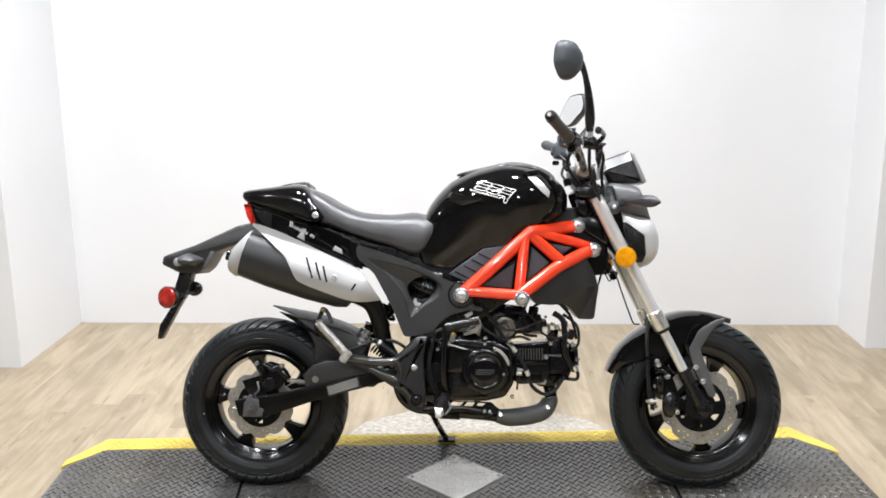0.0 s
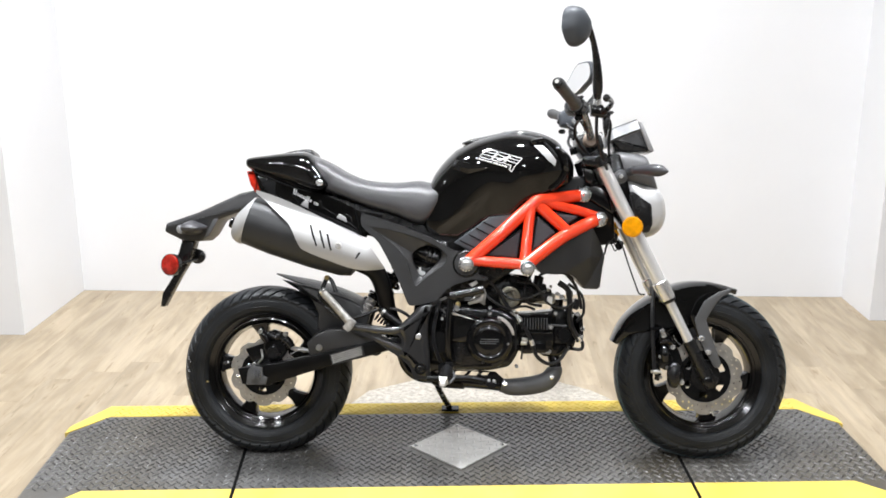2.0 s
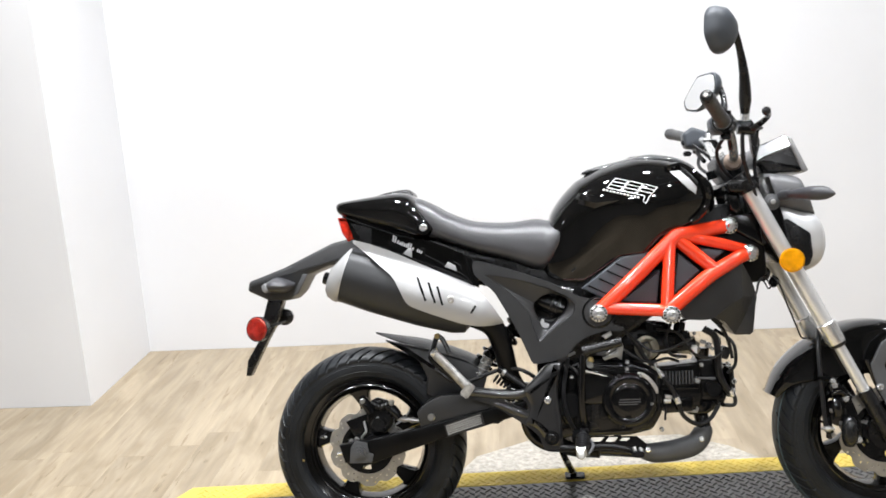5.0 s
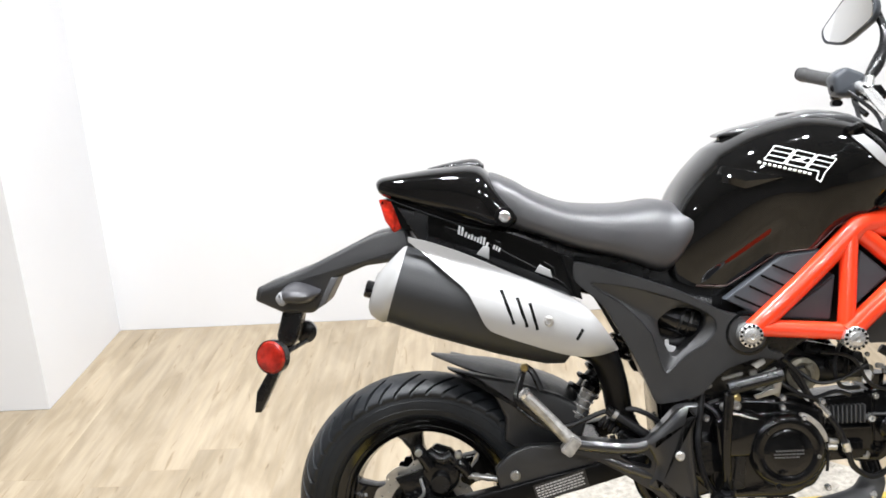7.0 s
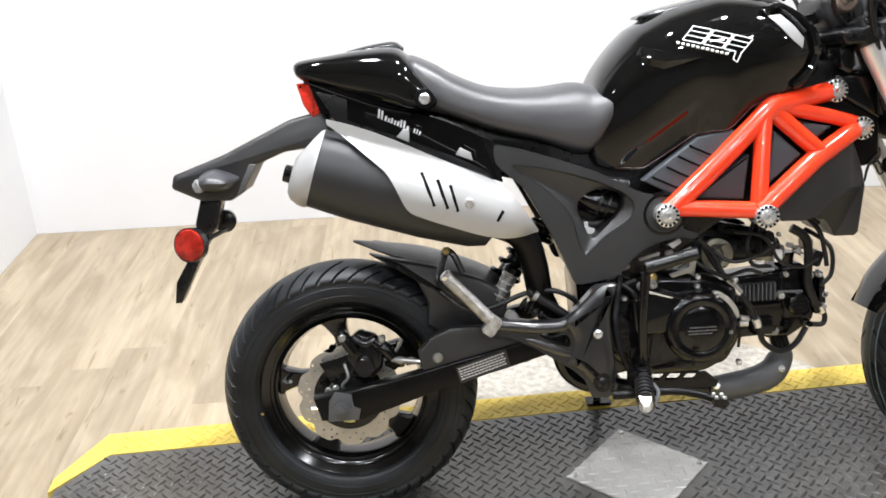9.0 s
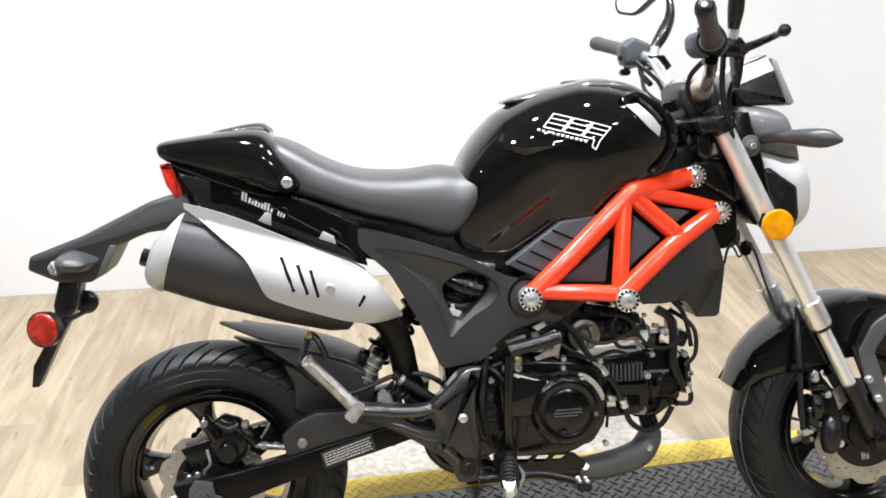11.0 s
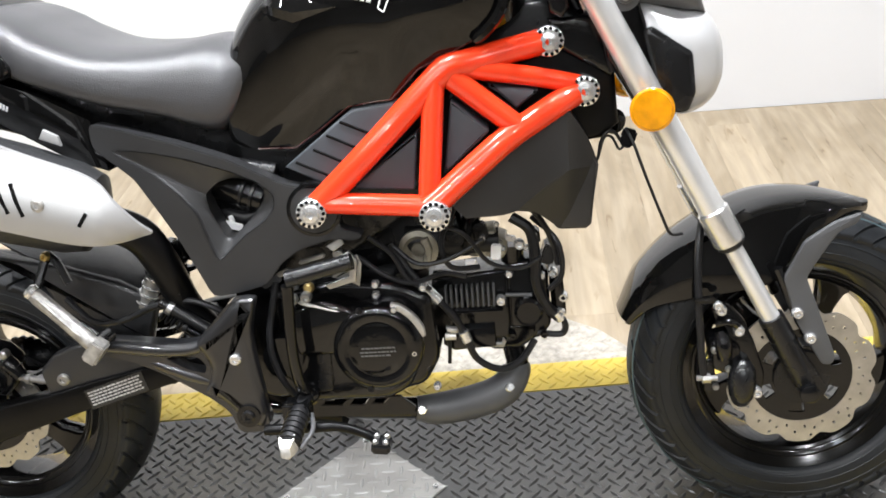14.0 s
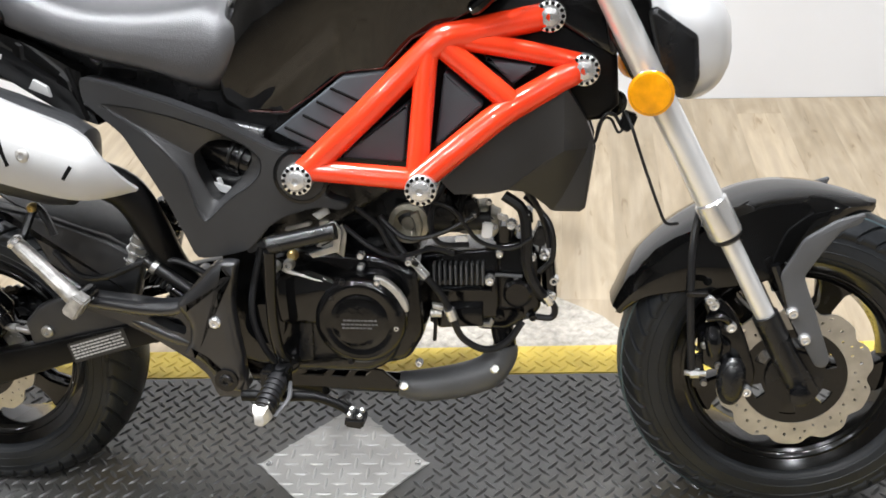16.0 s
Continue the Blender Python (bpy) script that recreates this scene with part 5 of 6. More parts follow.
    (0.285, 0.905, 0.812, 0.757, 0.139, 0.119, 2.6), (0.318, 0.888, 0.820, 0.770, 0.122, 0.106, 2.6), (0.345, 0.865, 0.826, 0.785, 0.098, 0.088, 2.4), (0.358, 0.845, 0.824, 0.800, 0.06, 0.055, 2.2)]
TANK_LINE = spline([Vector(s) for s in TANK], 16)


def ease(x):
    x = min(1.0, max(0.0, x))
    return x * x * (3 - 2 * x)


def tank_dent(u, w):
    """How deep the flank is pressed in: the knee panel below its slanting crease."""
    below = (0.6535 + (u + 0.024) * 0.7194 - w) * 0.81
    return 0.0075 * ease(below / 0.026) * ease((u + 0.040) / 0.05) * ease((0.124 - u) / 0.022)


def tank_half(st, w):
    u, top, wm, bot, hw, hb, et = st
    if w >= wm:
        return hw * (1 - min(1.0, (w - wm) / (top - wm)) ** et) ** (1 / et)
    return hw + (hb - hw) * ((wm - w) / (wm - bot)) ** 1.25


def tank_side(u, w):
    """How far out the tank's flank lies at a place on its side."""
    u = min(max(u, -0.05), 0.352)
    for a, b in zip(TANK_LINE, TANK_LINE[1:]):
        if u <= b[0]:
            st = a.lerp(b, (u - a[0]) / (b[0] - a[0]))
            break
    w = min(max(w, st[3]), st[1] - 0.002)
    return tank_half(st, w) - tank_dent(u, w)


rings = []
for st in TANK_LINE:
    u, top, wm, bot, hw, hb, et = st
    half = [(hb * k, bot + 0.012) for k in (0.0, 0.5, 0.93)]
    half += [(tank_half(st, w) - tank_dent(u, w), w) for w in [bot + (wm - bot) * k / 60 for k in range(61)]]
    for k in range(1, 57):
        a = math.pi / 2 * k / 56
        v, w = hw * math.cos(a) ** (2 / et), wm + (top - wm) * math.sin(a) ** (2 / et)
        half.append((max(0.0, v - (tank_dent(u, w) if v > 0.06 else 0.0)), w))
    rings.append([V(u, v, w) for v, w in half] + [V(u, -v, w) for v, w in reversed(half[1:-1])])
tank = part("fuel_tank", skin(bmesh.new(), rings), GLOSS, bike, "gloss black moulded fuel tank with creased flanks", angle=30)


def on_tank(pts, r, lift=0.001, n=6):
    q = spline([Vector((a, b, 0)) for a, b in pts], n) if len(pts) > 2 else [Vector((*pts[0], 0)).lerp(Vector((*pts[1], 0)), i / 6) for i in range(7)]
    return [V(p.x, tank_side(p.x, p.y) + lift, p.y) for p in q]


# outlined mark on the tank flank, as plain strokes
O, E1, E2 = Vector((0.0905, 0.8485)), Vector((0.0985, -0.0285)), Vector((0.0195, 0.0225))
logo = new("tank_badge")
logo.parent = bike
tagged(logo, "white outlined block badge on the tank flank")


def L2(x, y):
    p = O + E1 * x + E2 * y
    return (p.x, p.y)


SHAPES = []
for x in (0.0, 0.335, 0.67):
    last = x > 0.6
    SHAPES.append([(x, 0.0), (x + (0.20 if last else 0.30), 0.0), *([(x + 0.255, -0.50), (x + 0.345, -0.62), (x + 0.30, 0.0)] if last else []), (x + 0.315, 1.0), (x + 0.015, 1.0)])
for sh in SHAPES:
    bm = bmesh.new()
    for a, b in zip(sh, sh[1:] + sh[:1]):
        tube(on_tank([L2(*a), L2(*b)], 0), 0.0011, 6, 1, bm=bm)
    part("badge_outline", bm, WHITE, logo)
for x in (0.0, 0.335, 0.67):
    for y in (0.35, 0.68):
        part("badge_stroke", tube(on_tank([L2(x + 0.015 * y, y), L2(x + 0.30 + 0.015 * y, y)], 0), 0.0011, 6, 1), WHITE, logo)
for i in range(11):
    x = -0.055 + i * 0.0795
    part("badge_bar", tube(on_tank([L2(x, -0.26), L2(x + 0.05, -0.26)], 0), 0.0023, 6, 1), WHITE, logo, smooth=False)

# tank details
scoop = []
for k in range(25):
    u = 0.015 + 0.103 * k / 24
    up, lo = 0.8415 - (u - 0.024) * 0.262, (0.8155 - (u - 0.015) * 0.35 if u < 0.058 else 0.8005 + (u - 0.058) * 0.27)
    up = lo + (up - lo) * ease((u - 0.008) / 0.018) + 0.0005
    mid, swell = lo + (up - lo) * 0.40, 0.0055 * ease((u - 0.012) / 0.02) * ease((0.121 - u) / 0.05)
    scoop.append([V(u, tank_side(u, w) + d, w) for w, d in ((up, -0.001), (up - (up - mid) * 0.12, 0.0016), (mid, 0.0012 + swell), (lo, 0.0008), (lo, -0.002))])
part("knee_scoop", skin(bmesh.new(), scoop), GLOSS, tank, "wedge-shaped gloss black scoop", angle=25)
part("red_pinstripe", tube([V(u, tank_side(u, w) + 0.0002, w) for u, w in ((-0.022, 0.6325), (0.030, 0.6300), (0.072, 0.6555), (0.114, 0.6845), (0.140, 0.6885), (0.174, 0.6915), (0.197, 0.713), (0.213, 0.7285), (0.249, 0.7425), (0.285, 0.7585))], 0.0012, 8, 1), DARKRED, tank, "thin red edge line")
part("front_insert", ruled([(0.240, 0.881), (0.265, 0.883), (0.286, 0.862), (0.303, 0.840)], [(0.244, 0.876), (0.262, 0.857), (0.280, 0.838), (0.299, 0.823)], lambda u, w: tank_side(u, w) + 0.0035, 0.004, 12, 6, curve=1), SILVER, tank, "silver air-scoop insert")
part("scoop_rim", tube(on_tank([(0.232, 0.887), (0.246, 0.8915), (0.268, 0.895), (0.290, 0.883), (0.316, 0.860), (0.326, 0.838), (0.332, 0.812)], 0, 0.004, 3), [0.006] + [0.0095] * 17 + [0.008], 8, 1), GLOSS, tank, "angular black frame round the air scoop")
part("scoop_rim", tube(on_tank([(0.332, 0.814), (0.322, 0.790), (0.304, 0.770), (0.287, 0.758)], 0, 0.004, 3), [0.008] + [0.0085] * 8 + [0.005], 8, 1), GLOSS, tank)
part("scoop_slat", tube(on_tank([(0.270, 0.889), (0.286, 0.873), (0.304, 0.850)], 0, 0.007, 3), 0.0035, 8, 1), SATIN, tank)
part("top_cover", loft([(0.040, 0.898, 0.893, 0.030, 2.5, 2.5, 0.5), (0.060, 0.906, 0.890, 0.050, 2.5, 2.5, 0.5), (0.10, 0.915, 0.890, 0.062, 2.5, 2.5, 0.5), (0.165, 0.928, 0.90, 0.075, 2.6, 2.5, 0.5), (0.205, 0.934, 0.90, 0.076, 2.6, 2.5, 0.5), (0.262, 0.925, 0.895, 0.070, 2.6, 2.5, 0.5), (0.305, 0.908, 0.87, 0.055, 2.5, 2.5, 0.5), (0.325, 0.893, 0.86, 0.03, 2.5, 2.5, 0.5)], 28, 4), CAPGREY, tank, "glossy tank top cover, greyed for the wall it reflects")
part("filler_cap", lathe([(0, 0.036), (0.006, 0.036), (0.009, 0.03), (0.009, 0)], V(0.19, 0, 0.922), (0, 0, 1), 28), SATIN, tank)

seat = part("seat", loft([
    (-0.392, 0.846, 0.766, 0.085, 3.0, 3.5, 0.5), (-0.372, 0.850, 0.758, 0.124, 3.6, 4.0, 0.42), (-0.335, 0.834, 0.746, 0.140, 3.6, 4.2, 0.36), (-0.300, 0.813, 0.734, 0.144, 3.4, 4.2, 0.34), (-0.235, 0.787, 0.708, 0.142, 3.3, 4.0, 0.34),
    (-0.15, 0.780, 0.682, 0.130, 3.2, 4.0, 0.36), (-0.085, 0.786, 0.655, 0.121, 3.0, 4.0, 0.40), (-0.056, 0.782, 0.664, 0.119, 2.5, 4.0, 0.42), (-0.030, 0.782, 0.702, 0.119, 2.6, 4.0, 0.42), (-0.012, 0.779, 0.730, 0.1185, 2.6, 4.0, 0.45), (-0.008, 0.772, 0.740, 0.108, 2.4, 3.0, 0.5)], 44, 5), VINYL, bike, "black grained vinyl rider seat")

cowl = part("tail_cowl", loft([
    (-0.585, 0.845, 0.828, 0.050, 2.6, 2.2, 0.5), (-0.573, 0.851, 0.814, 0.072, 3.2, 2.4, 0.4), (-0.52, 0.858, 0.794, 0.088, 3.6, 2.8, 0.33), (-0.46, 0.865, 0.776, 0.110, 3.5, 3.0, 0.30),
    (-0.41, 0.868, 0.758, 0.131, 3.2, 3.2, 0.28), (-0.385, 0.858, 0.750, 0.142, 3.0, 3.4, 0.28), (-0.358, 0.826, 0.748, 0.150, 2.5, 3.4, 0.32), (-0.338, 0.792, 0.753, 0.150, 2.5, 3.0, 0.4), (-0.328, 0.776, 0.760, 0.128, 2.3, 2.4, 0.5)], 44, 5), GLOSS, bike, "gloss black single-seat tail cowl")
part("top_pad", loft([(-0.49, 0.864, 0.850, 0.03, 2.4, 2.4, 0.5), (-0.45, 0.872, 0.852, 0.05, 2.6, 2.4, 0.5), (-0.405, 0.877, 0.850, 0.055, 2.6, 2.4, 0.5), (-0.386, 0.866, 0.846, 0.05, 2.4, 2.4, 0.5)], 24, 4), SATIN, cowl)
part("cowl_bolt", bolt(V(-0.354, 0.151, 0.773), r=0.0098, h=0.006), CHROME, cowl)
part("bolt_ring", lathe([(-0.006, 0.0175), (0.001, 0.0170), (0.002, 0.0150), (0.001, 0.009)], V(-0.354, 0.150, 0.773), OUT, 24), HOLE, cowl, "dark ring round the cowl bolt")
part("panel_line", tube([V(-0.565, 0.072, 0.812), V(-0.50, 0.095, 0.786), V(-0.43, 0.118, 0.760), V(-0.38, 0.137, 0.748)], 0.0018, 6, 4), HOLE, cowl)
for s in (1, -1):
    side = lambda u, w, s=s: s * (0.072 + min(1, max(0, (u + 0.55) / 0.30)) * 0.066)
    tp = part("tail_panel", ruled([(-0.558, 0.812), (-0.466, 0.784), (-0.385, 0.754), (-0.316, 0.730), (-0.240, 0.694)], [(-0.540, 0.758), (-0.463, 0.732), (-0.365, 0.684), (-0.29, 0.646), (-0.225, 0.622)], side, s * 0.03, 30, 6), GLOSS, bike, "gloss black tail side panel with pale script")
    if s > 0:
        bm = bmesh.new()
        for i, (a, h) in enumerate(((0.0, 1.5), (0.07, 1.35), (0.15, 0.75), (0.22, 0.6), (0.29, 0.8), (0.36, 0.65), (0.43, 0.75), (0.50, 1.15), (0.57, 1.2), (0.64, 0.6), (0.80, 0.65), (0.86, 0.65), (0.92, 0.6))):
            p = Vector((-0.438, 0.744)).lerp(Vector((-0.362, 0.708)), a)
            d = Vector((0.0036 if i < 10 else 0.0028, -0.0016 if i < 10 else -0.0012))
            up = Vector((0.0028, 0.0112 * h))
            v = side(p.x, 0)
            pod([tuple(p), tuple(p + d), tuple(p + d + up), tuple(p + up)], v - 0.001, v + 0.002, 0.0003, 1, bm=bm)
        part("script_bars", bm, WHITE, tp, "small white script reduced to bars", smooth=False)
        part("seam", tube([V(-0.258, 0.1375, 0.70), V(-0.238, 0.1385, 0.628)], 0.003, 6), HOLE, tp)
part("tail_light", pod([(-0.582, 0.811), (-0.572, 0.772), (-0.556, 0.747), (-0.534, 0.760), (-0.545, 0.808)], -0.058, 0.058, 0.008, corner=0.004), REDLENS, bike, "clear red plastic tail light lens")

# number plate hanger
fend = part("rear_fender", pod([(-0.53, 0.762), (-0.60, 0.747), (-0.725, 0.690), (-0.818, 0.658), (-0.823, 0.634), (-0.77, 0.608), (-0.715, 0.606), (-0.692, 0.626), (-0.668, 0.668), (-0.612, 0.690), (-0.555, 0.695), (-0.52, 0.715)], -0.075, 0.055, 0.010, corner=0.006), PLASTIC, bike, "matt black plastic rear fender")
part("inner_edge", pod([(-0.706, 0.614), (-0.690, 0.623), (-0.664, 0.671), (-0.677, 0.672)], -0.04, 0.0575, 0.002), PIPEGREY, fend)
signal = part("rear_indicator", loft([(-0.773, 0.651, 0.636, 0.045, 2, 2, 0.5), (-0.764, 0.661, 0.627, 0.098, 2.2, 2.2, 0.5), (-0.742, 0.669, 0.623, 0.112, 2.3, 2.3, 0.5), (-0.715, 0.661, 0.627, 0.106, 2.2, 2.2, 0.5), (-0.697, 0.653, 0.640, 0.07, 2, 2, 0.5)], 24, 3), SMOKE, fend, "smoked grey rear indicators")
part("lens_tip", pod([(-0.774, 0.643), (-0.765, 0.655), (-0.755, 0.640), (-0.757, 0.628), (-0.768, 0.630)], 0.055, 0.104, 0.005, corner=0.004), HOODGREY, signal, "pale indicator lens edge")
plate = part("plate_hanger", pod([(-0.775, 0.615), (-0.735, 0.615), (-0.750, 0.558), (-0.760, 0.545), (-0.788, 0.540), (-0.790, 0.565)], -0.012, 0.036, 0.006), SATIN, fend)
part("number_plate_panel", pod([(-0.783, 0.560), (-0.755, 0.556), (-0.785, 0.507), (-0.836, 0.412), (-0.848, 0.412), (-0.842, 0.452), (-0.812, 0.500)], -0.022, 0.012, 0.003), SATIN, plate)
refl = part("side_reflector", lathe([(-0.006, 0.029), (0.006, 0.030), (0.008, 0.028), (0.011, 0.0265), (0.0125, 0.015), (0.013, 0)], V(-0.779, 0.122, 0.541), V(-0.35, 1, 0.05), 32), ORANGELENS, fend, "round red-orange side reflector")
part("rim", lathe([(-0.008, 0.0305), (0.007, 0.0312), (0.007, 0.0295), (-0.008, 0.0285)], V(-0.779, 0.122, 0.541), V(-0.35, 1, 0.05), 32, closed=True), SATIN, refl)
part("stem", tube([V(-0.776, 0.116, 0.540), V(-0.755, 0.08, 0.545), V(-0.735, 0.03, 0.552)], 0.0045, 8), SATIN, refl)
part("far_reflector", lathe([(-0.01, 0.020), (0.008, 0.022), (0.012, 0.014)], V(-0.747, -0.03, 0.560), OUT, 24), SATIN, fend)

# fork and steering
FD = (Vector((0.735, 0.232)) - Vector((0.430, 0.838))).normalized()
at = lambda d: (0.430 + FD.x * d, 0.838 + FD.y * d)
for s in (1, -1):
    f = part("fork_leg", tube([V(at(-0.02)[0], s * 0.09, at(-0.02)[1]), V(at(0.41)[0], s * 0.09, at(0.41)[1])], 0.0190, 24), FORKTUBE, bike, "bright silver upside-down fork leg")
    part("collar", lathe([(0.375, 0.0195), (0.378, 0.0225), (0.425, 0.0232), (0.43, 0.022), (0.43, 0.016)], V(at(0)[0], s * 0.09, at(0)[1]), V(FD.x, 0, FD.y), 28), CHROME, f)
    part("dust_seal", lathe([(0.43, 0.0205), (0.436, 0.0195), (0.44, 0.015)], V(at(0)[0], s * 0.09, at(0)[1]), V(FD.x, 0, FD.y), 28), HOSE, f)
    part("inner_tube", tube([V(at(0.42)[0], s * 0.09, at(0.42)[1]), V(at(0.575)[0], s * 0.09, at(0.575)[1])], 0.0135, 20), FORKTUBE, f)
    low = part("fork_bottom", tube([V(at(0.56)[0], s * 0.09, at(0.56)[1]), V(at(0.60)[0], s * 0.09, at(0.60)[1]), V(at(0.67)[0], s * 0.09, at(0.67)[1]), V(at(0.705)[0], s * 0.09, at(0.705)[1])], [0.0185, 0.0185, 0.0175, 0.014], 18, 3), SATIN, f, "black fork bottom casting")
    part("flat", pod([(at(0.60)[0] + 0.012, at(0.60)[1] + 0.006), (at(0.69)[0] + 0.022, at(0.69)[1] + 0.006), (at(0.70)[0] + 0.006, at(0.70)[1] - 0.006), (at(0.62)[0], at(0.62)[1] - 0.004)], s * 0.085, s * 0.105, 0.004), SATIN, low)
part("axle", lathe([(-0.13, 0.009), (0.112, 0.011), (0.112, 0.014), (0.121, 0.014), (0.123, 0.009)], V(FW[0], 0, FW[1] - 0.006), OUT, 16), CASE, front_wheel)
clamp = part("lower_triple_clamp", pod([(0.385, 0.775), (0.395, 0.735), (0.47, 0.69), (0.49, 0.715), (0.45, 0.775)], -0.066, 0.066, 0.008), CASE, bike, "black steering yoke")
part("upper_clamp", pod([(0.376, 0.846), (0.386, 0.855), (0.446, 0.854), (0.454, 0.836), (0.434, 0.824), (0.384, 0.826)], -0.112, 0.112, 0.006, corner=0.006), SATIN, clamp)
part("ignition_box", pod([(0.382, 0.822), (0.410, 0.822), (0.415, 0.79), (0.405, 0.775), (0.388, 0.785)], 0.03, 0.09, 0.006), CASE, clamp)
for s in (1, -1):
    part("clamp_ring", lathe([(-0.036, 0.008), (-0.034, 0.019), (-0.018, 0.021), (-0.016, 0.0255), (0.012, 0.0255), (0.012, 0.02)], V(at(0)[0], s * 0.09, at(0)[1]), V(FD.x, 0, FD.y), 24), SATIN, clamp)
    part("riser", tube([V(0.415, s * 0.045, 0.86), V(0.402, s * 0.045, 0.905)], [0.018, 0.02], 16), CASE, clamp)
part("head_tube", tube([V(0.388, 0, 0.845), V(0.44, 0, 0.70)], 0.025, 20), CASE, clamp)
part("ignition_lock", lathe([(0, 0.02), (0.02, 0.02), (0.022, 0.014), (0.022, 0)], V(0.375, 0, 0.868), V(-0.3, 0, 1), 20), CASE, clamp)
part("bolt", bolt(V(0.396, 0.106, 0.838), r=0.007, h=0.010), SATIN, clamp)

bar = part("handlebar", tube([V(0.330, -0.389, 1.030), V(0.367, -0.30, 1.004), V(0.392, -0.20, 0.980), V(0.401, -0.13, 0.935), V(0.402, -0.08, 0.912), V(0.404, 0, 0.908), V(0.402, 0.08, 0.908), V(0.392, 0.13, 0.925), V(0.370, 0.20, 0.955), V(0.330, 0.30, 0.983), V(0.284, 0.389, 1.013)], 0.0112, 14), CHROME, bike, "bright steel handlebar")
part("clamp_top", pod([(0.364, 0.908), (0.384, 0.922), (0.436, 0.920), (0.446, 0.885), (0.433, 0.850), (0.388, 0.850), (0.370, 0.876)], -0.062, 0.056, 0.010, corner=0.008), PLASTIC, bar)
for u, v in ((0.372, 0.045), (0.425, 0.045), (0.372, -0.045), (0.425, -0.045)):
    part("clamp_bolt", bolt(V(u + 0.01, v, 0.920), (0, 0, 1), 0.007, 0.008), CHROME, bar)
part("bar_end_pad", lathe([(0, 0.022), (0.012, 0.022), (0.02, 0.016)], V(0.405, 0.050, 0.902), OUT, 20), COPPERY, bar)
for s, a, b, dz in ((1, V(0.284, 0.392, 1.014), V(0.338, 0.280, 0.976), -0.022), (-1, V(0.330, -0.392, 1.030), V(0.375, -0.280, 1.000), 0.0)):
    g = part("grip", tube([a, a.lerp(b, 0.08), a.lerp(b, 0.12), a.lerp(b, 0.9), b], [0.0155, 0.0165, 0.0150, 0.0155, 0.0205], 18, 2), GRIPRUB, bar, "black ribbed rubber grip")
    be = part("bar_end", lathe([(-0.004, 0.0145), (0.006, 0.0145), (0.010, 0.011), (0.011, 0.006), (0.008, 0.005), (0.008, 0)], a, (a - b), 18), SATIN, g, "black bar end weight")
    part("screw", lathe([(0.006, 0.0055), (0.0125, 0.0050), (0.0125, 0.0)], a, (a - b), 10), PEGALLOY, be)
    part("twist_collar", tube([b, b.lerp(V(0.372, s * 0.21, 0.988 + dz), 0.5)], [0.024, 0.023], 18), CASE, bar)
    sw = part("switch_housing", pod([(0.313, 0.984), (0.326, 0.994), (0.367, 0.989), (0.377, 0.968), (0.365, 0.951), (0.326, 0.950), (0.315, 0.962)] if s > 0 else [(0.336, 1.009), (0.362, 1.028), (0.402, 1.012), (0.408, 0.992), (0.392, 0.963), (0.343, 0.970)], s * 0.215, s * 0.268, 0.010, corner=0.008), GREYPLASTIC, bar, "black switch housing")
    part("switch", box(V(0.340, s * 0.235, 0.985 + dz), (0.012, 0.018, 0.014), bevel=0.003), SATIN, sw)
    part("switch", box(V(0.35, s * 0.24, 0.945 if s > 0 else 0.955), (0.022, 0.02, 0.014), bevel=0.003), CASE, sw)
    part("cable_adjuster", tube([V(0.375, s * 0.21, 0.965), V(0.372, s * 0.19, 0.945), V(0.380, s * 0.16, 0.925)], 0.006, 10), SATIN, bar)
    for du, dv, dw in ((-0.018, 0.262, 0.022), (0.012, 0.256, 0.026), (0.022, 0.236, -0.012), (-0.010, 0.270, -0.008), (0.004, 0.272, 0.008)):
        part("button", box(V((0.345 if s > 0 else 0.372) + du, s * dv, (0.972 if s > 0 else 0.994) + dw), (0.011, 0.010, 0.008), (0, 12, 0), 0.002), SATIN if du > 0 else PODBLACK, sw)
    lv = part("lever", tube([V(0.408, s * 0.200, 0.962), V(0.426, s * 0.225, 0.968), V(0.430, s * 0.30, 0.976), V(0.417, s * 0.36, 0.978), V(0.405, s * 0.392, 0.977)], [0.009, 0.0075, 0.006, 0.0062, 0.0085], 12), SATIN, bar, "black control lever")
    part("lever_ball", lathe([(-0.009, 0.004), (-0.006, 0.0080), (0, 0.0098), (0.006, 0.0080), (0.009, 0.003)], V(0.403, s * 0.398, 0.977), OUT, 14), SATIN, lv)
    part("perch", pod([(0.385, 0.985), (0.388, 0.955), (0.420, 0.950), (0.434, 0.962), (0.418, 0.985)], s * 0.175, s * 0.215, 0.008), CASE, bar)
    part("mirror_mount", tube([V(0.403, s * 0.203, 0.978), V(0.405, s * 0.208, 1.004)], [0.0105, 0.0105], 12), CHROME, bar)
res = part("brake_reservoir", pod([(0.426, 0.966), (0.448, 0.966), (0.443, 0.925), (0.436, 0.902), (0.429, 0.925)], 0.130, 0.160, 0.006), SATIN, bike, "black brake fluid reservoir")
part("cap", box(V(0.438, 0.147, 0.969), (0.034, 0.042, 0.007), bevel=0.002), PLASTIC, res)
part("hose", tube([V(0.41, 0.15, 0.958), V(0.412, 0.14, 0.91), V(0.425, 0.12, 0.87), V(0.45, 0.10, 0.80), V(0.47, 0.07, 0.70)], 0.005, 10), HOSE, res)
for pts in ([(0.36, -0.20, 0.975), (0.40, -0.17, 0.93), (0.40, -0.10, 0.88), (0.44, -0.05, 0.84), (0.48, -0.03, 0.80)], [(0.37, 0.22, 0.965), (0.35, 0.15, 0.925), (0.37, 0.10, 0.885), (0.42, 0.06, 0.84), (0.45, 0.05, 0.77)],
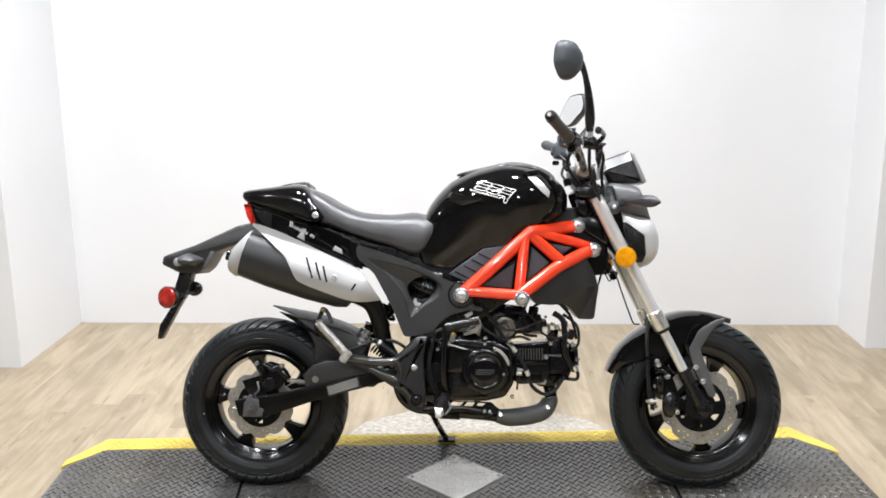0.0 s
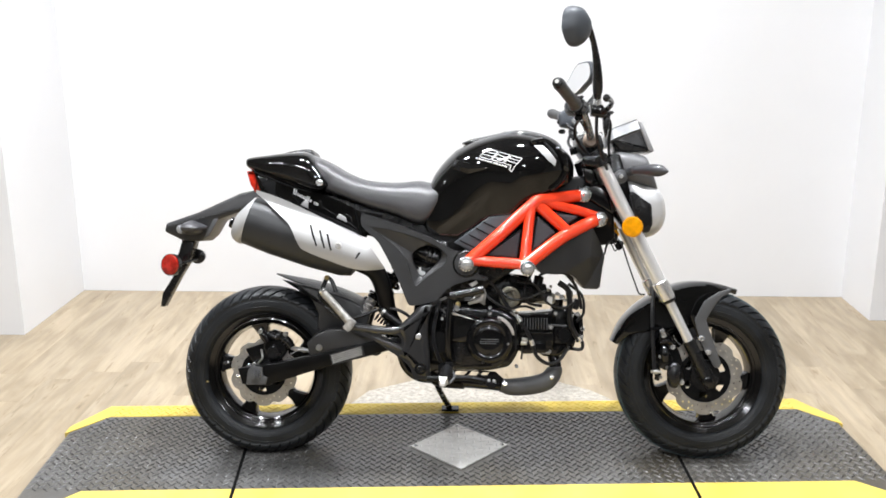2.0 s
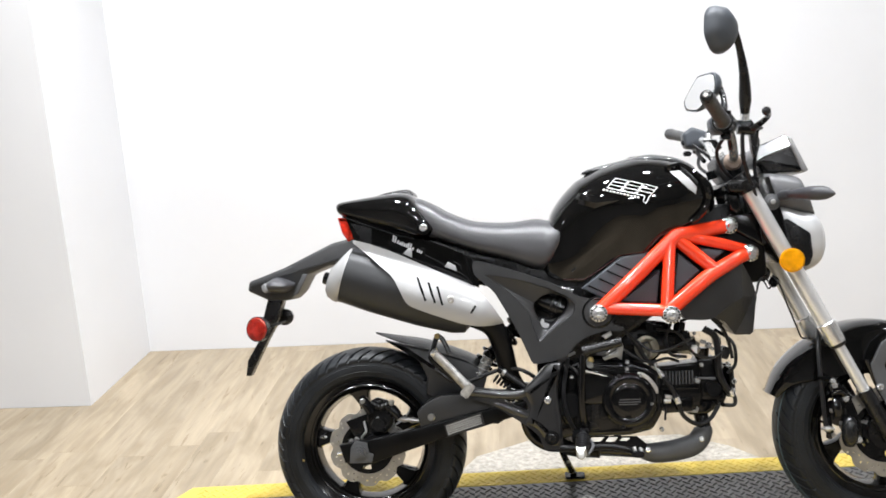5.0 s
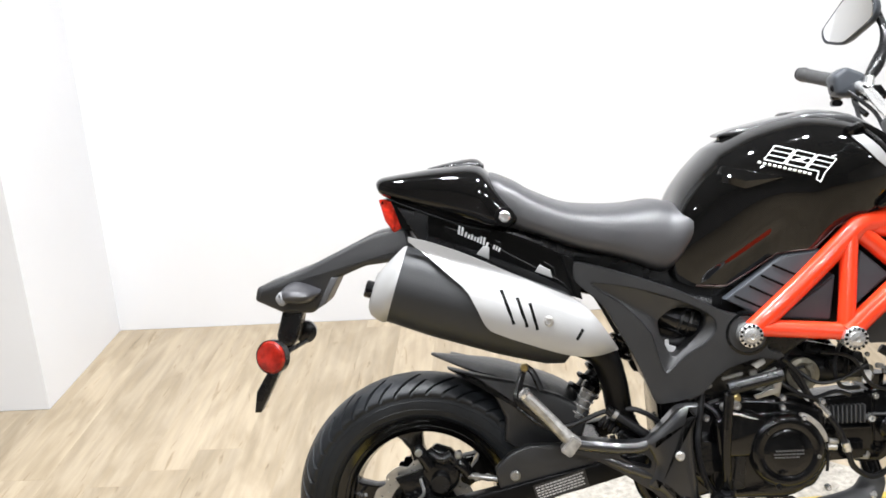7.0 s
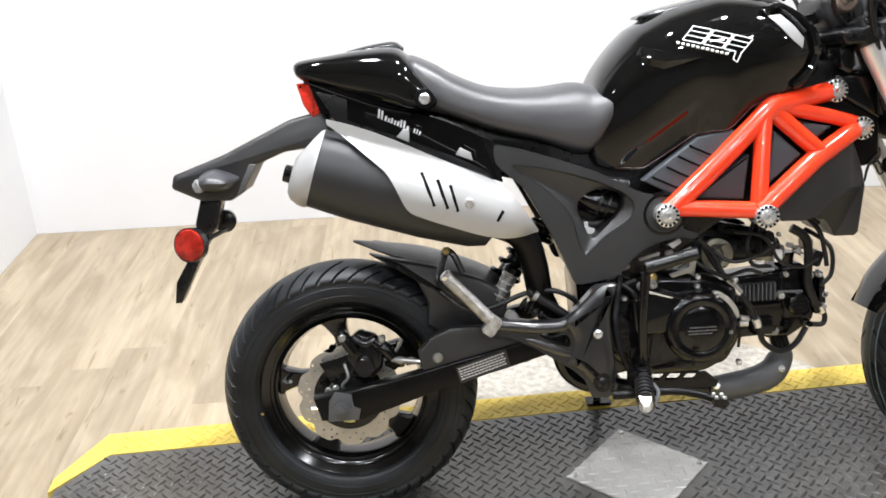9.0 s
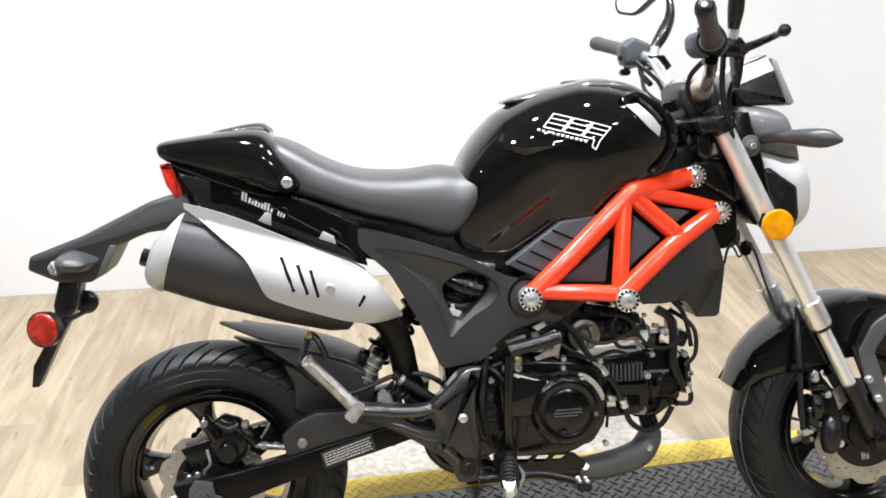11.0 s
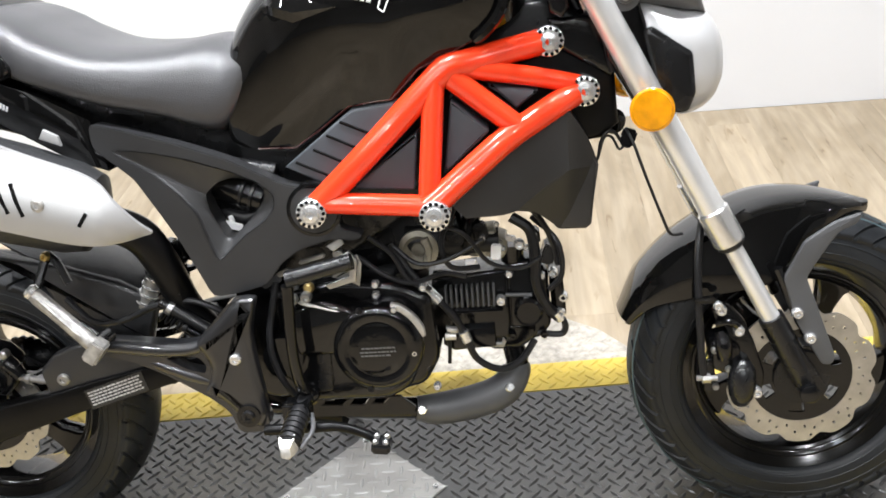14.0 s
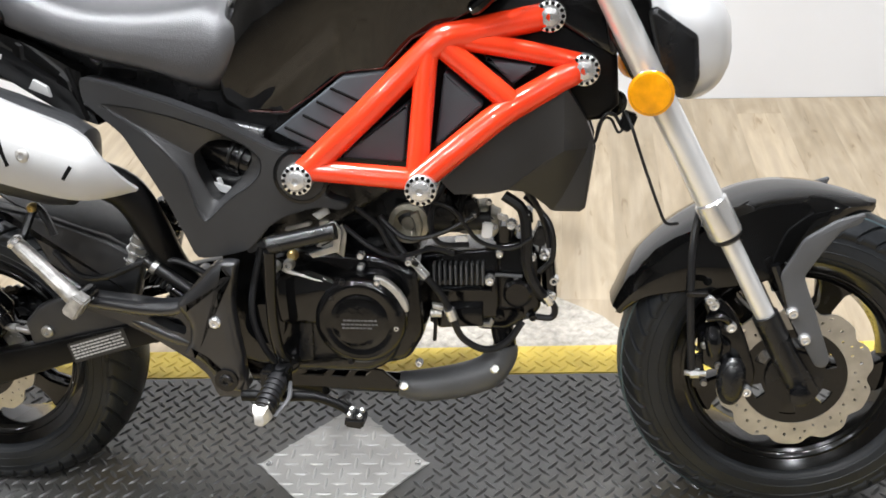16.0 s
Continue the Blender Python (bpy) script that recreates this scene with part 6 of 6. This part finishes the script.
            [(0.38, -0.22, 0.955), (0.36, -0.13, 0.91), (0.375, -0.06, 0.88), (0.39, 0.0, 0.86), (0.43, 0.02, 0.78)], [(0.41, 0.20, 0.975), (0.45, 0.13, 0.945), (0.455, 0.07, 0.90), (0.46, 0.06, 0.85), (0.48, 0.04, 0.78)]):
    part("control_cable", tube([V(*p) for p in pts], 0.0045, 8), HOSE, bar)

# mirrors
for s in (1, -1):
    if s > 0:
        arm_pts = [V(0.404, 0.209, 1.000), V(0.403, 0.222, 1.032), V(0.398, 0.242, 1.085), V(0.386, 0.262, 1.14), V(0.372, 0.280, 1.172)]
        o = [(-0.042, 0.036), (-0.026, 0.052), (0.012, 0.054), (0.046, 0.024), (0.046, -0.016), (0.008, -0.052), (-0.024, -0.050), (-0.048, -0.012)]
        place = V(0.337, 0.305, 1.172)
    else:
        arm_pts = [V(0.402, -0.212, 0.995), V(0.430, -0.230, 1.03), V(0.458, -0.262, 1.07), V(0.466, -0.285, 1.11), V(0.458, -0.300, 1.145)]
        o = [(0.064, -0.046), (0.070, -0.018), (0.016, 0.046), (-0.040, 0.046), (-0.050, 0.018), (-0.044, -0.012), (0.022, -0.057)]
        place = V(0.425, -0.325, 1.140)
    mi = part("mirror", tube(arm_pts, [0.010, 0.014, 0.011, 0.008, 0.0095], 12), SATIN, bike, "black angular rear-view mirror on a long arm")
    hm = Matrix.Translation(place) @ Euler((0, radians(0), radians(-47 if s > 0 else 31))).to_matrix().to_4x4()
    rr = rounded([(x * (1.0 if s > 0 else 1.2), z) for x, z in o], 0.014, 3)
    bm = bmesh.new()
    skin(bm, [[hm @ Vector((dx, x * k, z * k)) for x, z in rr] for dx, k in ((-0.012, 0.97), (-0.010, 1.0), (0.0, 1.0), (0.014, 0.9), (0.024, 0.68), (0.028, 0.35))])
    part("shell", bm, GREYPLASTIC, mi, "black plastic mirror shell")
    bm = bmesh.new()
    skin(bm, [[hm @ Vector((dx, x * k, z * k)) for x, z in rr] for dx, k in ((-0.0135, 0.90), (-0.0115, 0.92))])
    part("glass", bm, MIRROR, mi, "mirror glass")

# instruments and headlight
dash = part("instrument_pod", pod([(0.462, 0.902), (0.474, 0.919), (0.538, 0.943), (0.551, 0.936), (0.578, 0.873), (0.566, 0.870), (0.490, 0.873)], -0.055, 0.055, 0.010, 4, corner=0.004), PODBLACK, bike, "black instrument pod with a grey hood")
part("hood", pod([(0.541, 0.957), (0.551, 0.954), (0.586, 0.874), (0.579, 0.869), (0.570, 0.872), (0.545, 0.936)], -0.058, 0.058, 0.005, 3), HOODRIM, dash, "grey hood rim")
bezel = part("bezel", skin(bmesh.new(), [[V(u + du, v * k, w - dw) for v, du, dw in ((-0.040, 0, -0.002), (0.040, 0, -0.002), (0.0615, 0.005, 0.025), (0.056, 0.006, 0.030), (-0.056, 0.006, 0.030), (-0.0615, 0.005, 0.025))] for u, w, k in ((0.452, 0.914, 0.92), (0.458, 0.926, 0.98), (0.471, 0.935, 1.0), (0.539, 0.960, 1.0))]), BEZEL, dash, "mid-grey chamfered bezel")
# The lens's pale grey stands in for the white wall mirrored in it.
part("display_lens", skin(bmesh.new(), [[V(u, v * k, w + h) for v, h in ((-0.037, 0.001), (-0.036, 0.0032), (0.036, 0.0032), (0.037, 0.001))] for u, w, k in ((0.459, 0.928, 0.95), (0.472, 0.9365, 1.0), (0.533, 0.959, 1.0))]), HOODGREY, bezel, "glossy display lens, coloured pale for the wall it reflects")
part("rim_line", tube([V(0.455, 0.039, 0.922), V(0.471, 0.040, 0.938), V(0.538, 0.040, 0.963), V(0.540, -0.040, 0.963), V(0.471, -0.040, 0.938), V(0.455, -0.038, 0.922)], 0.0013, 6, 1), PIPEGREY, bezel)
for u, w in ((0.481, 0.933), (0.497, 0.939)):
    part("button", pod([(u, w), (u + 0.008, w + 0.003), (u + 0.008, w + 0.006), (u, w + 0.003)], 0.018, 0.030, 0.001, 1), HOLE, dash)
part("bracket", pod([(0.470, 0.892), (0.492, 0.905), (0.512, 0.868), (0.49, 0.850)], -0.03, 0.045, 0.006), SATIN, dash)
hl = part("headlight", loft([(0.502, 0.800, 0.690, 0.075, 2.6, 2.4, 0.5), (0.52, 0.795, 0.665, 0.088, 3, 2.6, 0.5), (0.56, 0.780, 0.628, 0.092, 3, 2.6, 0.5), (0.588, 0.775, 0.630, 0.086, 3, 2.6, 0.5), (0.608, 0.760, 0.644, 0.074, 2.8, 2.6, 0.5), (0.621, 0.738, 0.664, 0.050, 2.4, 2.4, 0.5)], 40, 5), HEADSHELL, bike, "silver headlight shell with black side panels")
part("lens", loft([(0.59, 0.750, 0.640, 0.070, 2.4, 2.4, 0.5), (0.608, 0.742, 0.650, 0.066, 2.4, 2.4, 0.5), (0.622, 0.722, 0.670, 0.045, 2.2, 2.2, 0.5), (0.626, 0.70, 0.688, 0.02, 2, 2, 0.5)], 32, 4), LENS, hl, "clear headlight lens")
part("top_cowl", loft([(0.474, 0.872, 0.80, 0.058, 3, 3, 0.4), (0.490, 0.875, 0.782, 0.078, 3.2, 3, 0.4), (0.555, 0.863, 0.770, 0.084, 3.2, 3, 0.4), (0.572, 0.845, 0.767, 0.080, 3, 3, 0.4), (0.586, 0.806, 0.765, 0.070, 2.8, 2.8, 0.4), (0.596, 0.776, 0.762, 0.055, 2.4, 2.4, 0.4)], 36, 5), LAMPGREY, hl, "dark grey headlight top cowl")
for s in (1, -1):
    part("side_panel", pod([(0.509, 0.750), (0.520, 0.758), (0.555, 0.733), (0.574, 0.720), (0.578, 0.665), (0.568, 0.641), (0.551, 0.639), (0.525, 0.680)], s * 0.070, s * 0.097, 0.008, corner=0.006), SATIN, hl, "black side panel")
    sig = part("front_indicator", tube([V(0.512, s * 0.07, 0.812), V(0.516, s * 0.11, 0.812), V(0.522, s * 0.14, 0.812)], [0.013, 0.0125, 0.0125], 14), SMOKE, hl, "smoked grey front indicator")
    part("lamp", tube([V(0.515, s * 0.135, 0.812), V(0.532, s * 0.155, 0.812), V(0.560, s * 0.190, 0.810), V(0.578, s * 0.205, 0.808), V(0.592, s * 0.220, 0.805)], [0.010, 0.0135, 0.0175, 0.0150, 0.004], 10), SMOKE, sig)
    am = part("fork_reflector", lathe([(-0.012, 0.020), (-0.004, 0.0278), (0.004, 0.0288), (0.005, 0.0265), (0.0085, 0.0250), (0.0095, 0.012), (0.0095, 0)], V(0.5125, s * 0.143, 0.6565), V(-0.12, s, 0), 36), AMBER, bike, "round amber reflector on the fork")
    part("bracket", pod([(0.50, 0.675), (0.525, 0.67), (0.52, 0.645), (0.50, 0.648)], s * 0.09, s * 0.138, 0.002), CASE, am)
part("mount_bolt", lathe([(-0.01, 0.02), (0.004, 0.02), (0.006, 0.011), (0.012, 0.010), (0.014, 0.005), (0.014, 0)], V(0.487, 0.085, 0.798), OUT, 18), PIPEGREY, hl)
part("screw", bolt(V(0.487, 0.099, 0.798), r=0.006, h=0.004), ALLOY, hl)
part("bracket", pod([(0.455, 0.86), (0.485, 0.86), (0.515, 0.76), (0.525, 0.68), (0.50, 0.65), (0.462, 0.72)], -0.088, 0.088, 0.006), CASE, hl)

# horn and wires by the steering head
horn = part("horn", lathe([(-0.02, 0.012), (0, 0.018), (0.01, 0.018), (0.014, 0.012), (0.014, 0)], V(0.47, 0.03, 0.625), V(0.3, 1, 0), 24), CASE, bike, "small black horn with loose wiring")
part("wire", tube([V(0.436, 0.055, 0.566), V(0.447, 0.060, 0.578), V(0.452, 0.060, 0.600), V(0.461, 0.060, 0.614), V(0.472, 0.060, 0.613), V(0.482, 0.060, 0.597), V(0.490, 0.060, 0.592), V(0.497, 0.060, 0.602)], 0.0024, 8), HOSE, horn)
part("wire", tube([V(0.449, 0.058, 0.582), V(0.457, 0.058, 0.606), V(0.468, 0.055, 0.606), V(0.478, 0.055, 0.588), V(0.488, 0.055, 0.598)], 0.0020, 8), HOSE, horn)
part("speedometer_cable", tube([V(0.486, 0.07, 0.620), V(0.494, 0.09, 0.602), V(0.510, 0.09, 0.554), V(0.531, 0.09, 0.496), V(0.543, 0.085, 0.469), V(0.560, 0.080, 0.466)], 0.0023, 8), HOSE, horn)
part("connector", box(V(0.49, 0.06, 0.605), (0.02, 0.015, 0.025), (0, 20, 0), 0.003), CASE, horn)

# front mudguard
bm = bmesh.new()
arc = spline([V(0.474, 0, 0.326), V(0.503, 0, 0.384), V(0.558, 0, 0.438), V(0.626, 0, 0.478), V(0.674, 0, 0.496), V(0.725, 0, 0.501), V(0.778, 0, 0.495), V(0.838, 0, 0.478)], 5)
rings = []
for i, p in enumerate(arc):
    s = i / (len(arc) - 1)
    t = (arc[min(i + 1, len(arc) - 1)] - arc[max(i - 1, 0)]).normalized()
    nrm = Vector((-t.z, 0, t.x))
    hw = 0.052 + 0.022 * math.sin(math.pi * min(1, s * 1.1 + 0.02)) - 0.040 * max(0, (s - 0.86) / 0.14) ** 2
    drop = 0.012 + 0.098 * math.sin(math.pi * min(1, max(0, (s * 1.05)))) ** 1.3
    prof = [(hw, -drop), (hw * 1.0, -drop * 0.5), (hw * 0.92, -0.012), (hw * 0.7, -0.003), (hw * 0.3, 0), (-hw * 0.3, 0), (-hw * 0.7, -0.003), (-hw * 0.92, -0.012), (-hw, -drop * 0.5), (-hw, -drop)]
    inn = [(x * 0.95, z - 0.004) for x, z in reversed(prof)]
    rings.append([p + Vector((0, y, 0)) + nrm * z for y, z in prof + inn])
guard = part("front_mudguard", skin(bm, rings), GLOSS, bike, "gloss black front mudguard")
for s in (1, -1):
    part("stay", pod([(0.697, 0.397), (0.724, 0.450), (0.764, 0.476), (0.800, 0.487), (0.794, 0.472), (0.770, 0.462), (0.753, 0.438), (0.728, 0.397), (0.745, 0.351), (0.772, 0.274), (0.768, 0.262), (0.754, 0.262), (0.716, 0.330)], s * 0.090, s * 0.098, 0.002, corner=0.006), PIPEGREY, guard, "flat dark grey mudguard stay")
    part("stay_bolt", bolt(V(0.716, s * 0.098, 0.345), V(0, s, 0), 0.0085, 0.008), CHROME, guard)
    part("stay_bolt", bolt(V(0.735, s * 0.098, 0.306), V(0, s, 0), 0.0085, 0.008), CHROME, guard)
    part("stay_post", tube([V(0.690, s * 0.088, 0.41), V(0.716, s * 0.088, 0.345), V(0.735, s * 0.088, 0.306)], 0.007, 8), CASE, guard)

fc = part("front_caliper", pod([(0.598, 0.354), (0.622, 0.362), (0.645, 0.335), (0.660, 0.300), (0.676, 0.250), (0.672, 0.212), (0.655, 0.208), (0.646, 0.256), (0.626, 0.300), (0.606, 0.332)], 0.074, 0.088, 0.004, corner=0.005), CASE, bike, "black front brake caliper")
part("body", pod([(0.597, 0.304), (0.620, 0.312), (0.640, 0.296), (0.640, 0.262), (0.618, 0.252), (0.599, 0.262)], 0.045, 0.096, 0.007, corner=0.006), CASE, fc)
part("piston_barrel", tube([V(0.641, 0.094, 0.272), V(0.641, 0.100, 0.258), V(0.640, 0.101, 0.228), V(0.640, 0.096, 0.210)], [0.012, 0.0190, 0.0190, 0.013], 18, 3), SATIN, fc)
part("piston_barrel", tube([V(0.612, 0.092, 0.318), V(0.614, 0.100, 0.302), V(0.616, 0.098, 0.280)], [0.009, 0.0130, 0.0105], 16, 3), CASE, fc)
part("pad_spring", tube([V(0.606, 0.090, 0.330), V(0.622, 0.098, 0.336), V(0.634, 0.092, 0.326)], 0.006, 10), CASE, fc)
part("bracket", pod([(0.590, 0.276), (0.600, 0.280), (0.606, 0.240), (0.600, 0.222), (0.588, 0.226)], 0.088, 0.094, 0.002), CASE, fc)
for p in ((0.612, 0.352), (0.637, 0.319), (0.664, 0.220)):
    part("bolt", bolt(V(p[0], 0.088, p[1]), r=0.0085, h=0.010), CHROME, fc)
for p in ((0.602, 0.292), (0.622, 0.262), (0.604, 0.234)):
    part("bolt", bolt(V(p[0], 0.095, p[1]), r=0.0050, h=0.005), ALLOY, fc)
part("banjo_bolt", tube([V(0.576, 0.098, 0.250), V(0.606, 0.098, 0.249)], 0.0042, 10), ALLOY, fc)
part("banjo_bolt", lathe([(-0.006, 0.0075), (0.006, 0.0075)], V(0.590, 0.098, 0.2495), V(1, 0, 0), 8), ALLOY, fc)
part("brake_hose", tube([V(0.586, 0.098, 0.256), V(0.583, 0.098, 0.30), V(0.580, 0.097, 0.36), V(0.580, 0.090, 0.42), V(0.584, 0.078, 0.456), V(0.592, 0.060, 0.484)], 0.0055, 8), HOSE, fc)
part("hose_clamp", box(V(0.588, 0.100, 0.372), (0.030, 0.012, 0.008), bevel=0.002), CASE, fc)
part("bolt", bolt(V(0.605, 0.104, 0.364), r=0.007, h=0.006), CHROME, fc)

# ---- the display stand ----
PX, PY, PA = 0.036, 2.84, 3.4
stand_pose = pose(PX, PY, 0, 0, 0, PA)


def flat(outline, z0, z1, bevel=0.0):
    bm = bmesh.new()
    a = [bm.verts.new((x, y, z0)) for x, y in outline]
    b = [bm.verts.new((x, y, z1)) for x, y in outline]
    bm.faces.new(list(reversed(a)))
    bm.faces.new(b)
    for i in range(len(a)):
        bm.faces.new((a[i - 1], a[i], b[i], b[i - 1]))
    return bm


platform = new("display_platform")
tagged(platform, "low black steel tread-plate platform with yellow painted edges", "platform")
platform.matrix_world = stand_pose
HL, HD, YD = 1.19, 0.235, 0.315
part("deck", flat([(-HL, 0.125), (-1.10, 0.232), (1.10, 0.232), (HL, 0.125), (HL, -0.40), (-HL, -0.40)], FLOOR, -0.003), PLATE, platform, "worn black steel tread plate", smooth=False)
back = part("yellow_edge", flat([(-HL - 0.012, 0.12), (-HL - 0.012, 0.165), (-1.12, YD), (1.12, YD), (HL + 0.012, 0.165), (HL + 0.012, 0.12), (1.10, HD), (-1.10, HD)], FLOOR, -0.0025), YELLOW, platform, "yellow painted edge band", smooth=False)
front = part("yellow_edge", flat([(-1.09, -0.30), (-1.03, -HD), (1.08, -HD), (1.15, -0.30), (1.15, -0.335), (-1.09, -0.335)], -0.004, -0.0022), YELLOW, platform, "yellow painted edge band", smooth=False)
for x in (-0.625, 0.632):
    part("seam", box((x, -0.141, -0.0012), (0.009, 0.392, 0.003), (0, 0, 2 if x < 0 else -1), 0.001), HOLE, platform)
DQ = 0.2874 / 2
dia = new("tread_plate_patch")
tagged(dia, "small square bare aluminium tread plate screwed to the black deck", "metal plate")
dia.matrix_world = stand_pose
part("sheet", flat([(-DQ, 0), (0, -DQ), (DQ, 0), (0, DQ)], -0.003, 0.0012), ALU, dia, smooth=False)
for x, y in ((-DQ + 0.016, 0), (DQ - 0.016, 0), (0, DQ - 0.016), (0.0, -DQ + 0.016)):
    if y >= 0:
        part("screw", lathe([(0, 0.006), (0.003, 0.0055), (0.004, 0.003), (0.003, 0.0)], (x, y, 0.0012), (0, 0, 1), 12), CHROME, dia)
ramp = new("floor_plate")
tagged(ramp, "bare aluminium tread plate lying flat on the floor behind the platform", "metal plate")
ramp.matrix_world = stand_pose
RAMP = [(-0.36, YD + 0.002), (0.55, YD + 0.002), (0.47, 0.43), (0.34, 0.53), (-0.12, 0.545), (-0.29, 0.45)]
part("sheet", flat(RAMP, FLOOR - 0.006, FLOOR + 0.004), DULLALU, ramp, smooth=False)


def tread_mesh(length, width, height):
    a, b = length / 2, width / 2
    vs = [(-a, 0, 0), (-a * 0.5, -b, 0), (a * 0.5, -b, 0), (a, 0, 0), (a * 0.5, b, 0), (-a * 0.5, b, 0), (-a * 0.55, 0, height), (0, -b * 0.35, height), (a * 0.55, 0, height), (0, b * 0.35, height)]
    fs = [(0, 1, 6), (1, 2, 7), (1, 7, 6), (2, 8, 7), (2, 3, 8), (3, 4, 8), (4, 9, 8), (4, 5, 9), (5, 6, 9), (5, 0, 6), (6, 7, 8, 9)]
    return vs, fs


def inside(p, poly):
    hit = False
    for i in range(len(poly)):
        a, b = poly[i - 1], poly[i]
        if (a[1] > p[1]) != (b[1] > p[1]) and p[0] < (b[0] - a[0]) * (p[1] - a[1]) / (b[1] - a[1]) + a[0]:
            hit = not hit
    return hit


def treads(parent, material, region, pitch, length, width, height, z, near=None, limit=300, turn=0.0, skip=()):
    """Raised lozenges in alternating directions over a region; those in the near stretch are pieces of their own, the rest one mesh."""
    vs, fs = tread_mesh(length, width, height)
    me = bpy.data.meshes.new("tread")
    me.from_pydata(vs, [], fs)
    me.materials.append(material)
    V2, F2, count = [], [], 0
    xs, ys = [p[0] for p in region], [p[1] for p in region]
    nx, ny = int((max(xs) - min(xs)) / pitch) + 2, int((max(ys) - min(ys)) / pitch) + 2
    c0 = ((max(xs) + min(xs)) / 2, (max(ys) + min(ys)) / 2)
    R = max(nx, ny)
    for i in range(-R, R):
        for j in range(-R, R):
            x, y = i * pitch, j * pitch
            x, y = x * math.cos(turn) - y * math.sin(turn) + c0[0], x * math.sin(turn) + y * math.cos(turn) + c0[1]
            if not inside((x, y), region) or any(inside((x, y), s) for s in skip):
                continue
            a = turn + (math.pi / 2 if (i + j) % 2 else 0.0)
            if near and count < limit and near[0] < x < near[1] and near[2] < y < near[3]:
                ob = new("tread", me)
                ob.parent = parent
                ob.location, ob.rotation_euler = (x, y, z), (0, 0, a)
                count += 1
            else:
                k = len(V2)
                ca, sa = math.cos(a), math.sin(a)
                V2 += [(x + p[0] * ca - p[1] * sa, y + p[0] * sa + p[1] * ca, z + p[2]) for p in vs]
                F2 += [tuple(q + k for q in f) for f in fs]
    if V2:
        me2 = bpy.data.meshes.new("tread_field")
        me2.from_pydata(V2, [], F2)
        me2.materials.append(material)
        ob = new("tread_field", me2)
        ob.parent = parent
        tagged(ob, kind="stuff")


patch = [(-DQ, 0), (0, -DQ), (DQ, 0), (0, DQ)]
treads(platform, TREAD, [(-HL + 0.01, 0.12), (-1.10, 0.225), (1.10, 0.225), (HL - 0.01, 0.12), (HL - 0.01, -0.23), (-HL + 0.01, -0.23)], 0.0208, 0.0285, 0.0066, 0.0028, -0.003, near=(-0.30, 0.48, -0.06, 0.225), turn=math.pi / 4, skip=[[(x * 1.06, y * 1.06) for x, y in patch]])
treads(back, YTREAD, [(-1.10, HD + 0.005), (-1.10, YD - 0.005), (1.10, YD - 0.005), (1.10, HD + 0.005)], 0.0208, 0.0275, 0.0066, 0.0020, -0.0025, turn=math.pi / 4)
treads(dia, ALUTREAD, [(x * 0.94, y * 0.94) for x, y in patch], 0.0225, 0.028, 0.0062, 0.0018, 0.0012, near=(-0.2, 0.2, -0.2, 0.2))
treads(ramp, DULLALU, [(x * 0.98, y * 0.99) for x, y in RAMP], 0.0225, 0.028, 0.0062, 0.0014, FLOOR + 0.004, turn=math.pi / 4)

# ---- floor planks ----
PW, PLN = 0.122, 1.22
plank_mesh = {}


def plank(x0, x1, y0, y1):
    key = (round(x1 - x0, 3), round(y1 - y0, 3))
    if key not in plank_mesh:
        w, l = key
        bm = bmesh.new()
        b = 0.0004
        z0, z1 = -0.008, 0.0
        lo = [bm.verts.new(p) for p in ((0, 0, z0), (w, 0, z0), (w, l, z0), (0, l, z0))]
        mid = [bm.verts.new(p) for p in ((0, 0, z1 - b), (w, 0, z1 - b), (w, l, z1 - b), (0, l, z1 - b))]
        hi = [bm.verts.new(p) for p in ((b, b, z1), (w - b, b, z1), (w - b, l - b, z1), (b, l - b, z1))]
        for a, c in ((lo, mid), (mid, hi)):
            for i in range(4):
                j = (i + 1) % 4
                bm.faces.new((a[i], a[j], c[j], c[i]))
        bm.faces.new(hi)
        me = bpy.data.meshes.new("plank")
        bm.to_mesh(me)
        bm.free()
        me.materials.append(WOOD)
        plank_mesh[key] = me
    ob = new("plank", plank_mesh[key])
    ob.parent = floor
    ob.location = (x0, y0, FLOOR)


rng = random.Random(11)
G = 0.0003
for i in range(-19, 19):
    cuts = [i * PW + 0.03, i * PW + 0.03 + PW - G]
    for edge in (-BX, BX):
        if cuts[0] < edge < cuts[-1]:
            cuts.insert(1, edge)
    start = 1.2 + rng.uniform(-0.6, 0.0)
    for x0, x1 in zip(cuts, cuts[1:]):
        mid = (x0 + x1) / 2
        y_end = (LY if mid < -BX else RY if mid > BX else BY) - 0.001
        y = start
        while y < y_end - 0.02:
            ye = y_end if y + PLN > y_end - 0.04 else y + PLN
            plank(x0, x1, y, ye - G)
            y = ye
